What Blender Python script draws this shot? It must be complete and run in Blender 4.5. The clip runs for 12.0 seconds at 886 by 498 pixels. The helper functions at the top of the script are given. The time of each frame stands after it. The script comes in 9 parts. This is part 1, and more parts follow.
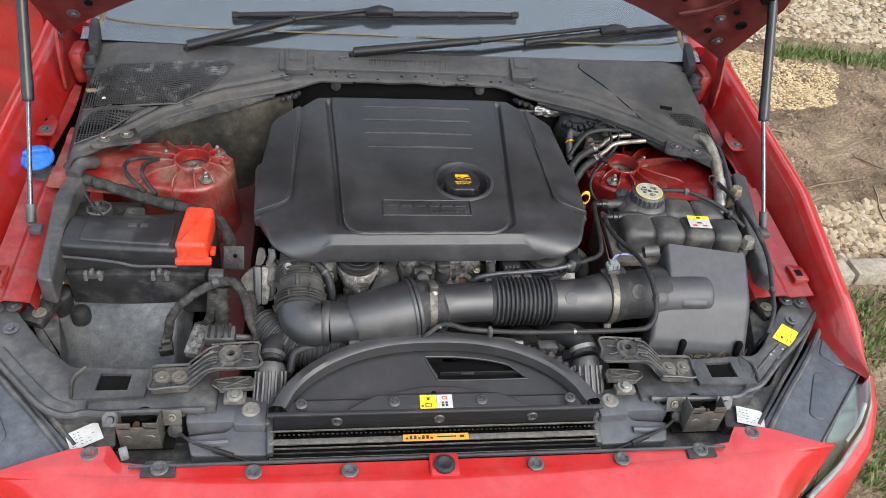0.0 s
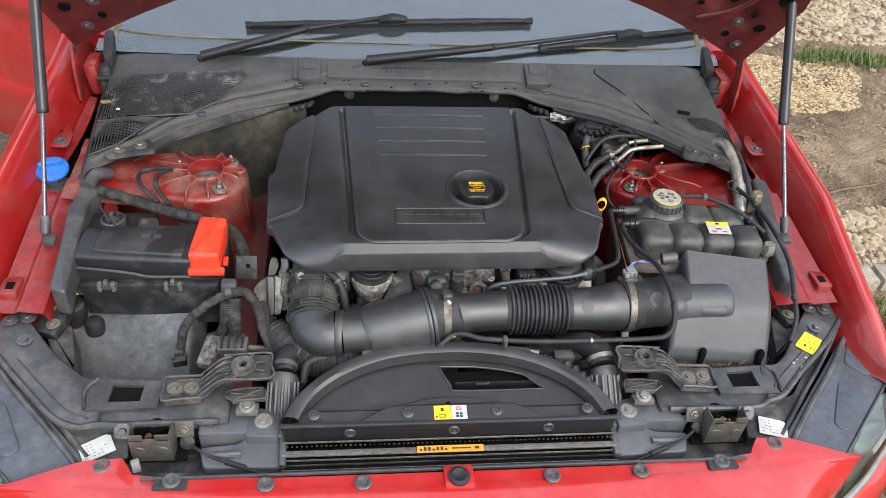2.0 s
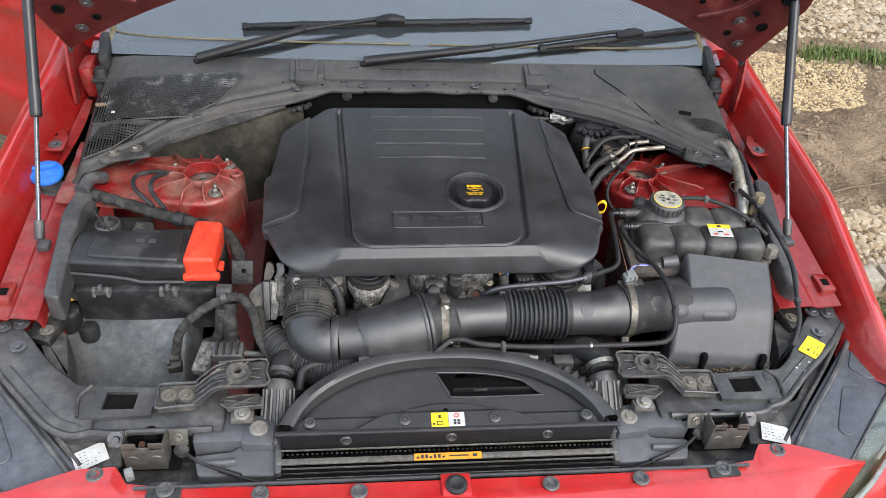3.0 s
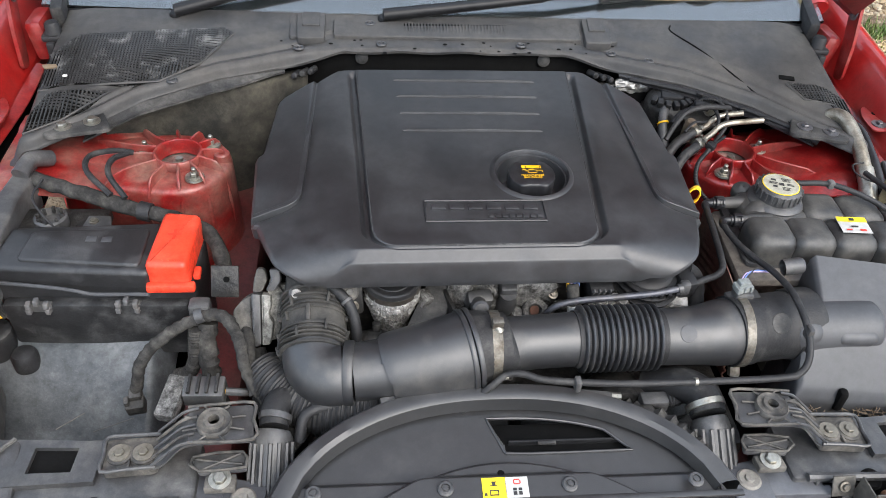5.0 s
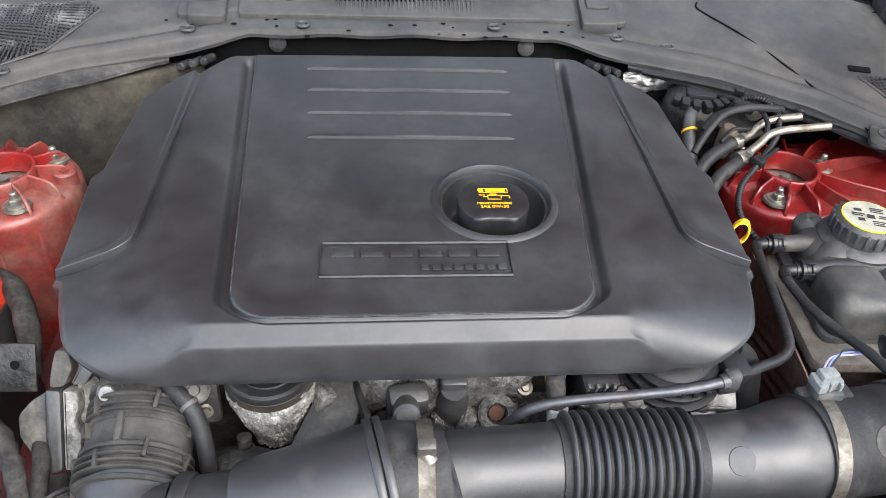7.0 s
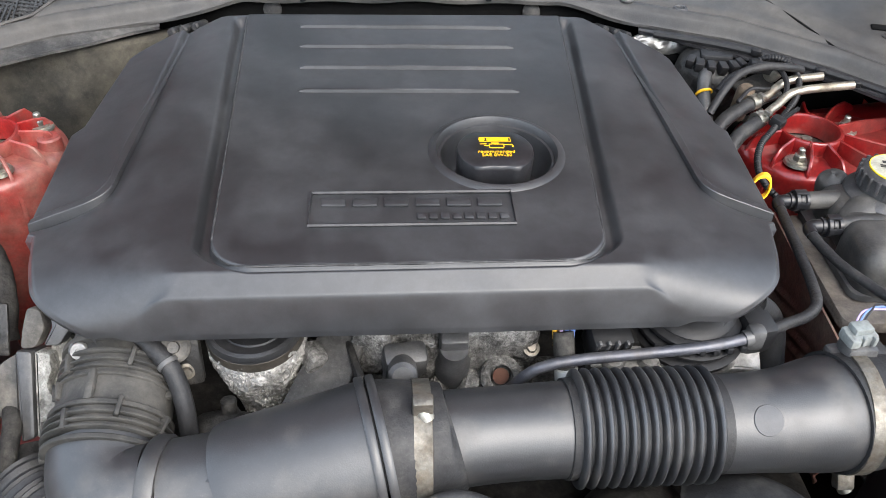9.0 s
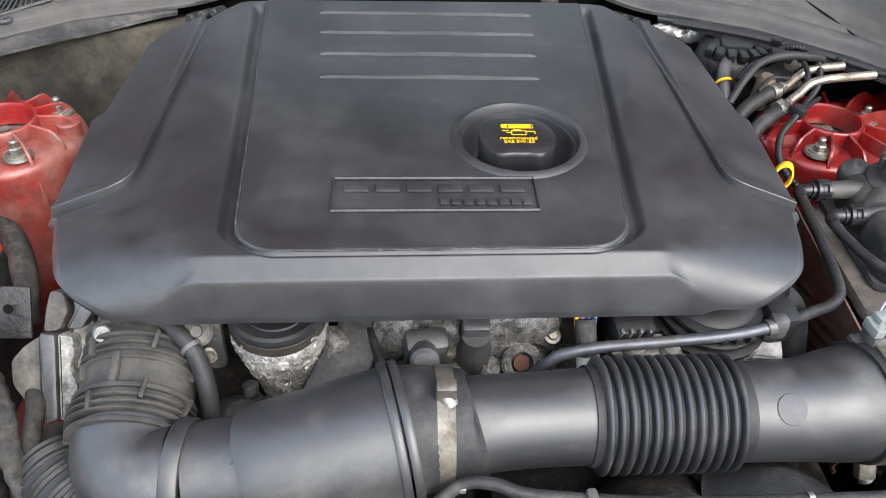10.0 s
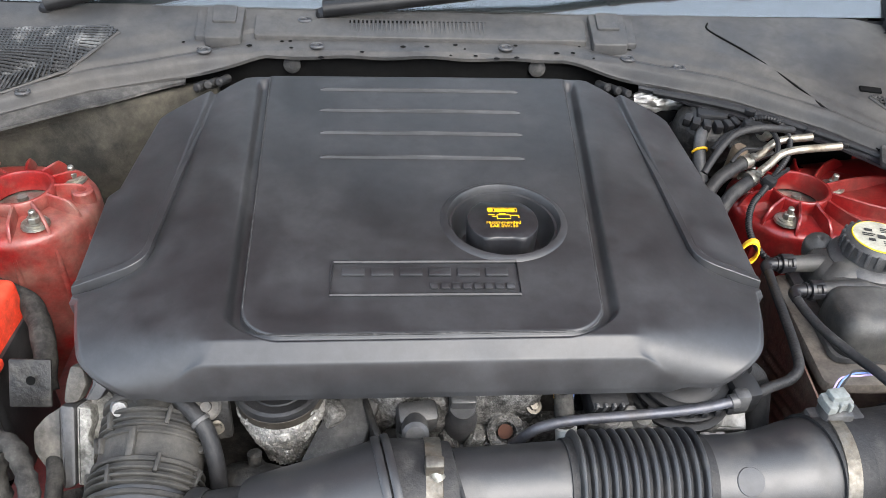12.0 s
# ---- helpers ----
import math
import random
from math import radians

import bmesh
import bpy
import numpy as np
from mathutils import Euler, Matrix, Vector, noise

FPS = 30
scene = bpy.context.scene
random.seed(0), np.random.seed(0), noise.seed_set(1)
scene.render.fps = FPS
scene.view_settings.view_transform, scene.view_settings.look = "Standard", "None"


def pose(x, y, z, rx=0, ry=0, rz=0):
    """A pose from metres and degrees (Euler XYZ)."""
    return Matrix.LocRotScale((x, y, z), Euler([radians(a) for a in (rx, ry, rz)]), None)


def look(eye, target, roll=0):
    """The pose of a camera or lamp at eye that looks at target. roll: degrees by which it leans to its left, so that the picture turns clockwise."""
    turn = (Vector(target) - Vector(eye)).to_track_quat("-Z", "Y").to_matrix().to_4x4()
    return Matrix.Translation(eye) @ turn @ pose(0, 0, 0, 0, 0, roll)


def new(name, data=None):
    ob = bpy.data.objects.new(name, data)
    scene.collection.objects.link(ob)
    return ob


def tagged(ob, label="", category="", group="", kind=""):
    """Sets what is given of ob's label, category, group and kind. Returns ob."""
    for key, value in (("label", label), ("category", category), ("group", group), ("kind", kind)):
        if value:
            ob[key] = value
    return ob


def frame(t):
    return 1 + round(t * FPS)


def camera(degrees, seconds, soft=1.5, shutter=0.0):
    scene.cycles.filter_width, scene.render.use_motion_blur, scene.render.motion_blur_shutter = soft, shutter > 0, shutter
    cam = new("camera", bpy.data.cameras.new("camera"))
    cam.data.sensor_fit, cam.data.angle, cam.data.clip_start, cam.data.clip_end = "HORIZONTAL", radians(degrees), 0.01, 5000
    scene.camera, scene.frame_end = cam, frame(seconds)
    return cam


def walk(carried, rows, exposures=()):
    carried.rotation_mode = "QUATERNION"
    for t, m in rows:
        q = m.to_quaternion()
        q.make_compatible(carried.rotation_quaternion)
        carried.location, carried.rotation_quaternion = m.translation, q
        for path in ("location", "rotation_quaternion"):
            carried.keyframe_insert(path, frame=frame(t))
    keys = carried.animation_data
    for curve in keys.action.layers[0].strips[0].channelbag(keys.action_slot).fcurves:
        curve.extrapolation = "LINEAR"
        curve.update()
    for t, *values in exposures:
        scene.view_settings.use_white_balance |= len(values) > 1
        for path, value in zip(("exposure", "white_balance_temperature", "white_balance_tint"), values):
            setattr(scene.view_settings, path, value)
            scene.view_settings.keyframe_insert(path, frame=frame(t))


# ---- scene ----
cam = camera(58.0, 12.0, soft=0.3)
PATH = [
    (0, (-0.175, -0.003, 1.758), (0.111, 1.486, 0.454), 7.3),
    (0.5, (-0.17, -0.005, 1.755), (0.091, 1.499, 0.463), 6.5),
    (1, (-0.168, 0.003, 1.752), (0.082, 1.507, 0.458), 6.3),
    (1.5, (-0.166, 0.004, 1.751), (0.078, 1.508, 0.455), 5.8),
    (2, (-0.162, 0.008, 1.748), (0.074, 1.516, 0.456), 5.6),
    (2.5, (-0.16, 0.02, 1.748), (0.072, 1.529, 0.455), 5.4),
    (4.3, (-0.115, 0.099, 1.68), (0.075, 1.59, 0.361), 4.4),
    (4.5, (-0.139, 0.149, 1.636), (0.045, 1.643, 0.32), 4.3),
    (5, (-0.159, 0.293, 1.523), (0.041, 1.797, 0.22), 4.5),
    (5.5, (-0.061, 0.434, 1.437), (0.159, 1.982, 0.19), 4.7),
    (6, (-0.048, 0.517, 1.372), (0.14, 2.064, 0.118), 4.0),
    (6.5, (-0.054, 0.55, 1.352), (0.112, 2.104, 0.104), 3.7),
    (7, (-0.036, 0.589, 1.314), (0.132, 2.136, 0.058), 3.7),
    (7.2, (-0.033, 0.598, 1.297), (0.129, 2.146, 0.04), 3.7),
    (8.8, (-0.021, 0.599, 1.272), (0.124, 2.167, 0.038), 2.8),
    (9, (-0.022, 0.593, 1.247), (0.116, 2.163, 0.016), 2.5),
    (9.5, (-0.026, 0.59, 1.239), (0.104, 2.164, 0.011), 2.4),
    (10, (-0.034, 0.592, 1.243), (0.088, 2.15, -0.006), 2.6),
    (10.5, (-0.045, 0.604, 1.293), (0.061, 2.066, -0.067), 2.7),
    (11, (-0.038, 0.594, 1.312), (0.07, 2.12, 0.023), 2.9),
    (11.5, (-0.03, 0.588, 1.32), (0.091, 2.162, 0.092), 3.0),
    (12, (-0.032, 0.584, 1.319), (0.099, 2.162, 0.096), 3.0),
]
walk(cam, [(t, look(eye, target, roll)) for t, eye, target, roll in PATH], [(0, 0.34, 6470, 10), (2.5, 0.36, 6430, 10), (4.5, 0.42, 6380, 10), (5.5, 0.66, 6330, 10), (6.5, 0.84, 6380, 10), (9.0, 0.92, 6390, 10), (12.0, 0.90, 6390, 10)])

# ---- daylight: bright broken cloud, soft sun ----
SUN_EL, SUN_AZ = radians(46), radians(150)
world = bpy.data.worlds.new("sky")
scene.world = world
world.use_nodes = True
wn = world.node_tree
sky = wn.nodes.new("ShaderNodeTexSky")
sky.sky_type, sky.sun_disc = "NISHITA", False
sky.sun_elevation, sky.sun_rotation = SUN_EL, SUN_AZ
sky.air_density, sky.dust_density, sky.ozone_density = 1.0, 4.0, 1.0
bg = wn.nodes["Background"]
bg.inputs["Strength"].default_value = 0.11
haze = wn.nodes.new("ShaderNodeMix")
haze.data_type, haze.blend_type = "RGBA", "ADD"
haze.inputs["Factor"].default_value = 1.0
haze.inputs[7].default_value = (7.2, 8.1, 9.1, 1)
wn.links.new(sky.outputs["Color"], haze.inputs[6])
wn.links.new(haze.outputs[2], bg.inputs["Color"])
sun = new("sun", bpy.data.lights.new("sun", "SUN"))
sun.data.energy, sun.data.angle, sun.data.color = 1.7, radians(40), (1.0, 0.96, 0.9)
sun.matrix_world = look((math.sin(SUN_AZ) * 20 * math.cos(SUN_EL), math.cos(SUN_AZ) * 20 * math.cos(SUN_EL), 20 * math.sin(SUN_EL)), (0, 1.2, 0.8))


# ---- materials ----
def mat(name, base, rough=0.5, metal=0.0, coat=0.0, dust=0.0, dust_col=(0.21, 0.18, 0.15), dust_scale=9.0, bump=0.0, bump_scale=300.0, vary=0.12, spec=0.5, dust_lo=0.45):
    """A surface with fine relief, tone variation at two scales and a film of dust."""
    m = bpy.data.materials.new(name)
    m.use_nodes = True
    nt = m.node_tree
    b = nt.nodes["Principled BSDF"]
    link = nt.links.new

    def node(kind, **kw):
        n = nt.nodes.new(kind)
        for k, v in kw.items():
            n.inputs[k].default_value = v
        return n

    geo = node("ShaderNodeTexCoord")
    big = node("ShaderNodeTexNoise", Scale=dust_scale, Detail=8.0, Roughness=0.65)
    fine = node("ShaderNodeTexNoise", Scale=bump_scale, Detail=4.0)
    for n in (big, fine):
        link(geo.outputs["Object"], n.inputs["Vector"])
    tone = node("ShaderNodeMapRange")
    for k, v in (("From Min", 0.3), ("From Max", 0.7), ("To Min", 1.0 - vary), ("To Max", 1.0 + vary)):
        tone.inputs[k].default_value = v
    link(fine.outputs["Fac"], tone.inputs["Value"])
    mul = nt.nodes.new("ShaderNodeMix")
    mul.data_type, mul.blend_type = "RGBA", "MULTIPLY"
    mul.inputs["Factor"].default_value = 1.0
    mul.inputs[6].default_value = (*base, 1)
    link(tone.outputs["Result"], mul.inputs[7])
    ramp = node("ShaderNodeMapRange")
    for k, v in (("From Min", dust_lo), ("From Max", dust_lo + 0.3), ("To Min", 0.0), ("To Max", dust)):
        ramp.inputs[k].default_value = v
    link(big.outputs["Fac"], ramp.inputs["Value"])
    mix = nt.nodes.new("ShaderNodeMix")
    mix.data_type = "RGBA"
    link(ramp.outputs["Result"], mix.inputs["Factor"])
    link(mul.outputs[2], mix.inputs[6])
    mix.inputs[7].default_value = (*dust_col, 1)
    speck = node("ShaderNodeTexNoise", Scale=1100.0, Detail=2.0)
    link(geo.outputs["Object"], speck.inputs["Vector"])
    sr = node("ShaderNodeMapRange")
    for k, v in (("From Min", 0.62), ("From Max", 0.74), ("To Min", 0.0), ("To Max", min(0.3, dust * 0.28))):
        sr.inputs[k].default_value = v
    link(speck.outputs["Fac"], sr.inputs["Value"])
    mix2 = nt.nodes.new("ShaderNodeMix")
    mix2.data_type = "RGBA"
    link(sr.outputs["Result"], mix2.inputs["Factor"])
    link(mix.outputs[2], mix2.inputs[6])
    mix2.inputs[7].default_value = (*[min(1.0, c * 1.4) for c in dust_col], 1)
    mid = node("ShaderNodeTexNoise", Scale=55.0, Detail=7.0, Roughness=0.72)
    link(geo.outputs["Object"], mid.inputs["Vector"])
    tone2 = node("ShaderNodeMapRange")
    for k, v in (("From Min", 0.32), ("From Max", 0.68), ("To Min", 1.0 - 2.8 * vary), ("To Max", 1.0 + 2.8 * vary)):
        tone2.inputs[k].default_value = v
    link(mid.outputs["Fac"], tone2.inputs["Value"])
    mul2 = nt.nodes.new("ShaderNodeMix")
    mul2.data_type, mul2.blend_type = "RGBA", "MULTIPLY"
    mul2.inputs["Factor"].default_value = 1.0
    link(mix2.outputs[2], mul2.inputs[6])
    link(tone2.outputs["Result"], mul2.inputs[7])
    link(mul2.outputs[2], b.inputs["Base Color"])
    rr = node("ShaderNodeMapRange")
    for k, v in (("From Min", 0.0), ("From Max", 1.0), ("To Min", rough), ("To Max", min(1.0, rough + 0.45))):
        rr.inputs[k].default_value = v
    link(ramp.outputs["Result"], rr.inputs["Value"])
    link(rr.outputs["Result"], b.inputs["Roughness"])
    b.inputs["Metallic"].default_value = metal
    b.inputs["Specular IOR Level"].default_value = spec
    b.inputs["Coat Weight"].default_value = coat
    b.inputs["Coat Roughness"].default_value = 0.06
    if bump:
        bn = node("ShaderNodeBump", Strength=bump, Distance=0.002)
        both = nt.nodes.new("ShaderNodeMath")
        both.operation = "MULTIPLY_ADD"
        both.inputs[1].default_value = 0.8
        link(mid.outputs["Fac"], both.inputs[0])
        link(fine.outputs["Fac"], both.inputs[2])
        link(both.outputs["Value"], bn.inputs["Height"])
        link(bn.outputs["Normal"], b.inputs["Normal"])
    return m


# pale pink film in the colour stands in for sky reflected off the paint
RED = mat("red_paint", (0.44, 0.014, 0.014), 0.30, 0.0, coat=1.0, dust=0.22, dust_col=(0.42, 0.20, 0.18), vary=0.04, bump_scale=900, spec=0.3)
# wing red darkened on the inner flange for shade under the bonnet
RED_FLANGE = mat("red_flange_shaded", (0.30, 0.010, 0.009), 0.34, 0.0, coat=0.6, dust=0.3, dust_col=(0.25, 0.10, 0.08), dust_scale=14, vary=0.06)
# same red darkened for shade inside the bay, with dust over it
RED_IN = mat("red_inner_shaded_dusty", (0.24, 0.012, 0.011), 0.36, 0.05, coat=0.4, dust=0.5, dust_col=(0.27, 0.14, 0.115), dust_scale=16, vary=0.1, bump=0.05, dust_lo=0.46)
RED_TOWER = mat("dusty_red_tower", (0.25, 0.013, 0.012), 0.36, 0.1, coat=0.35, dust=0.82, dust_col=(0.25, 0.155, 0.12), dust_scale=15, dust_lo=0.40, bump=0.05)
RED_CLEAN = mat("clean_red_tower", (0.21, 0.009, 0.009), 0.30, 0.15, coat=0.5, dust=0.4, dust_col=(0.22, 0.13, 0.10), dust_scale=14, dust_lo=0.48, bump=0.04)
# red about five times darker than the bonnet's outer skin
RED_UNDER = mat("bonnet_underside_red", (0.085, 0.010, 0.0095), 0.42, 0.0, coat=0.2, dust=0.35, dust_col=(0.17, 0.06, 0.05), dust_scale=18, bump=0.08)
COVER = mat("satin_black_plastic", (0.0178, 0.0183, 0.0203), 0.40, coat=0.08, dust=0.5, dust_col=(0.058, 0.060, 0.064), dust_scale=9, bump=0.04, bump_scale=1400, vary=0.12, spec=0.8, dust_lo=0.42)
COVER.node_tree.nodes["Principled BSDF"].inputs["Coat Roughness"].default_value = 0.27
WORN = mat("scuffed_edge_plastic", (0.022, 0.022, 0.023), 0.5, dust=0.8, dust_col=(0.12, 0.12, 0.118), dust_scale=150, bump=0.3, bump_scale=700, dust_lo=0.46)
COVER_EDGE = mat("worn_black_plastic", (0.020, 0.020, 0.022), 0.42, dust=0.3, dust_col=(0.12, 0.12, 0.12), dust_scale=120, bump=0.15, bump_scale=900)
PLASTIC = mat("black_plastic", (0.042, 0.042, 0.0435), 0.44, dust=0.55, dust_col=(0.17, 0.163, 0.15), dust_scale=24, bump=0.14, bump_scale=500, spec=0.75, vary=0.14, dust_lo=0.45)
DUSTY = mat("dusty_black_plastic", (0.030, 0.030, 0.030), 0.58, dust=0.7, dust_col=(0.18, 0.17, 0.155), dust_scale=16, bump=0.3, bump_scale=400, dust_lo=0.44, vary=0.16, spec=0.35)
COWL = mat("weathered_grey_plastic", (0.033, 0.0325, 0.0325), 0.50, dust=0.5, dust_col=(0.112, 0.102, 0.088), dust_scale=9, bump=0.14, bump_scale=700, dust_lo=0.41, vary=0.09, spec=0.5)
DARKMESH = mat("black_mesh_plastic", (0.022, 0.022, 0.022), 0.5, dust=0.5, dust_col=(0.09, 0.085, 0.075), dust_scale=20)
MESH = mat("chalky_mesh_plastic", (0.022, 0.022, 0.022), 0.5, dust=0.9, dust_col=(0.30, 0.30, 0.29), dust_scale=26, dust_lo=0.52)
PIPE = mat("intake_black_plastic", (0.020, 0.0205, 0.0225), 0.43, dust=0.5, dust_col=(0.115, 0.105, 0.090), dust_scale=26, bump=0.07, bump_scale=900, dust_lo=0.51, spec=0.95, vary=0.09)
AIRBOX = mat("grey_airbox_plastic", (0.044, 0.045, 0.049), 0.55, dust=0.3, dust_col=(0.13, 0.128, 0.125), dust_scale=9, bump=0.06, bump_scale=900, spec=0.8, vary=0.08, dust_lo=0.5)
RUBBER = mat("rubber_hose", (0.021, 0.021, 0.022), 0.52, dust=0.5, dust_col=(0.145, 0.138, 0.125), dust_scale=34, bump=0.25, bump_scale=350, dust_lo=0.52, vary=0.1, spec=0.35)
LOOM = mat("dusty_loom_tape", (0.028, 0.027, 0.026), 0.85, dust=0.5, dust_col=(0.125, 0.118, 0.104), dust_scale=48, bump=0.7, bump_scale=150, dust_lo=0.43, vary=0.18, spec=0.2)
# near-black that paints shade into gaps and holes; also colours small black parts
SHADE_BLACK = mat("recess_shade_black", (0.005, 0.005, 0.005), 0.9, dust=0.1, dust_col=(0.02, 0.018, 0.016), spec=0.1)
CAKED = mat("caked_grey_plastic", (0.034, 0.033, 0.032), 0.6, dust=0.85, dust_col=(0.17, 0.155, 0.132), dust_scale=28, bump=0.35, bump_scale=260, dust_lo=0.38, vary=0.2)
LATCH = mat("dull_latch_steel", (0.105, 0.098, 0.086), 0.48, 0.4, dust=0.6, dust_col=(0.07, 0.062, 0.052), dust_scale=45, bump=0.3, bump_scale=200)
SLEEVE = mat("dusty_rubber_sleeve", (0.030, 0.0295, 0.028), 0.6, dust=0.7, dust_col=(0.105, 0.098, 0.086), dust_scale=40, bump=0.2, bump_scale=500, dust_lo=0.40, vary=0.10, spec=0.35)
CASTING = mat("pale_casting", (0.25, 0.245, 0.235), 0.5, 0.3, dust=0.7, dust_col=(0.07, 0.066, 0.06), dust_scale=70, bump=0.5, bump_scale=300, dust_lo=0.48)
GUSSET = mat("blue_grey_plastic", (0.078, 0.081, 0.090), 0.46, dust=0.45, dust_col=(0.14, 0.135, 0.128), dust_scale=14, bump=0.08, bump_scale=700, spec=0.8, vary=0.08)
SMOOTH = mat("smooth_black_shroud", (0.026, 0.026, 0.027), 0.42, dust=0.3, dust_col=(0.12, 0.115, 0.11), dust_scale=12, bump=0.06, bump_scale=700, spec=0.8, vary=0.06, dust_lo=0.5)
MUDDY = mat("muddy_black_plastic", (0.016, 0.016, 0.0165), 0.5, dust=0.9, dust_col=(0.115, 0.115, 0.113), dust_scale=17, bump=0.25, bump_scale=300, dust_lo=0.50, vary=0.15, spec=0.5)
FUSE = mat("black_box_plastic", (0.016, 0.016, 0.017), 0.42, dust=0.55, dust_col=(0.13, 0.13, 0.13), dust_scale=18, bump=0.15, bump_scale=500, spec=0.65, vary=0.12, dust_lo=0.52)
GREASY = mat("grimy_engine_parts", (0.018, 0.0175, 0.017), 0.45, 0.1, dust=0.6, dust_col=(0.105, 0.096, 0.083), dust_scale=60, bump=0.5, bump_scale=240, vary=0.2, dust_lo=0.48, spec=0.45)
ALU = mat("cast_aluminium", (0.175, 0.17, 0.16), 0.56, 0.25, dust=0.95, dust_col=(0.030, 0.028, 0.025), dust_scale=150, dust_lo=0.42, bump=0.9, bump_scale=520, vary=0.3)
FOIL = mat("crinkled_foil", (0.36, 0.35, 0.33), 0.55, 0.4, dust=0.8, dust_col=(0.085, 0.075, 0.06), dust_scale=85, bump=1.0, bump_scale=200, dust_lo=0.47, vary=0.22)
STEEL = mat("zinc_steel", (0.36, 0.35, 0.31), 0.36, 0.85, dust=0.4, dust_col=(0.28, 0.24, 0.17), dust_scale=60, bump=0.2)
CHROME = mat("clamp_steel", (0.17, 0.16, 0.14), 0.5, 0.8, dust=0.9, dust_col=(0.15, 0.12, 0.085), dust_scale=60, bump=0.2, dust_lo=0.44, vary=0.15)
BRONZE = mat("passivated_bolt", (0.2, 0.182, 0.15), 0.4, 0.7, dust=0.5, dust_scale=70, bump=0.2)
PIPE_ALU = mat("dull_aluminium_pipe", (0.36, 0.335, 0.28), 0.38, 0.85, dust=0.85, dust_col=(0.14, 0.11, 0.075), dust_scale=34, bump=0.2)
BLACK_PAINT = mat("black_lacquer", (0.016, 0.016, 0.018), 0.3, dust=0.25, dust_col=(0.1, 0.1, 0.1), dust_scale=20, bump=0.05)
ORANGE = mat("orange_red_plastic", (0.80, 0.055, 0.022), 0.42, dust=0.15, dust_col=(0.6, 0.3, 0.2), dust_scale=20, bump=0.12)
BLUE = mat("blue_plastic", (0.02, 0.16, 0.62), 0.4, dust=0.15, dust_scale=20, bump=0.08)
YELLOW = mat("yellow_plastic", (0.85, 0.48, 0.02), 0.4, dust=0.1, dust_scale=20)
LABEL_Y = mat("yellow_label", (0.86, 0.62, 0.02), 0.45, vary=0.03)
LABEL_W = mat("white_label", (0.50, 0.50, 0.48), 0.5, dust=0.3, dust_scale=40, vary=0.04)
LABEL_O = mat("orange_label", (0.80, 0.30, 0.01), 0.5, dust=0.25, dust_scale=60, vary=0.05)
INK = mat("label_ink", (0.03, 0.03, 0.03), 0.6)
INK_R = mat("red_ink", (0.6, 0.04, 0.03), 0.6)
PRINT_Y = mat("yellow_print", (0.9, 0.52, 0.01), 0.5, vary=0.02)
WIRE_B = mat("blue_wire", (0.15, 0.25, 0.6), 0.45)
WIRE_P = mat("lilac_wire", (0.45, 0.35, 0.6), 0.45)
GREYPLUG = mat("pale_grey_plug", (0.20, 0.22, 0.215), 0.5, dust=0.35, dust_scale=40)
TRAY = mat("grey_dusty_liner", (0.060, 0.066, 0.071), 0.42, dust=0.75, dust_col=(0.29, 0.30, 0.305), dust_scale=5, bump=0.15, dust_lo=0.46, vary=0.14)
PAD = mat("dusty_insulation_pad", (0.015, 0.0145, 0.012), 0.95, dust=0.8, dust_col=(0.095, 0.085, 0.064), dust_scale=11, bump=0.6, bump_scale=210, dust_lo=0.38)
LAMP = mat("headlamp_housing", (0.058, 0.064, 0.076), 0.32, dust=0.45, dust_col=(0.15, 0.155, 0.165), dust_scale=7, bump=0.05)
FIN = mat("radiator_fins", (0.19, 0.18, 0.16), 0.5, 0.4, dust=0.8, dust_col=(0.085, 0.068, 0.048), dust_scale=60, bump=0.5)
TYRE = mat("tyre_rubber", (0.02, 0.02, 0.02), 0.8, bump=0.3)
TRIM = mat("black_trim", (0.014, 0.014, 0.015), 0.5, bump=0.1, spec=0.35)
FRIT = mat("windscreen_black_band", (0.016, 0.017, 0.019), 0.5, vary=0.03, spec=0.3)
# dashboard grey raised to make up for weak sky reflection in the glass
DASH = mat("brightened_dashboard", (0.075, 0.08, 0.088), 0.75, vary=0.02, dust_scale=4, spec=0.2)
REFLECTOR = mat("lamp_reflector", (0.16, 0.20, 0.175), 0.3, 0.4, dust=0.4, dust_col=(0.15, 0.19, 0.16), dust_scale=18)
MOSS = mat("mossy_seal", (0.16, 0.13, 0.07), 0.9, dust=0.8, dust_col=(0.3, 0.25, 0.15), dust_scale=40, bump=0.5)


def glass(name, tint, rough):
    m = bpy.data.materials.new(name)
    m.use_nodes = True
    b = m.node_tree.nodes["Principled BSDF"]
    b.inputs["Base Color"].default_value = (*tint, 1)
    b.inputs["Roughness"].default_value = rough
    b.inputs["Transmission Weight"].default_value = 1.0
    b.inputs["IOR"].default_value = 1.5
    return m


GLASS = glass("windscreen_glass", (0.75, 0.82, 0.85), 0.0)
GLASS.node_tree.nodes["Principled BSDF"].inputs["IOR"].default_value = 1.9
LENS = glass("lamp_lens", (0.95, 0.97, 0.95), 0.03)


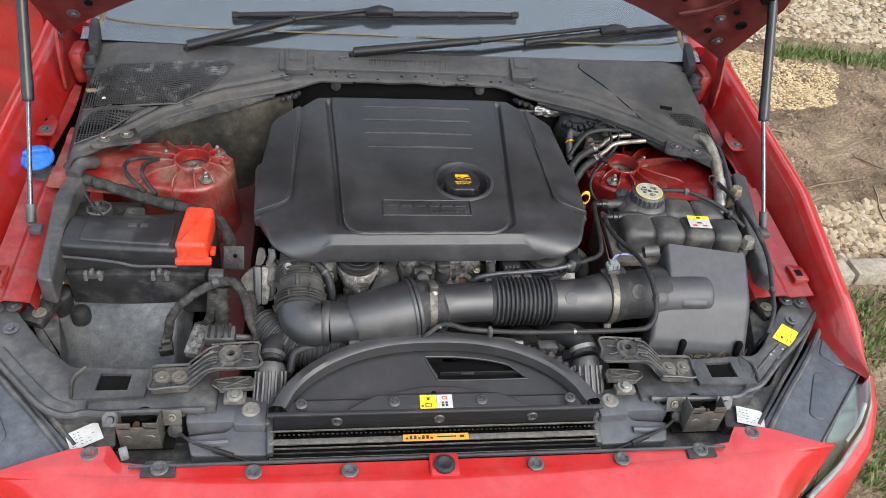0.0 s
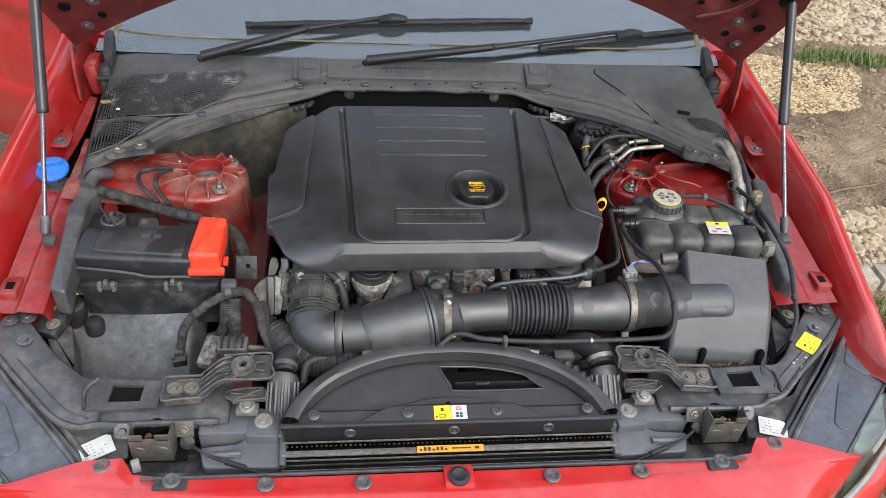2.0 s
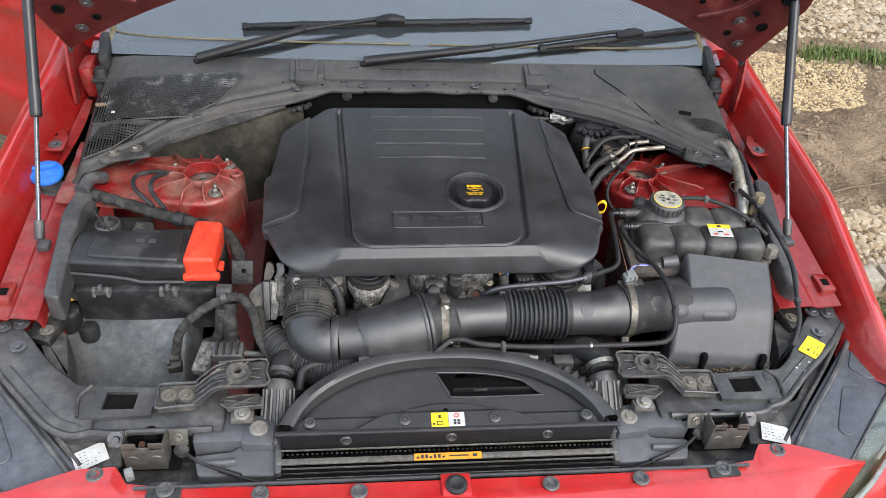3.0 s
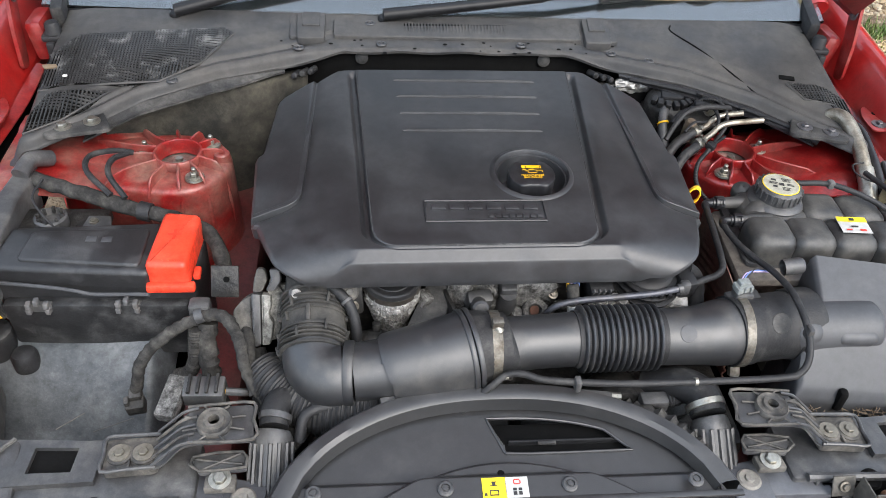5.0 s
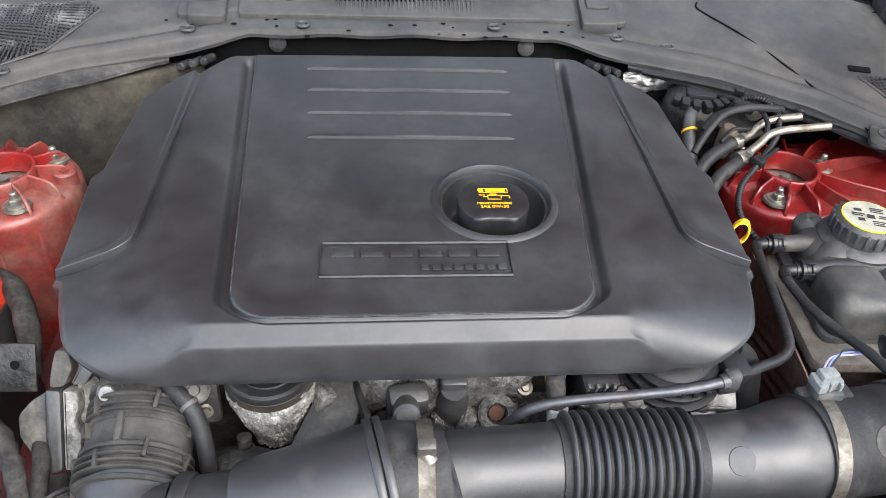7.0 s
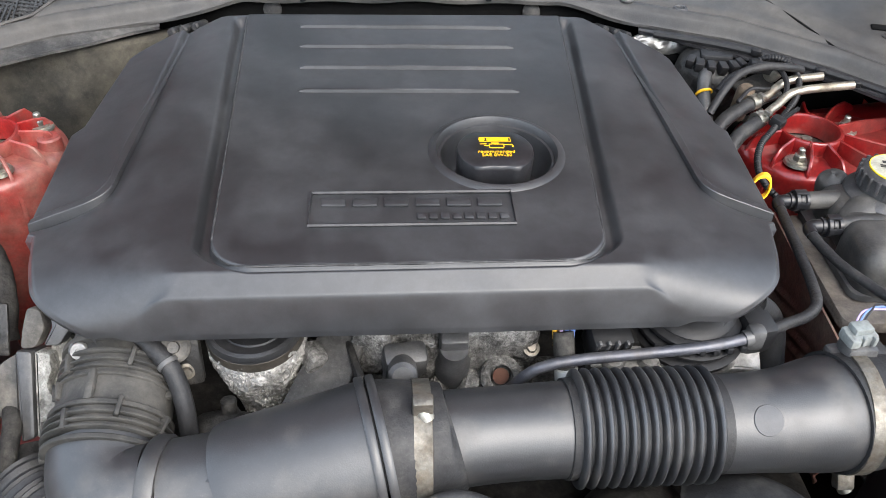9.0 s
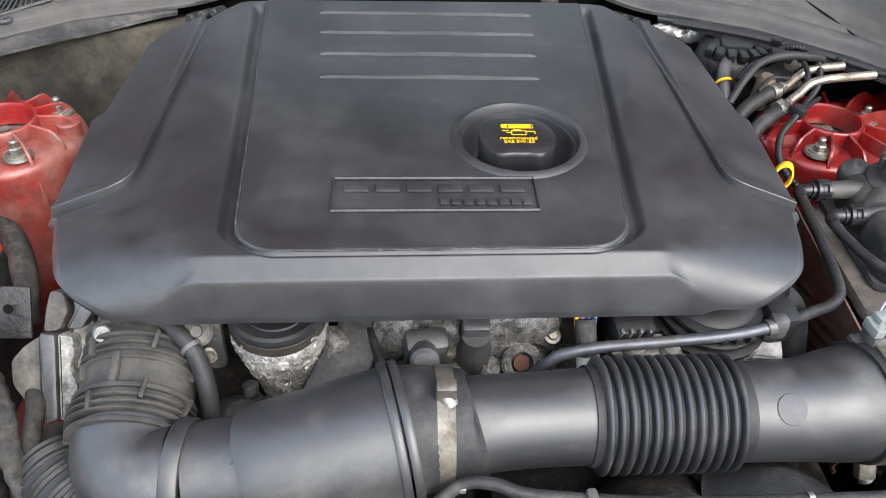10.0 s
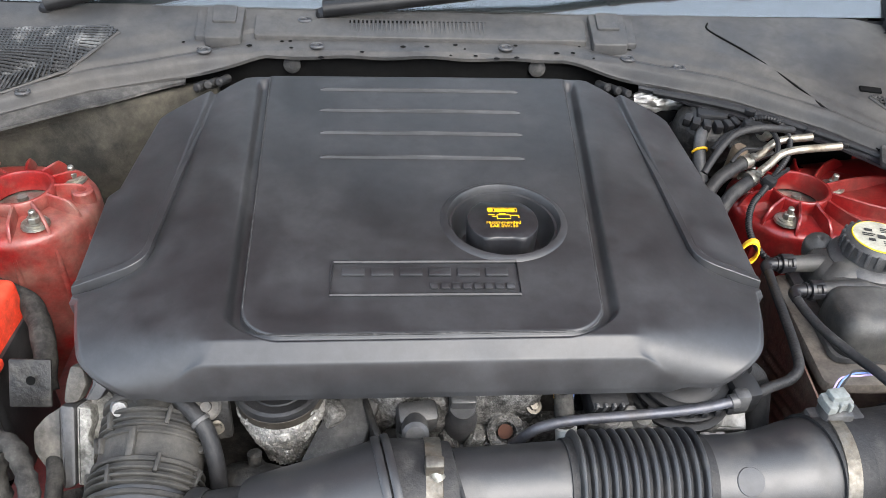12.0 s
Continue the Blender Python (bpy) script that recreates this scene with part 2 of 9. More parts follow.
def ground_mat(name, a, b_, c, scale, bump):
    m = bpy.data.materials.new(name)
    m.use_nodes = True
    nt = m.node_tree
    b = nt.nodes["Principled BSDF"]
    co = nt.nodes.new("ShaderNodeTexCoord")
    n1 = nt.nodes.new("ShaderNodeTexNoise")
    n1.inputs["Scale"].default_value, n1.inputs["Detail"].default_value, n1.inputs["Roughness"].default_value = scale, 10, 0.7
    n2 = nt.nodes.new("ShaderNodeTexNoise")
    n2.inputs["Scale"].default_value, n2.inputs["Detail"].default_value = scale * 18, 6
    nt.links.new(co.outputs["Object"], n1.inputs["Vector"])
    nt.links.new(co.outputs["Object"], n2.inputs["Vector"])
    r = nt.nodes.new("ShaderNodeValToRGB")
    r.color_ramp.elements[0].position, r.color_ramp.elements[0].color = 0.38, (*a, 1)
    r.color_ramp.elements[1].position, r.color_ramp.elements[1].color = 0.62, (*c, 1)
    e = r.color_ramp.elements.new(0.5)
    e.color = (*b_, 1)
    nt.links.new(n1.outputs["Fac"], r.inputs["Fac"])
    nt.links.new(r.outputs["Color"], b.inputs["Base Color"])
    b.inputs["Roughness"].default_value = 0.95
    bn = nt.nodes.new("ShaderNodeBump")
    bn.inputs["Strength"].default_value, bn.inputs["Distance"].default_value = bump, 0.03
    nt.links.new(n2.outputs["Fac"], bn.inputs["Height"])
    nt.links.new(bn.outputs["Normal"], b.inputs["Normal"])
    return m


def island_mat(name, cols, rough=0.9):
    """One tone per loose piece."""
    m = bpy.data.materials.new(name)
    m.use_nodes = True
    nt = m.node_tree
    g = nt.nodes.new("ShaderNodeNewGeometry")
    r = nt.nodes.new("ShaderNodeValToRGB")
    r.color_ramp.elements[0].color, r.color_ramp.elements[1].color = (*cols[0], 1), (*cols[-1], 1)
    for i, c in enumerate(cols[1:-1]):
        r.color_ramp.elements.new((i + 1) / (len(cols) - 1)).color = (*c, 1)
    nt.links.new(g.outputs["Random Per Island"], r.inputs["Fac"])
    b = nt.nodes["Principled BSDF"]
    nt.links.new(r.outputs["Color"], b.inputs["Base Color"])
    b.inputs["Roughness"].default_value = rough
    return m


SOIL = ground_mat("dry_trodden_soil", (0.11, 0.075, 0.045), (0.21, 0.15, 0.092), (0.33, 0.245, 0.155), 3.6, 1.0)
PEBBLE = island_mat("buff_gravel", [(0.22, 0.16, 0.09), (0.37, 0.29, 0.18), (0.46, 0.40, 0.30), (0.30, 0.24, 0.16), (0.42, 0.34, 0.22)])
PEBBLE_Y = island_mat("yellow_gravel", [(0.30, 0.21, 0.10), (0.48, 0.37, 0.20), (0.56, 0.46, 0.28), (0.40, 0.30, 0.16)])
CLOD = island_mat("soil_clods", [(0.13, 0.095, 0.06), (0.22, 0.165, 0.105), (0.3, 0.24, 0.17)])
GRASS = island_mat("grass_blades", [(0.06, 0.11, 0.022), (0.10, 0.17, 0.035), (0.14, 0.21, 0.05), (0.22, 0.20, 0.10)], 0.6)
TWIG = island_mat("dry_twigs", [(0.13, 0.095, 0.06), (0.24, 0.18, 0.12)])
# dark green of the unseen belt added behind the car
BELT_GREEN = ground_mat("dark_belt_green", (0.018, 0.026, 0.012), (0.035, 0.048, 0.022), (0.06, 0.075, 0.035), 1.6, 1.0)
STONE = mat("kerb_stone", (0.34, 0.3, 0.24), 0.9, dust=0.6, dust_col=(0.22, 0.18, 0.12), bump=0.6, bump_scale=60)


# ---- mesh helpers ----
def finish(bm, smooth=40):
    bmesh.ops.recalc_face_normals(bm, faces=bm.faces)
    lim = radians(smooth)
    for f in bm.faces:
        f.smooth = True
    for e in bm.edges:
        e.smooth = len(e.link_faces) == 2 and e.calc_face_angle(0) < lim
    return bm


def part(name, bm, material, parent=None, label="", smooth=40):
    me = bpy.data.meshes.new(name)
    finish(bm, smooth).to_mesh(me)
    bm.free()
    me.materials.append(material)
    ob = new(name, me)
    ob.parent = parent
    return tagged(ob, label=label)


def thing(name, label, category, group="", kind=""):
    return tagged(new(name), label, category, group, kind)


def solo(name, bm, material, label, category, group="", kind="", smooth=40):
    return tagged(part(name, bm, material, None, "", smooth), label, category, group, kind)


def shared(name, me, parent, m, label=""):
    ob = new(name, me)
    ob.parent, ob.matrix_local = parent, m
    return tagged(ob, label=label)


def smoothstep(a, b, x):
    t = min(1.0, max(0.0, (x - a) / (b - a)))
    return t * t * (3 - 2 * t)


def table(rows, x):
    """Straight-line reading of a short table."""
    if x <= rows[0][0]:
        return rows[0][1]
    for (a, u), (b, v) in zip(rows, rows[1:]):
        if x <= b:
            return u + (v - u) * (x - a) / (b - a)
    return rows[-1][1]


def add(bm, other, m=None):
    if m is not None:
        other.transform(m)
    me = bpy.data.meshes.new("tmp")
    other.to_mesh(me)
    other.free()
    bm.from_mesh(me)
    bpy.data.meshes.remove(me)
    return bm


def box(cx, cy, cz, sx, sy, sz, bevel=0.003, rot=(0, 0, 0), seg=2):
    bm = bmesh.new()
    bmesh.ops.create_cube(bm, size=1)
    bm.transform(Matrix.Diagonal((sx, sy, sz, 1)))
    if bevel:
        bmesh.ops.bevel(bm, geom=bm.edges[:], offset=min(bevel, 0.45 * min(sx, sy, sz)), segments=seg, affect="EDGES", profile=0.5)
    bm.transform(pose(cx, cy, cz, *rot))
    return bm


def slab(poly, z0, z1, bevel=0.003, zfn=None, seg=2):
    """A plan outline drawn up from z0 to z1, its upper edge rounded; zfn(x, y) lifts the points."""
    bm = bmesh.new()
    vs = [bm.verts.new((x, y, z0)) for x, y in poly]
    f = bm.faces.new(vs)
    r = bmesh.ops.extrude_face_region(bm, geom=[f])
    top = [v for v in r["geom"] if isinstance(v, bmesh.types.BMVert)]
    for v in top:
        v.co.z = z1
    bm.normal_update()
    if bevel:
        tops = set(top)
        es = [e for e in bm.edges if e.verts[0] in tops and e.verts[1] in tops]
        bmesh.ops.bevel(bm, geom=es, offset=bevel, segments=seg, affect="EDGES", profile=0.5)
    if zfn:
        for v in bm.verts:
            v.co.z += zfn(v.co.x, v.co.y)
    return bm


def rounded(poly, r, n=4):
    """A closed outline with its corners rounded."""
    out = []
    k = len(poly)
    for i in range(k):
        p, a, b = Vector(poly[i]), Vector(poly[i - 1]), Vector(poly[(i + 1) % k])
        da, db = (a - p), (b - p)
        ra = min(r, 0.45 * da.length, 0.45 * db.length)
        s, e = p + da.normalized() * ra, p + db.normalized() * ra
        for j in range(n + 1):
            t = j / n
            out.append(tuple((1 - t) ** 2 * s + 2 * t * (1 - t) * p + t * t * e))
    return out


def sheet(fn, nu, nv, thick=0.004, down=(0, 0, -1)):
    """A shell over fn(u, v), u and v from 0 to 1, with thickness along down."""
    bm = bmesh.new()
    top = [[bm.verts.new(fn(i / nu, j / nv)) for i in range(nu + 1)] for j in range(nv + 1)]
    d = Vector(down) * thick
    low = [[bm.verts.new(v.co + d) for v in row] for row in top]
    for j in range(nv):
        for i in range(nu):
            bm.faces.new((top[j][i], top[j][i + 1], top[j + 1][i + 1], top[j + 1][i]))
            bm.faces.new((low[j][i], low[j + 1][i], low[j + 1][i + 1], low[j][i + 1]))
    for j in range(nv):
        for i in (0, nu):
            bm.faces.new((top[j][i], top[j + 1][i], low[j + 1][i], low[j][i]))
    for i in range(nu):
        for j in (0, nv):
            bm.faces.new((top[j][i], top[j][i + 1], low[j][i + 1], low[j][i]))
    return bm


def spline(pts, n=8):
    """Points of a smooth curve through pts (Catmull-Rom); each point may carry a radius as its fourth number."""
    out = []
    p = [np.array(q, float) for q in pts]
    p = [2 * p[0] - p[1]] + p + [2 * p[-1] - p[-2]]
    for i in range(1, len(p) - 2):
        for j in range(n):
            t = j / n
            out.append(0.5 * (2 * p[i] + (p[i + 1] - p[i - 1]) * t + (2 * p[i - 1] - 5 * p[i] + 4 * p[i + 1] - p[i + 2]) * t * t + (3 * p[i] - p[i - 1] - 3 * p[i + 1] + p[i + 2]) * t ** 3))
    out.append(p[-2])
    return out


def tube(pts, r=0.006, n=8, seg=10, ripple=0.0, pitch=0.006, raw=False, wob=0.0):
    """A round hose along pts. ripple: depth of corrugation of the given pitch; wob: unevenness of the wrap."""
    q = [np.array(a, float) for a in pts] if raw else spline(pts, n)
    if ripple:
        dense, acc = [], 0.0
        for a, b in zip(q, q[1:]):
            k = max(1, int(np.linalg.norm(b[:3] - a[:3]) / (pitch / 4)))
            dense += [a + (b - a) * j / k for j in range(k)]
        q = dense + [q[-1]]
    bm = bmesh.new()
    rings, run, ref = [], 0.0, None
    for i, a in enumerate(q):
        d = Vector(q[min(i + 1, len(q) - 1)][:3] - q[max(i - 1, 0)][:3])
        if d.length < 1e-6:
            d = Vector(q[-1][:3] - q[0][:3])
        d.normalize()
        if ref is None:
            ref = d.orthogonal().normalized()
        ref = (ref - d * ref.dot(d)).normalized()
        side = d.cross(ref)
        if i:
            run += float(np.linalg.norm(a[:3] - q[i - 1][:3]))
        rad = a[3] if len(a) > 3 else r
        if ripple:
            rad += ripple * math.cos(2 * math.pi * run / pitch)
        ring = []
        for k in range(seg):
            w = 2 * math.pi * k / seg
            c = Vector(a[:3])
            rr = rad * (1 + wob * noise.noise(Vector((run * 60, w * 0.8, rad * 400)))) if wob else rad
            ring.append(bm.verts.new(c + (ref * math.cos(w) + side * math.sin(w)) * rr))
        rings.append(ring)
    for a, b in zip(rings, rings[1:]):
        for k in range(seg):
            bm.faces.new((a[k], a[(k + 1) % seg], b[(k + 1) % seg], b[k]))
    bm.faces.new(rings[0][::-1])
    bm.faces.new(rings[-1])
    return bm


def lathe(profile, seg=32, m=None):
    """A turned body: profile of (radius, height) from bottom to top."""
    bm = bmesh.new()
    rings = []
    for r, z in profile:
        if r <= 1e-6:
            rings.append([bm.verts.new((0, 0, z))])
        else:
            rings.append([bm.verts.new((r * math.cos(2 * math.pi * k / seg), r * math.sin(2 * math.pi * k / seg), z)) for k in range(seg)])
    for a, b in zip(rings, rings[1:]):
        for k in range(seg):
            k2 = (k + 1) % seg
            if len(a) == 1 and len(b) == 1:
                continue
            if len(a) == 1:
                bm.faces.new((a[0], b[k2], b[k]))
            elif len(b) == 1:
                bm.faces.new((a[k], a[k2], b[0]))
            else:
                bm.faces.new((a[k], a[k2], b[k2], b[k]))
    if m is not None:
        bm.transform(m)
    return bm


def cast(cx, cy, cz, sx, sy, sz, rot=(0, 0, 0), amp=0.004, cuts=14):
    """A block of rough sand casting, its faces pitted and lumpy."""
    bm = bmesh.new()
    bmesh.ops.create_cube(bm, size=1)
    bmesh.ops.subdivide_edges(bm, edges=bm.edges[:], cuts=cuts, use_grid_fill=True)
    for v in bm.verts:
        p = v.co.copy()
        d = Vector((p.x ** 7, p.y ** 7, p.z ** 7)) * 128
        v.co = Vector((p.x * sx, p.y * sy, p.z * sz)) - Vector((math.copysign(1, p.x) * (abs(d.y) + abs(d.z)) * abs(d.x), math.copysign(1, p.y) * (abs(d.x) + abs(d.z)) * abs(d.y), math.copysign(1, p.z) * (abs(d.y) + abs(d.x)) * abs(d.z))) * 0.002
        q = v.co + Vector((cx, cy, cz))
        n = Vector((noise.noise(q * 55), noise.noise(q * 55 + Vector((9, 2, 4))), noise.noise(q * 55 + Vector((3, 8, 1)))))
        v.co += n * amp + Vector((1, 1, 1)) * noise.noise(q * 170) * amp * 0.35
    bm.transform(pose(cx, cy, cz, *rot))
    return bm


def aim(at, to):
    """A frame at a place, its z towards to."""
    d = Vector(to).normalized()
    return Matrix.Translation(at) @ d.to_track_quat("Z", "Y").to_matrix().to_4x4()


def make_mesh(name, bm, material, smooth=40):
    me = bpy.data.meshes.new(name)
    finish(bm, smooth).to_mesh(me)
    bm.free()
    me.materials.append(material)
    return me


def hexhead(r, h, washer):
    bm = lathe([(0, 0), (washer, 0), (washer, 0.0016), (r * 1.02, 0.002)], 20)
    add(bm, lathe([(r, 0.001), (r, h * 0.85), (r * 0.86, h), (0, h)], 6))
    return bm


BOLT_M = make_mesh("bolt", hexhead(0.0040, 0.005, 0.0066), BRONZE, 30)
BOLT_BIG = make_mesh("bolt", hexhead(0.0072, 0.007, 0.0125), STEEL, 30)
BOLT_DARK = make_mesh("bolt", hexhead(0.006, 0.006, 0.0125), mat("dark_zinc", (0.16, 0.16, 0.17), 0.4, 0.7, dust=0.4, dust_scale=60, bump=0.2), 30)
PAN_BOLT = make_mesh("bolt", hexhead(0.0058, 0.005, 0.0115), mat("dull_zinc", (0.2, 0.185, 0.15), 0.45, 0.5, dust=0.6, dust_scale=90, bump=0.2), 30)
NUT = make_mesh("nut", add(hexhead(0.0068, 0.008, 0.011), lathe([(0.0038, 0.006), (0.0038, 0.014), (0.0028, 0.0155), (0, 0.0155)], 12)), STEEL, 30)
CLIP = make_mesh("push_clip", add(lathe([(0, 0), (0.0125, 0), (0.0125, 0.002), (0.011, 0.0035), (0.007, 0.0035), (0.0065, 0.0015), (0.004, 0.0015), (0.004, 0.003), (0, 0.003)], 24), lathe([(0.009, 0.003), (0.0095, 0.0045), (0.0085, 0.0045)], 24)), mat("grey_clip", (0.085, 0.087, 0.09), 0.45, dust=0.4, dust_scale=60, bump=0.2), 30)
CLIP_S = make_mesh("push_clip", lathe([(0, 0), (0.009, 0), (0.009, 0.0015), (0.0075, 0.003), (0.005, 0.003), (0.0045, 0.001), (0.003, 0.001), (0.0028, 0.0026), (0, 0.0026)], 20), PLASTIC, 30)
PALE_CLIP = make_mesh("push_clip", lathe([(0, 0), (0.0145, 0), (0.0145, 0.002), (0.012, 0.004), (0.006, 0.0035), (0.005, 0.006), (0, 0.006)], 24), mat("dusty_pale_clip", (0.2, 0.19, 0.17), 0.7, dust=0.6, dust_scale=50), 30)


def screw(me, parent, at, up=(0, 0, 1)):
    return shared(me.name.split(".")[0], me, parent, aim(at, up))


def bars(name, parent, origin, xdir, ydir, rects, material, lift=0.0004, thick=0.0003):
    """Small flat prints on a label: each rect is (x, y, width, height) in the label's own plane."""
    x, y = Vector(xdir).normalized(), Vector(ydir).normalized()
    z = x.cross(y)
    bm = bmesh.new()
    for a, b, w, h in rects:
        add(bm, box(a + w / 2, b + h / 2, lift, w, h, thick, 0))
    m = Matrix.Translation(origin) @ Matrix((x, y, z)).transposed().to_4x4()
    bm.transform(m)
    return part(name, bm, material, parent)


def words(text, size, origin, xdir, ydir, material, parent, name="lettering", thick=0.0002):
    cu = bpy.data.curves.new(name, "FONT")
    cu.body, cu.size, cu.extrude, cu.align_x, cu.resolution_u = text, size, thick, "CENTER", 3
    tmp = new("tmp_text", cu)
    me = bpy.data.meshes.new_from_object(tmp)
    bpy.data.objects.remove(tmp)
    x, y = Vector(xdir).normalized(), Vector(ydir).normalized()
    m = Matrix.Translation(origin) @ Matrix((x, y, x.cross(y))).transposed().to_4x4()
    me.transform(m)
    me.materials.clear()
    me.materials.append(material)
    ob = new(name, me)
    ob.parent = parent
    return ob


# ---- ground ----
def ground_z(x, y):
    return 0.03 * noise.noise(Vector((x * 0.9, y * 0.9, 0))) + 0.016 * noise.noise(Vector((x * 4, y * 4, 3))) + 0.009 * noise.noise(Vector((x * 13, y * 9, 5)))


def build_ground():
    xs = [-60, -20, -8, -5] + [0.8 + 0.025 * i for i in range(145)] + [5.5, 8, 20, 60]
    ys = [-60, -20, -5] + [-0.5 + 0.025 * i for i in range(241)] + [7, 10, 25, 60]
    bm = bmesh.new()
    g = [[bm.verts.new((x, y, (ground_z(x, y) if 0.9 <= x <= 4.35 and -0.4 <= y <= 5.45 else 0.0))) for x in xs] for y in ys]
    for j in range(len(ys) - 1):
        for i in range(len(xs) - 1):
            bm.faces.new((g[j][i], g[j][i + 1], g[j + 1][i + 1], g[j + 1][i]))
    solo("ground", bm, SOIL, "dry brown trodden soil beside the parked car", "ground", kind="structure", smooth=180)


def scatter(name, material, label, category, spots, seed, shape):
    """Many loose pieces in one mesh: spots yields (x, y, z, size)."""
    rng = random.Random(seed)
    vs, fs = [], []
    for x, y, z, s in spots:
        v, f = shape(rng, s)
        a = rng.random() * 6.283
        ca, sa = math.cos(a), math.sin(a)
        k = len(vs)
        vs += [(x + p[0] * ca - p[1] * sa, y + p[0] * sa + p[1] * ca, z + p[2]) for p in v]
        fs += [tuple(i + k for i in q) for q in f]
    me = bpy.data.meshes.new(name)
    me.from_pydata(vs, [], fs)
    me.materials.append(material)
    tagged(new(name, me), label, category, kind="stuff")


def pebble(rng, s):
    ax, ay, az = s * rng.uniform(0.7, 1.3), s * rng.uniform(0.6, 1.0), s * rng.uniform(0.4, 0.75)
    v = []
    for h, k in ((-0.6, 0.7), (0.15, 1.0), (0.75, 0.6)):
        for i in range(5):
            w = 2 * math.pi * (i + 0.5 * (h > 0)) / 5
            j = rng.uniform(0.8, 1.15)
            v.append((ax * k * j * math.cos(w), ay * k * j * math.sin(w), az * h))
    f = [tuple(range(10, 15))]
    for r in (0, 5):
        for i in range(5):
            f.append((r + i, r + (i + 1) % 5, r + 5 + (i + 1) % 5, r + 5 + i))
    return v, f


def blade(rng, s):
    h, w = s * rng.uniform(0.6, 1.2), 0.003 * rng.uniform(0.7, 1.4)
    lean = s * rng.uniform(0.1, 0.7)
    return [(-w, 0, 0), (w, 0, 0), (w * 0.8, lean * 0.3, h * 0.55), (-w * 0.8, lean * 0.3, h * 0.55), (0, lean, h)], [(0, 1, 2, 3), (3, 2, 4)]


def twig(rng, s):
    r = 0.004
    v, y = [], 0.0
    for i in range(4):
        for k in range(3):
            w = 2.09 * k
            v.append((i * s / 3, y + r * math.cos(w), r + r * math.sin(w)))
        y += rng.uniform(-0.1, 0.1) * s
    f = []
    for i in range(3):
        for k in range(3):
            f.append((i * 3 + k, i * 3 + (k + 1) % 3, i * 3 + 3 + (k + 1) % 3, i * 3 + 3 + k))
    return v, f


def build_outdoors():
    build_ground()
    rng = random.Random(5)
    far, near, mid, clods = [], [], [], []
    for _ in range(17000):
        x, y = rng.uniform(1.6, 4.4), rng.uniform(3.2, 5.5)
        edge = 3.68 + 0.14 * noise.noise(Vector((x * 1.5, 0, 0)))
        if y > edge:
            far.append((x, y, ground_z(x, y), rng.uniform(0.008, 0.024)))
    for _ in range(9000):
        x, y = rng.uniform(1.5, 2.5), rng.uniform(2.7, 3.6)
        if (x - 1.95) ** 2 / 0.12 + (y - 3.27) ** 2 / 0.08 < 1 + 0.8 * noise.noise(Vector((x * 4, y * 4, 1))):
            mid.append((x, y, ground_z(x, y), rng.uniform(0.004, 0.010)))
    for _ in range(3200):
        x, y = rng.uniform(1.45, 2.6), rng.uniform(1.8, 2.4)
        if abs(y - 2.1 - 0.1 * (x - 1.7)) < 0.13 + 0.07 * noise.noise(Vector((x * 5, y * 5, 2))):
            near.append((x, y, ground_z(x, y), rng.uniform(0.009, 0.022)))
    for _ in range(3500):
        x, y = rng.uniform(1.2, 3.6), rng.uniform(1.2, 3.7)
        if noise.noise(Vector((x * 2.2, y * 2.2, 7))) > -0.15:
            clods.append((x, y, ground_z(x, y), rng.uniform(0.004, 0.02) * rng.uniform(0.4, 1.2)))
    scatter("gravel_bank", PEBBLE, "pale buff gravel bank behind the soil", "gravel", far, 1, pebble)
    scatter("gravel_spill", PEBBLE_Y, "fine yellowish gravel spilled on the soil", "gravel", mid, 2, pebble)
    scatter("gravel_patch", PEBBLE, "buff gravel strip beside the soil", "gravel", near, 3, pebble)
    scatter("soil_clods", CLOD, "crumbled brown soil clods on the ground", "soil", clods, 4, pebble)
    tuft, lawn = [], []
    for _ in range(2600):
        x = rng.uniform(2.1, 3.3)
        y = 3.52 + rng.gauss(0, 0.045) + 0.03 * math.sin(x * 9)
        tuft.append((x, y, ground_z(x, y) - 0.005, rng.uniform(0.02, 0.05)))
    for _ in range(900):
        x, y = rng.uniform(2.0, 4.2), rng.uniform(4.15, 5.2)
        if noise.noise(Vector((x * 2.5, y * 2.5, 4))) > 0.2:
            tuft.append((x, y, ground_z(x, y), rng.uniform(0.03, 0.09)))
    for _ in range(7500):
        x, y = rng.uniform(1.0, 1.9), rng.uniform(0.5, 1.78)
        if noise.noise(Vector((x * 3, y * 3, 9))) > -0.25:
            lawn.append((x, y, ground_z(x, y), rng.uniform(0.015, 0.05)))
    scatter("grass_tuft", GRASS, "bright green grass growing through the gravel", "grass", tuft, 6, blade)
    scatter("grass_verge", GRASS, "short sparse green grass beside the car", "grass", lawn, 7, blade)
    tw = [(rng.uniform(1.6, 2.6), rng.uniform(2.35, 2.75), 0.012, rng.uniform(0.12, 0.4)) for _ in range(9)]
    scatter("dry_twigs", TWIG, "dry brown twigs lying on the soil", "twigs", tw, 8, twig)
    x = 1.38
    for i in range(5):
        w = 0.24 + 0.05 * (i % 2)
        solo("kerb_stone", box(x + w / 2, 1.86 + 0.01 * (i % 3), 0.012, w - 0.012, 0.085, 0.07, 0.008, (0, 1, 2)), STONE, "flat weathered edging stone sunk in the soil", "kerb stone", "edging stones")
        x += w


build_outdoors()


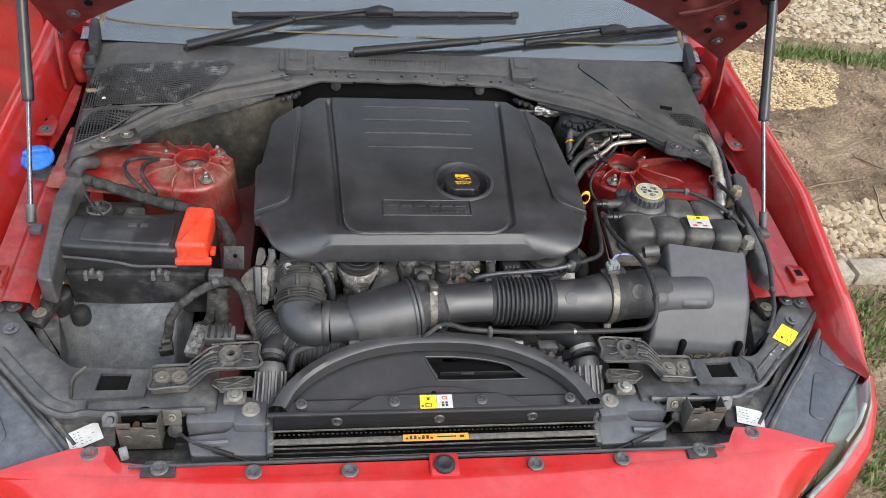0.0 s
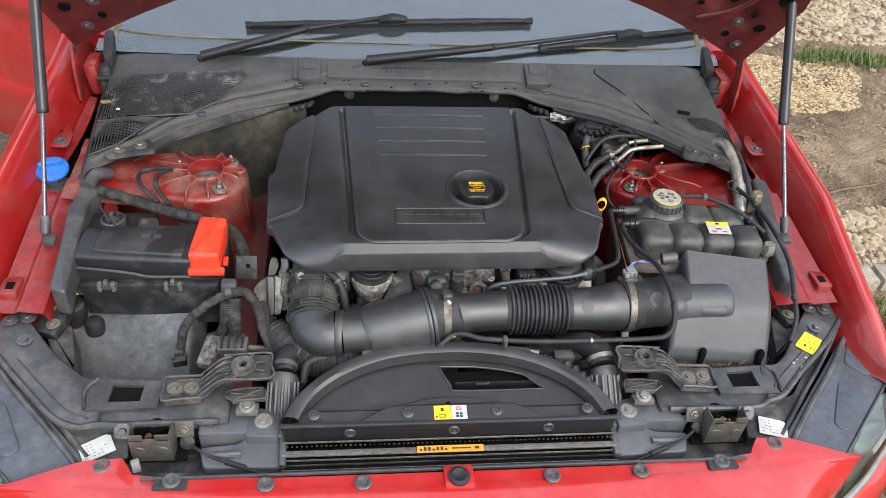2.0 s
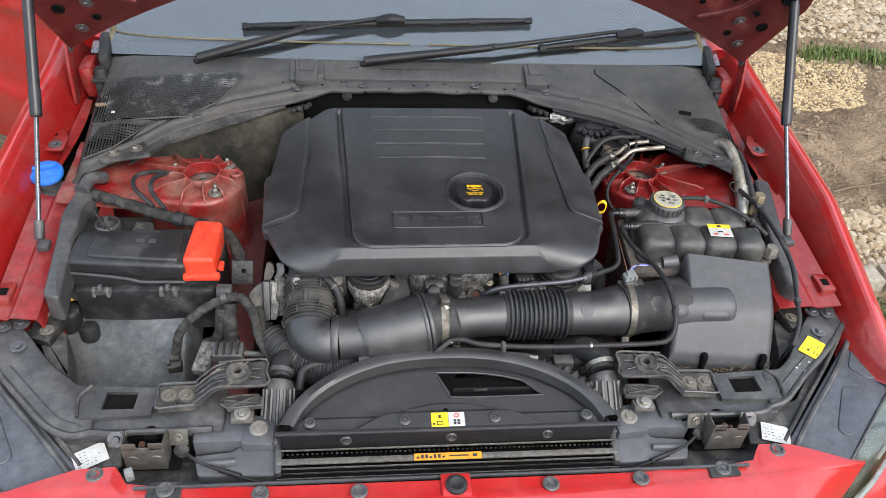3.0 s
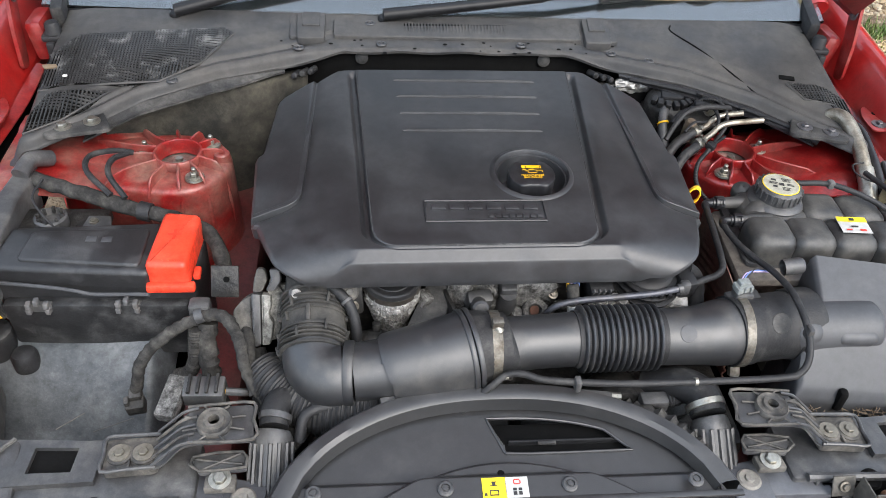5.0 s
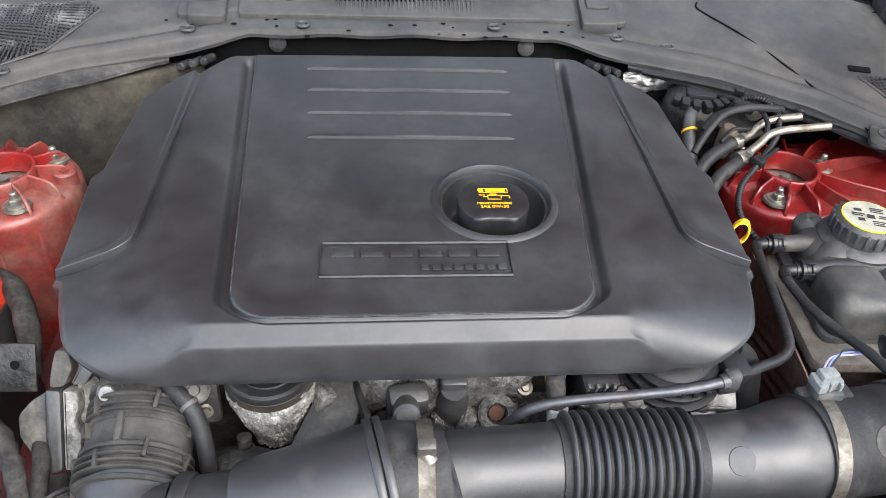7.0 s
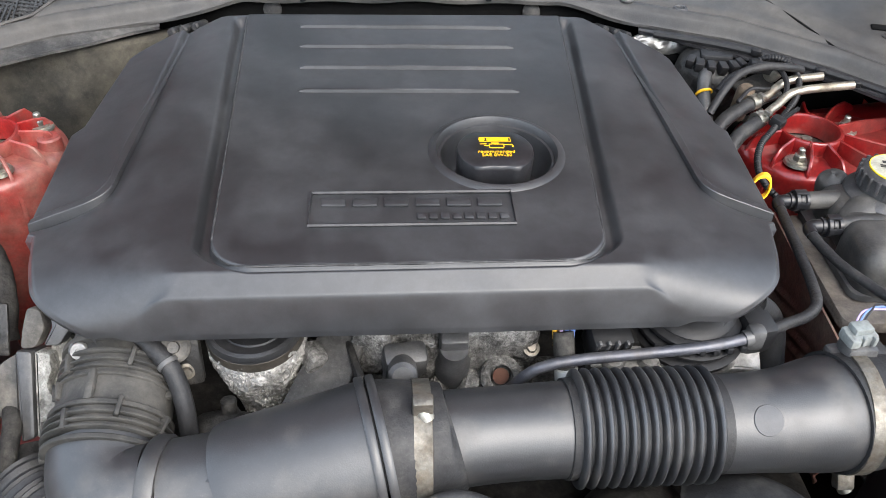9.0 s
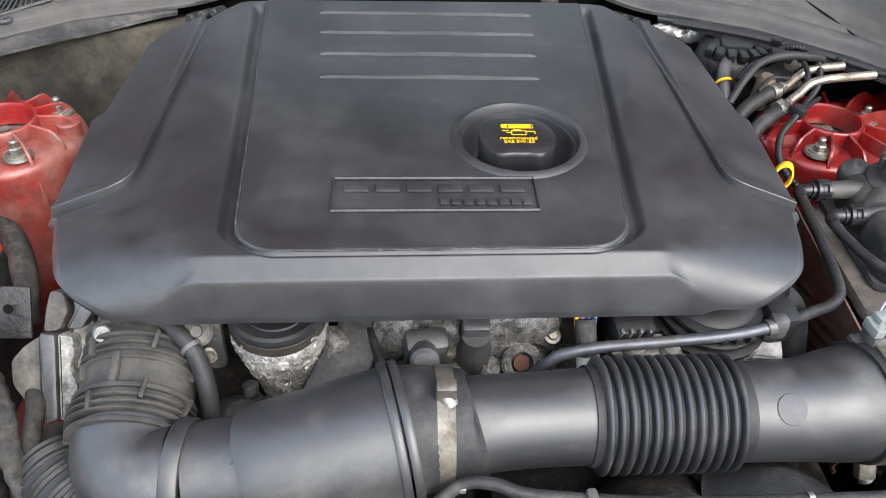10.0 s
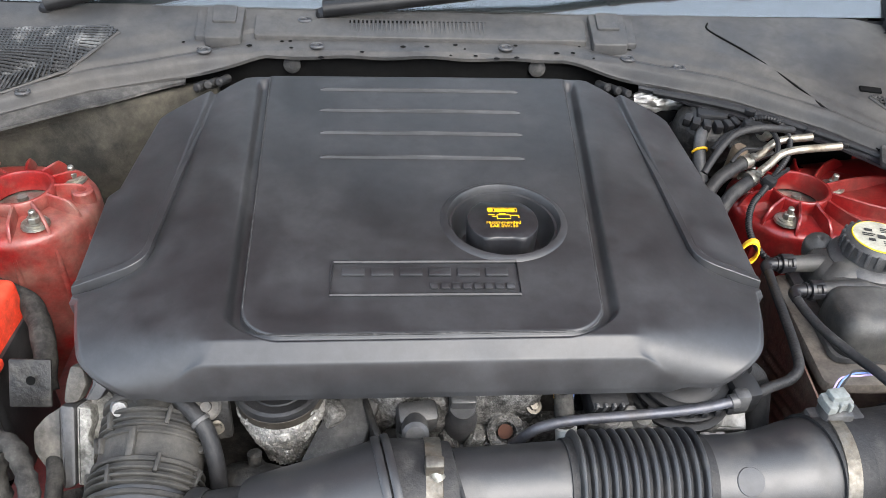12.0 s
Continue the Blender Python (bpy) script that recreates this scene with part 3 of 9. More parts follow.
# unseen belt added so the engine cover reflects dark instead of bright sky
def added_dark_belt(u, v):
    x, z = -34 + 68 * u, 15.5 * v
    top = 13.0 + 2.2 * noise.noise(Vector((x * 0.16, 0, 2))) + 1.1 * noise.noise(Vector((x * 0.5, 0, 5))) + 0.5 * noise.noise(Vector((x * 1.6, 0, 8)))
    n = noise.noise(Vector((x * 0.35, z * 0.35, 0))) + 0.6 * noise.noise(Vector((x * 1.1, z * 1.1, 3))) + 0.3 * noise.noise(Vector((x * 3, z * 3, 6)))
    return (x, 15.5 + 1.4 * n + 1.2 * v, min(z, top * (0.2 + 0.8 * v) + 0.4 * n) if v > 0 else -0.1)


tagged(part("backdrop", sheet(added_dark_belt, 200, 60, 0.6, (0, 1, 0)), BELT_GREEN, None, "", 20), "unseen tree-like belt added behind the car to darken reflections", "backdrop", kind="structure")

# ---- the car's body ----
car = thing("car", "red saloon car parked on soil with its bonnet open", "car")
CREST = [(0.78, 0.792), (0.86, 0.772), (0.95, 0.768), (1.22, 0.785), (1.6, 0.756), (2.1, 0.76)]
CREST_Z = [(0.78, 0.715), (0.86, 0.755), (0.95, 0.795), (1.22, 0.853), (1.6, 0.915), (2.1, 0.965)]


RED_DIM = mat("grimy_red_chassis", (0.12, 0.022, 0.02), 0.5, dust=0.75, dust_col=(0.13, 0.08, 0.065), dust_scale=12, bump=0.2)


def fender(s):
    inner = [(-0.050, -0.078), (-0.044, -0.072), (-0.034, -0.050), (-0.024, -0.026), (-0.014, -0.008), (-0.006, -0.001), (0.0, 0.001)]
    outer = [(0.0, 0.001), (0.006, 0.0), (0.014, -0.004), (0.026, -0.012), (0.037, -0.034), (0.046, -0.08), (0.06, -0.16), (0.085, -0.28), (0.09, -0.36), (0.08, -0.5)]

    def skin_of(prof):
        def fn(u, v):
            y = 0.828 + 1.252 * v
            k = u * (len(prof) - 1)
            i = min(int(k), len(prof) - 2)
            a, b = prof[i], prof[i + 1]
            dx, dz = a[0] + (b[0] - a[0]) * (k - i), a[1] + (b[1] - a[1]) * (k - i)
            f = smoothstep(0.815, 0.93, y)
            dx, dz = dx * f, dz * (0.12 + 0.88 * f)
            return (s * (table(CREST, y) + dx), y, table(CREST_Z, y) + dz)
        return fn

    f = part("fender", sheet(skin_of(outer), 40, 60, 0.0015, (-s * 0.7, 0, -0.7)), RED, car, "glossy red front wing", 30)
    part("fender_flange", sheet(skin_of(inner), 24, 60, 0.0015, (-s * 0.7, 0, -0.7)), RED_FLANGE, f, "inner flange of the wing, red darkened for shade", 30)
    return f


for s in (-1, 1):
    fender(s)


    def rail(u, v, s=s):
        y = 0.985 + 0.595 * v
        g = smoothstep(1.27, 1.37, y)
        x = table(CREST, y) - 0.060 + 0.034 * g - u * (0.045 - 0.012 * g) - 0.008 * math.sin(v * 9)
        return (s * x, y, table(CREST_Z, y) - 0.072 - 0.008 * u)

    part("wing_rail", sheet(rail, 6, 30, 0.002), RED_IN, car, "dusty red inner wing rail")

    def wing(u, v, s=s):
        y = 0.99 + 0.30 * v
        x = 0.735 - (0.10 if s < 0 else 0.155) * u
        return (s * x, y, 0.775 + 0.027 * v - 0.015 * u - 0.16 * smoothstep(0.75, 1.0, u) + 0.006 * smoothstep(0.3, 0.36, u))

    part("inner_wing", sheet(wing, 24, 24, 0.002), RED_IN, car, "dusty red inner wing panel")
    # black box added so the gap beside the wing rail looks shaded
    part("wing_gap_shade", box(s * 0.70, 1.46, 0.76, 0.13, 0.34, 0.02, 0.004), SHADE_BLACK, car)
    bracket = part("wing_bracket", slab(rounded([(s * 0.705, 1.385), (s * 0.742, 1.385), (s * 0.752, 1.465), (s * 0.722, 1.465), (s * 0.706, 1.43)][::s], 0.012), 0.832, 0.835, 0.001), RED_IN, car)
    part("bracket_hole", lathe([(0.0055, -0.001), (0.0055, 0.0008), (0, 0.0008)], 16, pose(s * 0.735, 1.440, 0.8355)), SHADE_BLACK, bracket)
    screw(BOLT_DARK, bracket, (s * 0.725, 1.405, 0.835))
    part("rail_catch", slab(rounded([(s * 0.708, 1.02), (s * 0.738, 1.02), (s * 0.738, 1.06), (s * 0.708, 1.065)][::s], 0.006), 0.775, 0.786, 0.002), RED_IN, car)
    part("wing_slot", box(s * 0.722, 1.04, 0.7865, 0.013, 0.016, 0.001, 0), SHADE_BLACK, car)
    # hinge of the bonnet
    hinge = part("bonnet_hinge", slab(rounded([(1.535, 0.845), (1.562, 0.84), (1.572, 0.90), (1.590, 0.96), (1.60, 1.04), (1.575, 1.05), (1.560, 0.975), (1.542, 0.915)], 0.015), -0.003, 0.003, 0.001), RED_IN, car, "dark red bonnet hinge arm")
    hinge.data.transform(Matrix(((0, 0, 1, s * 0.715), (1, 0, 0, 0), (0, 1, 0, 0), (0, 0, 0, 1))))
    screw(BOLT_DARK, hinge, (s * 0.711, 1.572, 0.96), (-s, 0, 0))
    part("hinge_post", box(s * 0.690, 1.600, 0.88, 0.03, 0.07, 0.07, 0.01, (0, s * 8, 0)), RED_IN, car)
    part("bump_stop", add(add(lathe([(0.014, 0), (0.014, 0.016), (0.012, 0.019), (0.012, 0.03), (0.009, 0.034), (0, 0.034)], 20, pose(s * 0.660, 1.562, 0.885)), box(s * 0.660, 1.562, 0.895, 0.034, 0.034, 0.012, 0.004)), box(s * 0.660, 1.537, 0.88, 0.014, 0.012, 0.03, 0.004)), RUBBER, car, "black rubber bump stop")
    # wheels carry the car
    wheel = part("wheel", lathe([(0.20, -0.09), (0.23, -0.1), (0.23, 0.1), (0.20, 0.09), (0.06, 0.07), (0, 0.07)], 32, pose(s * 0.80, 1.15, 0.33, 0, s * 90, 0)), ALU, car)
    part("tyre", lathe([(0.23, -0.1), (0.30, -0.115), (0.33, -0.09), (0.335, 0), (0.33, 0.09), (0.30, 0.115), (0.23, 0.1)], 40, pose(s * 0.80, 1.15, 0.333, 0, 90, 0)), TYRE, wheel)


BACK = [(0, 0.690), (0.28, 0.694), (0.435, 0.704), (0.480, 0.712), (0.487, 0.738), (0.546, 0.738), (0.592, 0.726), (0.639, 0.713), (0.667, 0.709)]
CREASE = [(0, 0.667), (0.32, 0.675), (0.48, 0.684), (0.60, 0.700), (0.667, 0.708)]
TOP_Z = [(0, 0.728), (0.435, 0.720), (0.55, 0.714), (0.667, 0.705)]
SIDE_Y = [(0, 0.708), (0.12, 0.690), (0.25, 0.673), (0.45, 0.65), (1, 0.60)]
SIDE_Z = [(0, 0.706), (0.12, 0.660), (0.25, 0.620), (0.45, 0.56), (1, 0.33)]
SIDE_X = [(0, 0.667), (0.12, 0.648), (0.25, 0.628), (0.45, 0.61), (1, 0.60)]


def flange_fn(u, v):
    x = (2 * u - 1) * 0.664
    ax = abs(x)
    y0, y1 = table(BACK, ax), table(CREASE, ax) - 0.004
    raised = 0.004 * smoothstep(0.478, 0.49, ax) * (1 - smoothstep(0.56, 0.66, ax)) * smoothstep(0.85, 0.55, v)
    return (x, y0 + (y1 - y0) * v, table(TOP_Z, ax) - 0.002 + raised - 0.004 * smoothstep(0.86, 1.0, v))


def bumper_fn(u, v):
    q = 2 * u - 1
    a = abs(q)
    x = q * (0.667 + (table(SIDE_X, v) - 0.667) * a ** 4)
    y = table(CREASE, a * 0.667) - (0.165 - 0.06 * a ** 2) * math.sin(min(1.0, v * 1.25) * 1.57)
    z = table(TOP_Z, a * 0.667) + 0.003 * math.sin(min(1.0, v * 20) * 1.57) - 0.035 * min(1.0, v * 2.2) - 0.36 * smoothstep(0.35, 1.0, v)
    b = a ** 10
    return (x, y + (table(SIDE_Y, v) - y) * b, z + (table(SIDE_Z, v) - z) * b)


part("bumper_flange", sheet(flange_fn, 140, 12, 0.002), RED, car, "red flange with clips behind the bumper", 35)
part("bumper", sheet(bumper_fn, 90, 70, 0.003, (0, 0.5, -0.8)), RED, car, "glossy red front bumper skin", 50)
part("flange_clip", box(-0.470, 0.722, 0.722, 0.012, 0.010, 0.022, 0.002, (0, 0, 20)), GREYPLUG, car, "pale grey clip")
part("seal_strip", box(0, 0.698, 0.7225, 0.92, 0.004, 0.006, 0.001), AIRBOX, car)
for s in (-1, 1):
    for x, y, z in ((0.141, 0.675, 0.728), (0.281, 0.68, 0.725), (0.520, 0.727, 0.716)):
        screw(CLIP, car, (s * x, y, z))
    part("clip_tab", slab(rounded([(s * 0.392, 0.678), (s * 0.442, 0.681), (s * 0.437, 0.708), (s * 0.394, 0.706)][::s], 0.004), 0.7195, 0.7235, 0.001), DUSTY, car)
    screw(CLIP, car, (s * 0.415, 0.693, 0.7235))
part("clip_tab", slab(rounded([(-0.022, 0.66), (0.022, 0.66), (0.022, 0.698), (-0.022, 0.698)], 0.004), 0.728, 0.731, 0.001), RED, car)
part("rubber_buffer", lathe([(0.016, 0), (0.016, 0.004), (0.011, 0.006), (0.004, 0.002), (0, 0.002)], 24, pose(0, 0.677, 0.7315)), RUBBER, car)

# bonnet, raised on its hinges
BA = radians(60)


def bonnet_at(x, s, lift):
    crown = 0.05 * (1 - (x / 0.75) ** 2) + lift
    return (x, 1.575 - math.cos(BA) * s + math.sin(BA) * crown * 0.9, 0.93 + math.sin(BA) * s + math.cos(BA) * crown * 0.9)


def bonnet_uv(u, v):
    w = table([(0, 0.72), (0.25, 0.765), (0.9, 0.70), (1.12, 0.56)], v * 1.12)
    x = (2 * u - 1) * w
    s0 = 0.26 * max(0.0, 1 - (x / 0.72) ** 2)
    front = 1.16 - 0.12 * (x / 0.7) ** 2
    return x, s0, s0 + (front - s0) * v


def bonnet_outer(u, v):
    x, s0, s = bonnet_uv(u, v)
    return bonnet_at(x, s, 0.03)


def bonnet_inner(u, v):
    x, s0, s = bonnet_uv(u, v)
    e = min(0.78 - abs(x) if True else 0, s - s0)
    d = 0.026 * smoothstep(0.0, 0.012, min(u, 1 - u)) * smoothstep(0, 0.02, v)
    d *= 0.35 + 0.65 * (1 - smoothstep(0.10, 0.13, e) * (1 - smoothstep(0.2, 0.24, abs(math.fmod(x + 5.0, 0.45) - 0.22)) * 0.2))
    return bonnet_at(x, s, 0.026 - d)


bonnet = part("bonnet", sheet(bonnet_outer, 40, 40, 0.004, (0, 0.4, -0.4)), RED, car, "raised red bonnet", 60)
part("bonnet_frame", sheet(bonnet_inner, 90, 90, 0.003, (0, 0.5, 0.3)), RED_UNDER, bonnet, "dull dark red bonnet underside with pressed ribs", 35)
for s in (-1, 1):
    for x, q, r in ((0.63, 0.13, 0.008), (0.66, 0.2, 0.007), (0.69, 0.16, 0.012), (0.7, 0.25, 0.014), (0.60, 0.24, 0.009), (0.54, 0.22, 0.006), (0.645, 0.29, 0.01)):
        p = Vector(bonnet_at(s * x, q, 0.0))
        part("pressed_hole", lathe([(r, -0.001), (r, 0.003), (r * 0.7, 0.0035), (r * 0.7, 0.001), (0, 0.001)], 16, aim(p, (0, -0.87, -0.5))), SHADE_BLACK, bonnet)
    for x, q in ((0.665, 0.10), (0.635, 0.175)):
        screw(BOLT_DARK, bonnet, Vector(bonnet_at(s * x, q, -0.002)), (0, -0.87, -0.5))
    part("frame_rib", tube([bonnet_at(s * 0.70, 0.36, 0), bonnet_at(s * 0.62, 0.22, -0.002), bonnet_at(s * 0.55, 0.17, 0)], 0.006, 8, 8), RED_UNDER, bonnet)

# windscreen and what closes the car behind it
SL = 0.53


def screen_z(y):
    return 0.942 + SL * (y - 1.655)


def screen(u, v):
    x = (2 * u - 1) * (0.69 - 0.1 * v)
    y = 1.612 + 0.006 * (x / 0.65) ** 2 + 1.014 * v
    return (x, y, screen_z(y) - 0.03 * (x / 0.65) ** 2 * v)


windscreen = part("windscreen", sheet(screen, 30, 20, 0.005), GLASS, car, "sloping windscreen reflecting grey sky", 60)
windscreen.visible_shadow = False
part("dashboard", sheet(lambda u, v: ((2 * u - 1) * 0.70, 1.61 + 0.72 * v, 0.895 + 0.06 * v), 10, 8, 0.05), DASH, car, "dark dashboard behind the windscreen")
part("cabin_wall", box(0, 2.6, 0.75, 1.5, 0.05, 1.0, 0.02), TRIM, car)
for s in (-1, 1):
    part("pillar", tube([(s * 0.69, 1.66, 0.925, 0.025), (s * 0.665, 2.1, 1.15, 0.03), (s * 0.60, 2.62, 1.42, 0.03)], 0.03, 8, 12), RED, car)
    part("dirt_line", tube([(s * x, y, screen_z(y) + 0.001 - 0.004 * max(0.0, x - 0.5)) for x, y in ((0.02, 1.652), (0.30, 1.652), (0.50, 1.655), (0.60, 1.660), (0.645, 1.668))], 0.0016, 8, 6, wob=0.6), MOSS, car, "line of dried moss across the windscreen")
    part("screen_seal", tube([(s * 0.648, 1.70, screen_z(1.70) - 0.004), (s * 0.655, 1.66, 0.938), (s * 0.667, 1.635, 0.922), (s * 0.665, 1.60, 0.905)], 0.006, 8, 8, wob=0.4), MOSS, car, "moss-stained seal of the windscreen")
    part("seal_end", box(s * 0.662, 1.63, 0.905, 0.022, 0.09, 0.075, 0.008, (10, 0, -s * 8)), RUBBER, car)
# the driver's door stands open
D0, DD = Vector((-0.90, 2.12, 0.0)), Vector((-0.87, 0.5, 0.0))


def door_fn(u, v):
    z = 0.26 + 0.72 * v
    b = 0.05 * math.sin(v * 3.0) - 0.02 * smoothstep(0.28, 0.36, v) + 0.02 * smoothstep(0.66, 0.7, v)
    p = D0 + DD * (0.02 + 1.12 * u) + Vector((-0.5, -0.87, 0)) * b
    return (p.x, p.y, z)


part("door", sheet(door_fn, 30, 40, 0.06, (0.5, 0.87, 0)), RED, car, "open red front door", 50)
part("sill", box(-0.83, 2.5, 0.32, 0.12, 1.2, 0.16, 0.03), RED, car)
part("sill", box(0.83, 2.5, 0.32, 0.12, 1.2, 0.16, 0.03), RED, car)
# bay floor closed off in near-black that stands for shade
part("undertray", box(0, 1.15, 0.30, 1.3, 1.15, 0.02, 0.005), SHADE_BLACK, car)
part("side_member", box(-0.36, 1.15, 0.60, 0.075, 0.9, 0.12, 0.015), RED_DIM, car)
part("side_member", box(0.37, 1.15, 0.50, 0.07, 0.9, 0.12, 0.015), RED_DIM, car)
# bulkhead coloured near-black to hold the shade behind the engine
part("bulkhead", box(0, 1.60, 0.62, 1.32, 0.03, 0.58, 0.01), SHADE_BLACK, car, "bulkhead behind the engine, near-black for shade")


# the rest of the body, behind the screen
def roof_fn(u, v):
    q = 2 * u - 1
    y = 2.55 + 1.95 * v
    z = table([(2.55, 1.405), (3.0, 1.44), (3.5, 1.41), (4.0, 1.28), (4.4, 1.08), (4.5, 1.04)], y)
    return (q * (0.60 - 0.04 * v), y, z - 0.05 * q ** 4)


part("roof", sheet(roof_fn, 24, 40, 0.02), RED, car, "red roof and rear window line", 60)
part("boot_lid", sheet(lambda u, v: ((2 * u - 1) * 0.70, 4.45 + 0.40 * v, 1.04 - 0.03 * v - 0.30 * smoothstep(0.85, 1.0, v) - 0.04 * (2 * u - 1) ** 4), 20, 20, 0.02), RED, car, "red boot lid", 60)
part("rear_wall", box(0, 4.82, 0.55, 1.5, 0.06, 0.5, 0.03), RED, car)
for s in (-1, 1):
    part("body_side", sheet(lambda u, v, s=s: (s * (0.80 + 0.06 * math.sin(v * 3.0)), (2.08 if s > 0 else 2.95) + (2.74 if s > 0 else 1.87) * u, 0.28 + 0.72 * v), 24, 16, 0.03, (-s, 0, 0)), RED, car, "red body side", 60)
    part("side_glass", sheet(lambda u, v, s=s: (s * (0.82 - 0.22 * v), 2.15 + 0.45 * v + (2.2 - 0.75 * v) * u, 1.0 + 0.38 * v), 10, 8, 0.006, (-s, 0, 0)), TRIM, car, "dark side window")
    wheel = part("wheel", lathe([(0.20, -0.09), (0.23, -0.1), (0.23, 0.1), (0.20, 0.09), (0.06, 0.07), (0, 0.07)], 32, pose(s * 0.78, 4.05, 0.33, 0, s * 90, 0)), ALU, car)
    part("tyre", lathe([(0.23, -0.1), (0.30, -0.115), (0.33, -0.09), (0.335, 0), (0.33, 0.09), (0.30, 0.115), (0.23, 0.1)], 40, pose(s * 0.78, 4.05, 0.333, 0, 90, 0)), TYRE, wheel)

# headlamps
LENS_IN = [(0, (0.785, 0.852, 0.720)), (0.5, (0.713, 0.780, 0.710)), (1, (0.645, 0.712, 0.698))]
LENS_OUT = [(0, (0.809, 0.862, 0.700)), (0.25, (0.801, 0.812, 0.665)), (0.5, (0.778, 0.775, 0.640)), (0.78, (0.717, 0.720, 0.610)), (1, (0.658, 0.683, 0.580))]
CORNER = [(0, (0.850, 0.900, 0.640)), (0.3, (0.848, 0.845, 0.620)), (0.6, (0.824, 0.772, 0.580)), (1, (0.765, 0.705, 0.520))]


def along(rows, u):
    return Vector([table([(a, p[k]) for a, p in rows], u) for k in (0, 1, 2)])


for s in (-1, 1):
    lamp = part("headlight", slab(rounded([(s * 0.545, 0.742), (s * 0.570, 0.722), (s * 0.645, 0.712), (s * 0.713, 0.78), (s * 0.785, 0.852), (s * 0.785, 0.93), (s * 0.752, 0.958)][::s], 0.010), 0.56, 0.700, 0.004, lambda x, y: 0.15 * (y - 0.72)), LAMP, car, "dark grey headlamp housing")
    part("housing_panel", slab(rounded([(s * 0.645, 0.765), (s * 0.668, 0.752), (s * 0.705, 0.79), (s * 0.722, 0.845), (s * 0.690, 0.850)][::s], 0.012), 0.698, 0.7025, 0.002, lambda x, y: 0.15 * (y - 0.72)), LAMP, lamp)
    part("housing_panel", slab(rounded([(s * 0.715, 0.885), (s * 0.745, 0.86), (s * 0.775, 0.865), (s * 0.778, 0.92), (s * 0.752, 0.945)][::s], 0.010), 0.698, 0.7025, 0.002, lambda x, y: 0.15 * (y - 0.72)), LAMP, lamp)

    def lens(u, v, s=s):
        p = along(LENS_IN, u).lerp(along(LENS_OUT, u), v)
        p += Vector((0.012, -0.008, 0.016)) * math.sin(v * 3.0) * (0.35 + 0.65 * math.sin(u * 3.14))
        return (s * p.x, p.y, p.z)

    part("reflector", sheet(lambda u, v: tuple(Vector(lens(u, v)) - Vector((s * 0.012, -0.006, 0.022 + 0.006 * math.sin(u * 19 + v * 5)))), 60, 16, 0.003), REFLECTOR, lamp, "grey-green lamp reflector")
    part("light_blade", tube([Vector(lens(0.30 + 0.1 * k, 0.45)) - Vector((0, 0, 0.014)) for k in range(5)], 0.004, 6, 8), LABEL_W, lamp, "white light blade")
    part("lens", sheet(lens, 40, 16, 0.003), LENS, lamp, "clear lamp lens", 60)
    part("lens_rim", tube([Vector(lens(u / 12, 1.0)) for u in range(13)], 0.0055, 4, 10), GREYPLUG, lamp, "pale edge of the lens")
    part("inner_rim", tube([Vector(lens(u / 8, 0.0)) for u in range(9)], 0.0025, 4, 8), PLASTIC, lamp)

    def corner(u, v, s=s):
        a, b = along(LENS_OUT, u) + Vector((0.006, -0.004, -0.004)), along(CORNER, u)
        if v < 0.5:
            p = a.lerp(b, v * 2) + Vector((0.008, -0.006, 0.008)) * math.sin(v * 6.28)
        else:
            p = b + Vector((0.004, 0, -0.26)) * (v - 0.5) * 2
        return (s * p.x, p.y, p.z)

    part("bumper_corner", sheet(corner, 40, 24, 0.002, (-s * 0.7, 0.3, -0.3)), RED, car, "red bumper corner below the lamp", 50)
    part("lamp_ridge", tube([(s * 0.560, 0.738, 0.704), (s * 0.62, 0.805, 0.715), (s * 0.684, 0.872, 0.728), (s * 0.748, 0.950, 0.738)], 0.005, 8, 8), PLASTIC, lamp)
    part("lamp_ridge", tube([(s * 0.548, 0.752, 0.704), (s * 0.608, 0.818, 0.715), (s * 0.672, 0.886, 0.728), (s * 0.735, 0.960, 0.738)], 0.0035, 8, 8), DUSTY, lamp)
    sticker = part("sticker", slab([(-0.024, -0.016), (0.024, -0.016), (0.024, 0.012), (0.018, 0.016), (-0.024, 0.016)], 0, 0.0008, 0), LABEL_W, lamp, "white parts sticker")
    m = pose(s * 0.537, 0.765, 0.7075, 8, s * 5, 26 if s < 0 else -14)
    sticker.data.transform(m)
    rg = random.Random(4)
    rects = [(-0.020 + 0.0062 * (i % 6), 0.010 - 0.0052 * (i // 6), rg.uniform(0.002, 0.005), 0.0008) for i in range(30) if rg.random() < 0.75]
    p = bars("print", sticker, (0, 0, 0), (1, 0, 0), (0, 1, 0), rects, INK, 0.0010)
    p.data.transform(m)


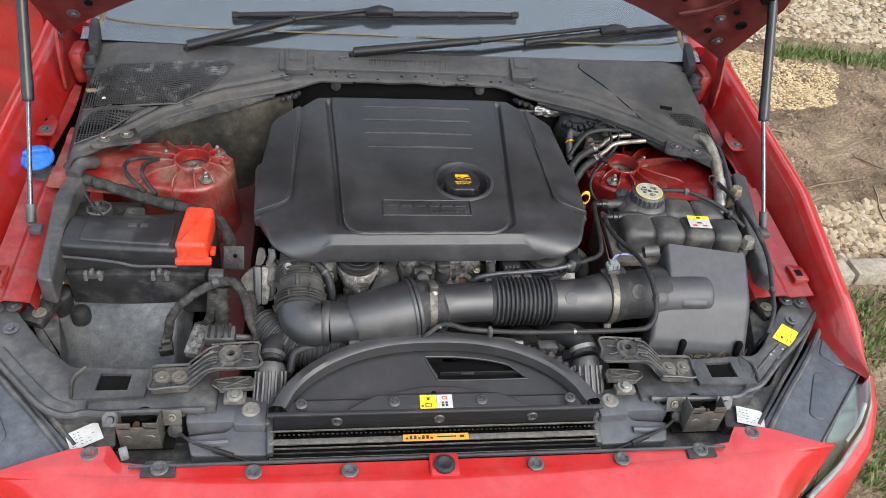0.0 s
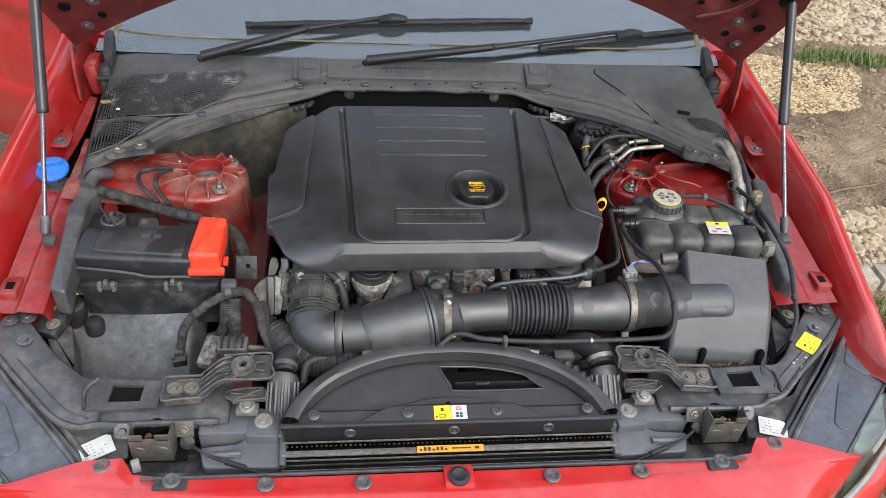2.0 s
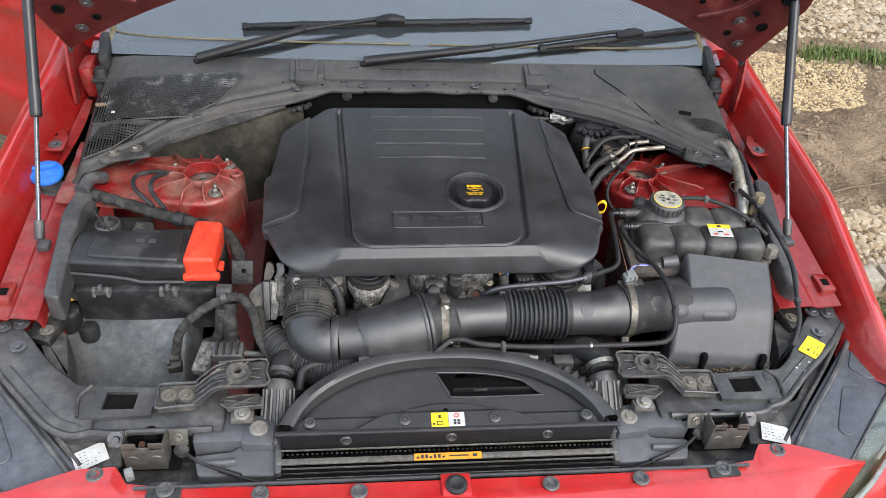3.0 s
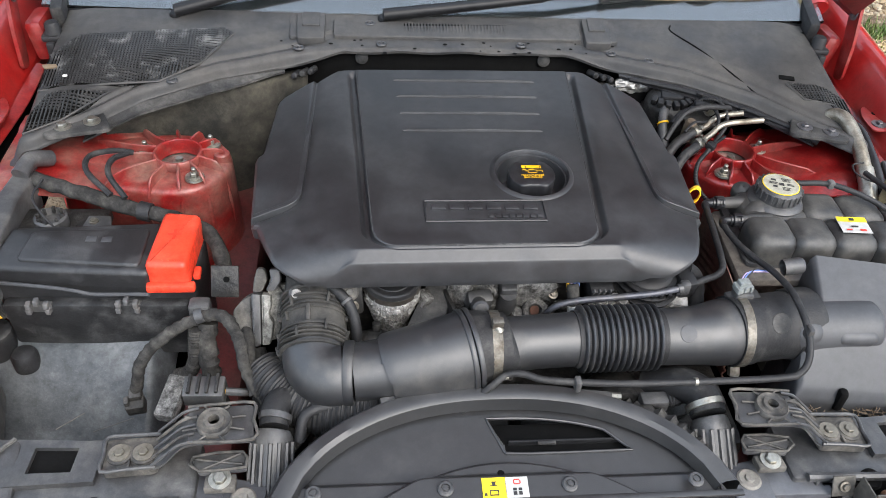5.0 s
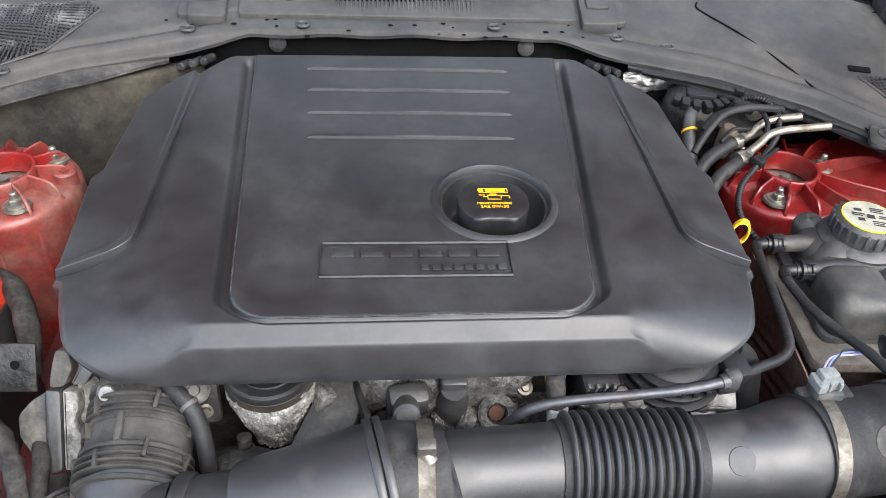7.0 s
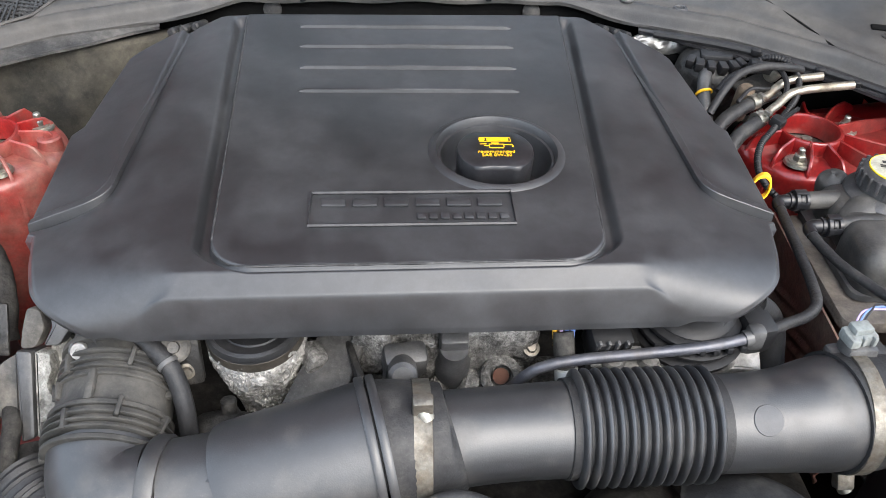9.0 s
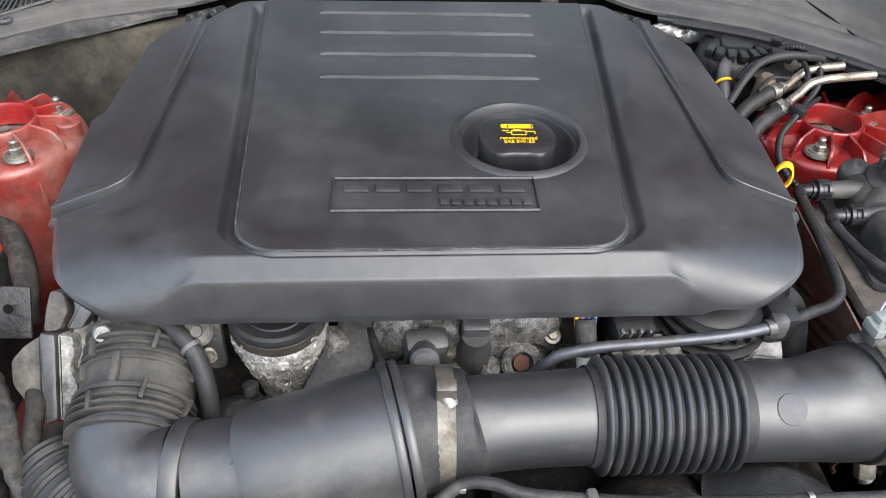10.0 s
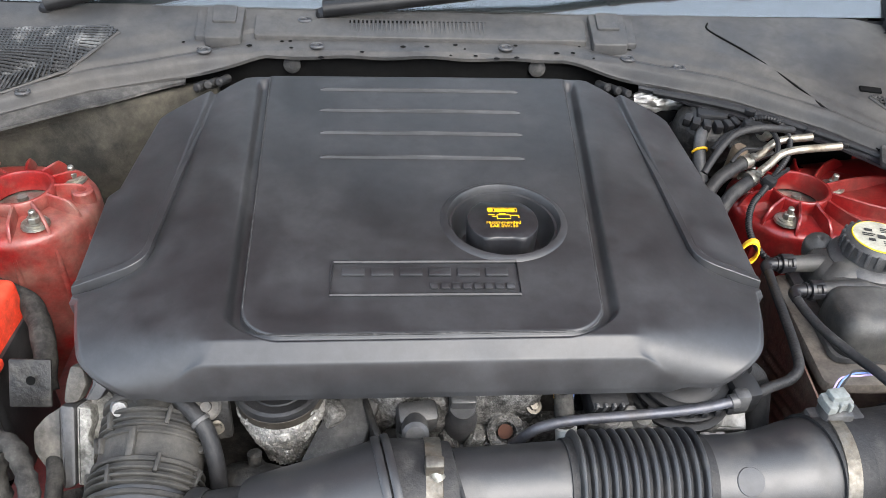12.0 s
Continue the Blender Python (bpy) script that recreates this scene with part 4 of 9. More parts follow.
# strut towers
def tower(s, material):
    cx, cy, cz = (-0.4385, 1.340, 0.806) if s < 0 else (0.450, 1.352, 0.806)
    top = part("strut_tower", bmesh.new(), material, car, ("dusty" if s < 0 else "clean glossy") + " red strut tower casting")

    def body(u, v):
        w = 2 * math.pi * u
        c, d = math.cos(w), math.sin(w)
        out = max(0.0, s * c)
        if v < 0.25:
            r, z = 0.033 + 0.034 * v / 0.25, cz - 0.002 - 0.004 * v / 0.25
        elif v < 0.45:
            k = (v - 0.25) / 0.2
            r, z = 0.067 + 0.012 * math.sin(k * 1.57), cz - 0.006 - 0.012 * (1 - math.cos(k * 1.57))
        else:
            k = (v - 0.45) / 0.55
            r, z = 0.079 + 0.012 * k, cz - 0.018 - 0.30 * k
        stretch = 1 + 1.25 * out * smoothstep(0.1, 0.5, v) * (1.0 if v > 0.2 else 1.0)
        z += 0.012 * out * smoothstep(0.2, 0.5, v) * (v < 0.5)
        return (cx + r * c * stretch, cy + r * d * (1 + 0.12 * out), z)

    bm = sheet(body, 72, 40, 0.002)
    bmesh.ops.remove_doubles(bm, verts=bm.verts, dist=0.0004)
    me = top.data
    finish(bm, 45).to_mesh(me)
    bm.free()
    part("ring", lathe([(0.034, -0.01), (0.0372, -0.004), (0.0368, 0.0085), (0.0352, 0.0105), (0.0325, 0.0105), (0.0312, 0.008), (0.0312, -0.014)], 48, pose(cx, cy, cz + 0.002)), material, top)
    part("spindle", lathe([(0.033, -0.012), (0.010, -0.011), (0.010, -0.004), (0.006, -0.003), (0.006, 0.002), (0, 0.002)], 20, pose(cx, cy, cz - 0.002)), STEEL, top)
    for i in range(12):
        w = 2 * math.pi * (i + 0.3) / 12
        c, d = math.cos(w), math.sin(w)
        out = max(0.0, s * c)
        ln = 0.078 + 0.090 * out ** 2
        r0 = 0.036
        pts = []
        for j in range(7):
            k = j / 6
            r = r0 + (ln - r0) * k
            bow = 0.010 * math.sin(k * 3.1) * out * (1 if d > 0 else -1)
            pts.append((cx + r * c - bow * d, cy + r * d + bow * c, cz + 0.013 - 0.003 * k - 0.010 * smoothstep(0.6, 0.9, k) - 0.016 * smoothstep(0.88, 1.0, k)))
        if d < -0.25:
            pts.append((cx + (ln + 0.005) * c, cy + (ln + 0.005) * d, cz - 0.05))
            pts.append((cx + (ln + 0.007) * c, cy + (ln + 0.007) * d, cz - 0.13 + 0.05 * abs(c)))
        bm = bmesh.new()
        sx, sy = -d * 0.0017, c * 0.0017
        rows = [[bm.verts.new((x + q * sx * wd, y + q * sy * wd, z - dz)) for q, wd, dz in ((-1, 2.0, 0.022), (-1, 1, 0.0012), (0, 1, 0), (1, 1, 0.0012), (1, 2.0, 0.022))] for x, y, z in pts]
        for a, b in zip(rows, rows[1:]):
            for k in range(4):
                bm.faces.new((a[k], a[k + 1], b[k + 1], b[k]))
        part("rib", bm, material, top)
    for ang in (-58, 42, 158):
        a = radians(ang) if s < 0 else radians(180 - ang)
        pad = Vector((cx + 0.058 * math.cos(a), cy + 0.058 * math.sin(a), cz - 0.003))
        part("seat_washer", lathe([(0, 0), (0.015, 0), (0.014, 0.003), (0, 0.003)], 20, pose(*pad)), STEEL, top)
        screw(NUT, top, pad + Vector((0, 0, 0.003)))
    boss = Vector((cx + s * -0.064, cy + 0.006, cz - 0.004))
    part("boss", lathe([(0.013, -0.01), (0.012, 0.008), (0.010, 0.010), (0.005, 0.010), (0.0045, 0.004), (0, 0.004)], 20, pose(*boss)), material, top)
    # the deck that ties the tower to the wing
    def deck(u, v):
        x = 0.50 + 0.19 * u
        y = 1.25 + 0.20 * v
        return (s * x, y, 0.788 + 0.012 * math.sin(u * 3.1) * math.sin(v * 3.1) + 0.024 * u + 0.004 * smoothstep(0.4, 0.6, math.sin(v * 9.0)))
    part("tower_deck", sheet(deck, 20, 20, 0.002), material, top)
    return top


tower(-1, RED_TOWER)
tower(1, RED_CLEAN)

# insulation on the bulkhead
def pad_fn(u, v):
    x = -0.56 + 0.31 * u
    z = 0.55 + 0.305 * v
    return (x, 1.490 - 0.06 * (1 - u) ** 1.5 + 0.06 * smoothstep(0.55, 1.0, u) + 0.02 * math.sin(u * 5) * v - 0.03 * math.sin(v * 2.6) + 0.006 * noise.noise(Vector((x * 25, z * 25, 0))), z)


part("insulation_pad", sheet(pad_fn, 40, 40, 0.02, (0, 1, 0)), PAD, car, "dusty brown-grey insulation pad on the bulkhead", 180)
# dark backing sheet on the right, its black standing for shade
part("insulation_pad", sheet(lambda u, v: (0.28 + 0.3 * u, 1.50 - 0.03 * u, 0.5 + 0.34 * v), 10, 10, 0.02, (0, 1, 0)), SHADE_BLACK, car)


# ---- cowl panel, wipers, bonnet struts ----
FY = [(0, 1.534), (0.19, 1.532), (0.225, 1.522), (0.27, 1.510), (0.39, 1.470), (0.50, 1.415), (0.58, 1.345), (0.63, 1.305), (0.66, 1.295)]
FZ = [(0, 0.894), (0.19, 0.893), (0.27, 0.884), (0.39, 0.878), (0.50, 0.868), (0.58, 0.857), (0.66, 0.848)]


def cowl_z(x, y):
    ax = abs(x)
    f, zf = table(FY, ax), table(FZ, ax)
    v = (y - f) / (1.616 - f)
    return zf + (0.914 - zf) * max(0.0, v) ** 0.9


def cowl_uv(u, v):
    x = (2 * u - 1) * 0.672
    ax = abs(x)
    f = table(FY, ax)
    w = v ** 1.5
    y = f + (1.616 - f) * w
    z = cowl_z(x, y)
    e = y - f
    out = smoothstep(0.19, 0.27, ax)
    # rolled front flange, the crease behind it, and the swage below the hinge strip
    z -= (0.003 + 0.006 * out) * (1 - smoothstep(0.0, 0.008, e)) ** 1.5
    z += 0.0065 * out * math.exp(-((e - 0.014) / 0.009) ** 2) - 0.0050 * out * math.exp(-((e - 0.033) / 0.005) ** 2)
    z += 0.0045 * (1 - out) * smoothstep(0.042, 0.048, e)
    z += 0.0060 * out * smoothstep(0.050, 0.072, e) * (1 - smoothstep(0.60, 0.645, ax))
    z += 0.0012 * math.sin(x * 61 + 0.7) * (1 - out) * (1 - smoothstep(0.0, 0.012, e))
    z -= 0.040 * smoothstep(0.645, 0.672, ax)
    z += 0.0016 * noise.noise(Vector((x * 9, y * 9, 0)))
    return (x, y, z)


def cowl_top(x, y):
    """Height of the finished panel, for what lies on it."""
    f = table(FY, abs(x))
    return cowl_uv((x / 0.672 + 1) / 2, max(0.0, min(1.0, (y - f) / (1.616 - f))) ** (1 / 1.5))[2]


cowl = thing("cowl_panel", "weathered grey plastic scuttle panel below the windscreen", "cowl panel")
part("panel", sheet(cowl_uv, 200, 110, 0.004), COWL, cowl, "", 50)
# backing coloured near-black for the shaded gap under the panel's edge
part("bulkhead_panel", box(0, 1.556, 0.80, 0.62, 0.02, 0.17, 0.004), SHADE_BLACK, cowl)
for s in (-1, 1):
    part("edge_strip", sheet(lambda u, v, s=s: (s * (0.285 + 0.285 * u), table(FY, 0.285 + 0.285 * u) + 0.006 - (0.008 + 0.022 * smoothstep(0.0, 0.35, u)) * v, table(FZ, 0.285 + 0.285 * u) - 0.008 - 0.012 * v + 0.003 * smoothstep(0.75, 1.0, v)), 50, 12, 0.003), DUSTY if s < 0 else BLACK_PAINT, cowl, "dusty rubber strip under the panel's edge" if s < 0 else "glossy black strip under the panel's edge", 60)
    for k in range(3):
        part("edge_stud", lathe([(0.0055, -0.02), (0.0055, 0.003), (0.0035, 0.005), (0, 0.005)], 14, aim((s * (0.243 + 0.013 * k), 1.506 - 0.004 * k, 0.866 - 0.002 * k), (s * 0.3, -0.9, 0.2))), RUBBER, cowl)
    part("bulkhead_plug", lathe([(0.011, -0.004), (0.011, 0.002), (0.008, 0.004), (0, 0.0045)], 20, aim((s * 0.158, 1.544, 0.873), (0, -0.95, 0.25))), DUSTY, cowl, "round grey plug behind the engine")
    tab = part("fixing_tab", slab(rounded([(s * 0.525, 1.335), (s * 0.615, 1.310), (s * 0.630, 1.345), (s * 0.55, 1.385)][::s], 0.012), 0.855, 0.861, 0.002), DUSTY, cowl)
    screw(BOLT_BIG if s < 0 else BOLT_DARK, tab, (s * 0.558, 1.353, 0.861))
    screw(BOLT_BIG if s < 0 else BOLT_DARK, tab, (s * 0.596, 1.338, 0.861))


def on_patch(poly, u, v):
    """A point inside a plan outline, laid on the panel."""
    c = Vector((sum(p[0] for p in poly) / len(poly), sum(p[1] for p in poly) / len(poly)))
    k = u * len(poly)
    i = int(k) % len(poly)
    p = Vector(poly[i]).lerp(Vector(poly[(i + 1) % len(poly)]), k - int(k))
    q = c.lerp(p, v)
    return (q.x, q.y, cowl_top(q.x, q.y) + 0.0008)


def lattice(poly, pitch, w, h, name, label, material=None):
    """Crossed thin bars over a plan outline, lying on the panel."""
    n = len(poly)
    bm = bmesh.new()
    for axis in (0, 1):
        lo, hi = min(p[axis] for p in poly), max(p[axis] for p in poly)
        c = lo + pitch / 2
        while c < hi:
            hits = []
            for i in range(n):
                a, b = poly[i], poly[(i + 1) % n]
                if (a[axis] - c) * (b[axis] - c) < 0:
                    t = (c - a[axis]) / (b[axis] - a[axis])
                    hits.append(a[1 - axis] + t * (b[1 - axis] - a[1 - axis]))
            hits.sort()
            for p, q in zip(hits[::2], hits[1::2]):
                k = max(1, int((q - p) / 0.03))
                rows = []
                for j in range(k + 1):
                    e = p + (q - p) * j / k
                    row = []
                    for o, dz in ((-w / 2, 0.0008), (-w / 2, h), (w / 2, h), (w / 2, 0.0008)):
                        x, y = (c + o, e) if axis == 0 else (e, c + o)
                        row.append(bm.verts.new((x, y, cowl_top(x, y) + dz + 0.001)))
                    rows.append(row)
                for a, b in zip(rows, rows[1:]):
                    for m in range(3):
                        bm.faces.new((a[m], a[m + 1], b[m + 1], b[m]))
            c += pitch
    back = sheet(lambda u, v: on_patch(poly, u, v), 24, 12, 0.0006)
    g = part(name, back, SHADE_BLACK, cowl)
    part("wire_mesh", bm, material or DARKMESH, g, label)
    rim = [(x, y, cowl_top(x, y) + 0.001) for x, y in poly] + [(poly[0][0], poly[0][1], cowl_top(*poly[0]) + 0.001)]
    part("grille_rim", tube(rim, 0.0022, 1, 6), COWL, g)


lattice([(-0.655, 1.495), (-0.612, 1.540), (-0.50, 1.556), (-0.385, 1.568), (-0.370, 1.556), (-0.42, 1.492), (-0.475, 1.440), (-0.56, 1.428), (-0.648, 1.416), (-0.660, 1.438)], 0.0048, 0.0024, 0.0022, "air_grille", "dusty black air intake mesh", MESH)
lattice([(-0.632, 1.404), (-0.545, 1.420), (-0.600, 1.352), (-0.648, 1.322), (-0.650, 1.36)], 0.0055, 0.0021, 0.0024, "air_grille", "black air intake mesh")
lattice([(0.557, 1.448), (0.622, 1.440), (0.650, 1.412), (0.660, 1.340), (0.634, 1.342), (0.622, 1.398), (0.578, 1.412)], 0.0055, 0.0021, 0.0024, "air_grille", "black air intake mesh")
part("grille_slot", box(0.563, 1.462, cowl_top(0.563, 1.462) + 0.001, 0.026, 0.010, 0.003, 0.001, (12, 0, -14)), SHADE_BLACK, cowl)
part("dust_spot", lathe([(0.0045, 0), (0.004, 0.0007), (0.0015, 0.0012), (0, 0.0012)], 9, pose(-0.613, 1.440, cowl_top(-0.613, 1.440) + 0.003)), LABEL_W, cowl)
part("dry_leaf", box(-0.640, 1.462, cowl_top(-0.640, 1.462) + 0.006, 0.022, 0.010, 0.004, 0.002, (12, 15, 40)), TWIG, cowl, "curled brown dry leaf")
part("part_line", tube([(x, y, cowl_top(x, y) + 0.0006) for x, y in ((0.392, 1.598), (0.388, 1.588), (0.395, 1.575), (0.43, 1.535), (0.47, 1.488), (0.506, 1.442), (0.546, 1.375))], 0.0012, 8, 6), SHADE_BLACK, cowl)
part("hinge_strip", slab(rounded([(-0.205, 1.592), (-0.165, 1.592), (-0.152, 1.586), (-0.135, 1.586), (-0.122, 1.592), (0.120, 1.592), (0.150, 1.584), (0.165, 1.584), (0.180, 1.592), (0.222, 1.592), (0.222, 1.558), (-0.205, 1.558)][::-1], 0.004), -0.006, 0.0055, 0.0015, lambda x, y: cowl_top(x, 1.575) + 0.42 * (y - 1.575)), COWL, cowl, "raised strip with rows of slots")
for i in range(32):
    part("slot_bar", box(-0.082 + 0.0055 * i, 1.576, cowl_top(0, 1.575) + 0.0065, 0.0030, 0.026, 0.004, 0.001, (23, 0, 0)), COWL, cowl)
part("slot_floor", box(0.0035, 1.576, cowl_top(0, 1.575) + 0.0052, 0.178, 0.027, 0.002, 0, (23, 0, 0)), SHADE_BLACK, cowl)
for x in (-0.243, 0.252):
    z = cowl_top(x, 1.578)
    o = 1 if x < 0 else -1
    b = part("cover_clip", slab(rounded([(x - 0.023, 1.548), (x + 0.023, 1.548), (x + 0.024, 1.602), (x - 0.024, 1.602)], 0.004), -0.008, 0.009, 0.002, lambda u, v, z=z: z + 0.36 * (v - 1.578)), COWL, cowl)
    part("clip_tongue", slab(rounded([(x - 0.015, 1.572), (x + 0.015, 1.572), (x + 0.015, 1.600), (x - 0.015, 1.600)], 0.003), 0.008, 0.0125, 0.001, lambda u, v, z=z: z + 0.36 * (v - 1.578)), COWL, b)
    part("clip_side", slab(rounded([(x - o * 0.028 - 0.008, 1.556), (x - o * 0.028 + 0.008, 1.556), (x - o * 0.028 + 0.008, 1.600), (x - o * 0.028 - 0.008, 1.600)], 0.003), -0.008, 0.0045, 0.002, lambda u, v, z=z: z + 0.36 * (v - 1.578)), COWL, b)
for x, y in ((-0.125, 1.545), (0.115, 1.547), (-0.262, 1.528), (0.270, 1.528), (-0.143, 1.590), (0.335, 1.515), (-0.455, 1.445)):
    screw(CLIP_S, cowl, (x, y, cowl_top(x, y) + 0.0005))
rng = random.Random(3)
for i in range(26):
    x = rng.uniform(-0.3, 0.3)
    y = rng.uniform(1.528, 1.556)
    part("dirt_spot", lathe([(rng.uniform(0.0018, 0.0042), 0), (0.001, 0.0008), (0, 0.0008)], 8, pose(x, y, cowl_top(x, y) + 0.0002)), SHADE_BLACK, cowl)
part("black_band", sheet(lambda u, v: ((2 * u - 1) * 0.66, 1.618 + 0.040 * v, screen_z(1.618 + 0.040 * v) - 0.0085), 40, 4, 0.002), FRIT, cowl, "black band under the foot of the windscreen", 180)


WIPER = mat("wiper_black", (0.008, 0.008, 0.009), 0.42, dust=0.15, dust_col=(0.05, 0.05, 0.05), spec=0.35)


def wiper(name, label, pivot, knee, tip, b0, b1):
    w = thing(name, label, "windscreen wiper", "windscreen wipers")
    up = Vector((0, -0.3, 0.85)).normalized()

    def on(p, h):
        return Vector((p[0], p[1], screen_z(p[1]) + h))

    a, k, t = on(pivot, 0.012), on(knee, 0.026), on(tip, 0.024)
    part("arm", tube([(*a, 0.011), (*(a.lerp(k, 0.35)), 0.010), (*k, 0.008)], 0.012, 6, 14), WIPER, w)
    part("arm_rod", tube([(*k, 0.0065), (*(k.lerp(t, 0.5)), 0.005), (*t, 0.0045)], 0.006, 6, 12), WIPER, w)
    part("pivot_cap", lathe([(0.010, -0.05), (0.010, -0.006), (0.007, -0.002), (0, -0.001)], 20, aim(a, up)), WIPER, w)
    part("knuckle_pin", lathe([(0.006, -0.004), (0.006, 0.001), (0.004, 0.0025), (0, 0.0025)], 16, aim(k + up * 0.007, up)), WIPER, w)
    p, q = on(b0, 0.012), on(b1, 0.012)
    bl = part("blade", tube([(*p, 0.005), (*p.lerp(q, 0.1), 0.0075), (*p.lerp(q, 0.5), 0.0085), (*p.lerp(q, 0.9), 0.0075), (*q, 0.005)], 0.01, 6, 14), WIPER, w)
    part("rubber_lip", tube([p - up * 0.008, p.lerp(q, 0.5) - up * 0.009, q - up * 0.008], 0.004, 4, 6), RUBBER, bl)
    d = (q - p).normalized()
    for f in (0.0, 0.2, 0.33, 0.66, 0.8, 1.0):
        c = p.lerp(q, f)
        part("blade_clip", tube([c - d * 0.008, c + d * 0.008], 0.0095 if 0 < f < 1 else 0.008, 1, 8), WIPER, bl)
    c = p.lerp(q, 0.5)
    part("connector", tube([(*(c - d * 0.03 + up * 0.008), 0.009), (*(c + up * 0.012), 0.013), (*(c + d * 0.03 + up * 0.008), 0.009)], 0.015, 4, 14), WIPER, bl)


wiper("wiper", "long black windscreen wiper parked on the glass", (-0.47, 1.600), (-0.25, 1.655), (-0.076, 1.690), (-0.374, 1.674), (0.249, 1.703))
wiper("wiper", "shorter black windscreen wiper parked on the glass", (-0.12, 1.600), (0.16, 1.624), (0.456, 1.672), (0.275, 1.640), (0.68, 1.698))

for s in (-1, 1):
    g = thing("gas_strut", "black gas strut holding up the bonnet", "gas strut", "bonnet struts")
    b, m_, t = Vector((s * 0.693, 1.163, 0.815)), Vector((s * 0.707, 1.322, 0.957)), Vector((s * 0.715, 1.455, 1.140))
    part("rod", tube([b, m_], 0.0042, 2, 12), mat("strut_rod", (0.18, 0.18, 0.19), 0.2, 0.9), g, "grey steel rod")
    part("cylinder", tube([(*(m_ - (t - m_) * 0.03), 0.0095), (*m_, 0.0105), (*m_.lerp(t, 0.18), 0.0105), (*m_.lerp(t, 0.19), 0.0098), (*t, 0.0098), (*(t + (t - m_) * 0.6), 0.0098)], 0.0098, 3, 16), BLACK_PAINT, g)
    part("end_socket", tube([b - Vector((0, 0.006, 0.012)), b + Vector((0, 0.012, 0.014))], 0.0085, 2, 12), PLASTIC, g)
    part("ball_stud", lathe([(0.004, -0.03), (0.004, 0), (0.008, 0.006), (0.008, 0.012), (0, 0.015)], 12, pose(b.x, b.y - 0.004, b.z - 0.026)), STEEL, g)

# ---- front carrier, latches, mounts ----
carrier = thing("front_carrier", "dusty black plastic carrier across the car's front", "front carrier")


def frame_block(outer, hole, z0, z1):
    """A slab with a square hole right through it."""
    bm = bmesh.new()
    n = len(outer)
    lv = {}
    for k, z in enumerate((z0, z1)):
        lv[k] = ([bm.verts.new((x, y, z)) for x, y in outer], [bm.verts.new((x, y, z)) for x, y in hole])
    for i in range(n):
        j = (i + 1) % n
        (o0, h0), (o1, h1) = lv[0], lv[1]
        bm.faces.new((o1[i], o1[j], h1[j], h1[i]))
        bm.faces.new((o0[j], o0[i], h0[i], h0[j]))
        bm.faces.new((o0[i], o0[j], o1[j], o1[i]))
        bm.faces.new((h0[j], h0[i], h1[i], h1[j]))
    bmesh.ops.bevel(bm, geom=[e for e in bm.edges if all(v.co.z == z1 for v in e.verts)], offset=0.0015, segments=2, affect="EDGES")
    return bm


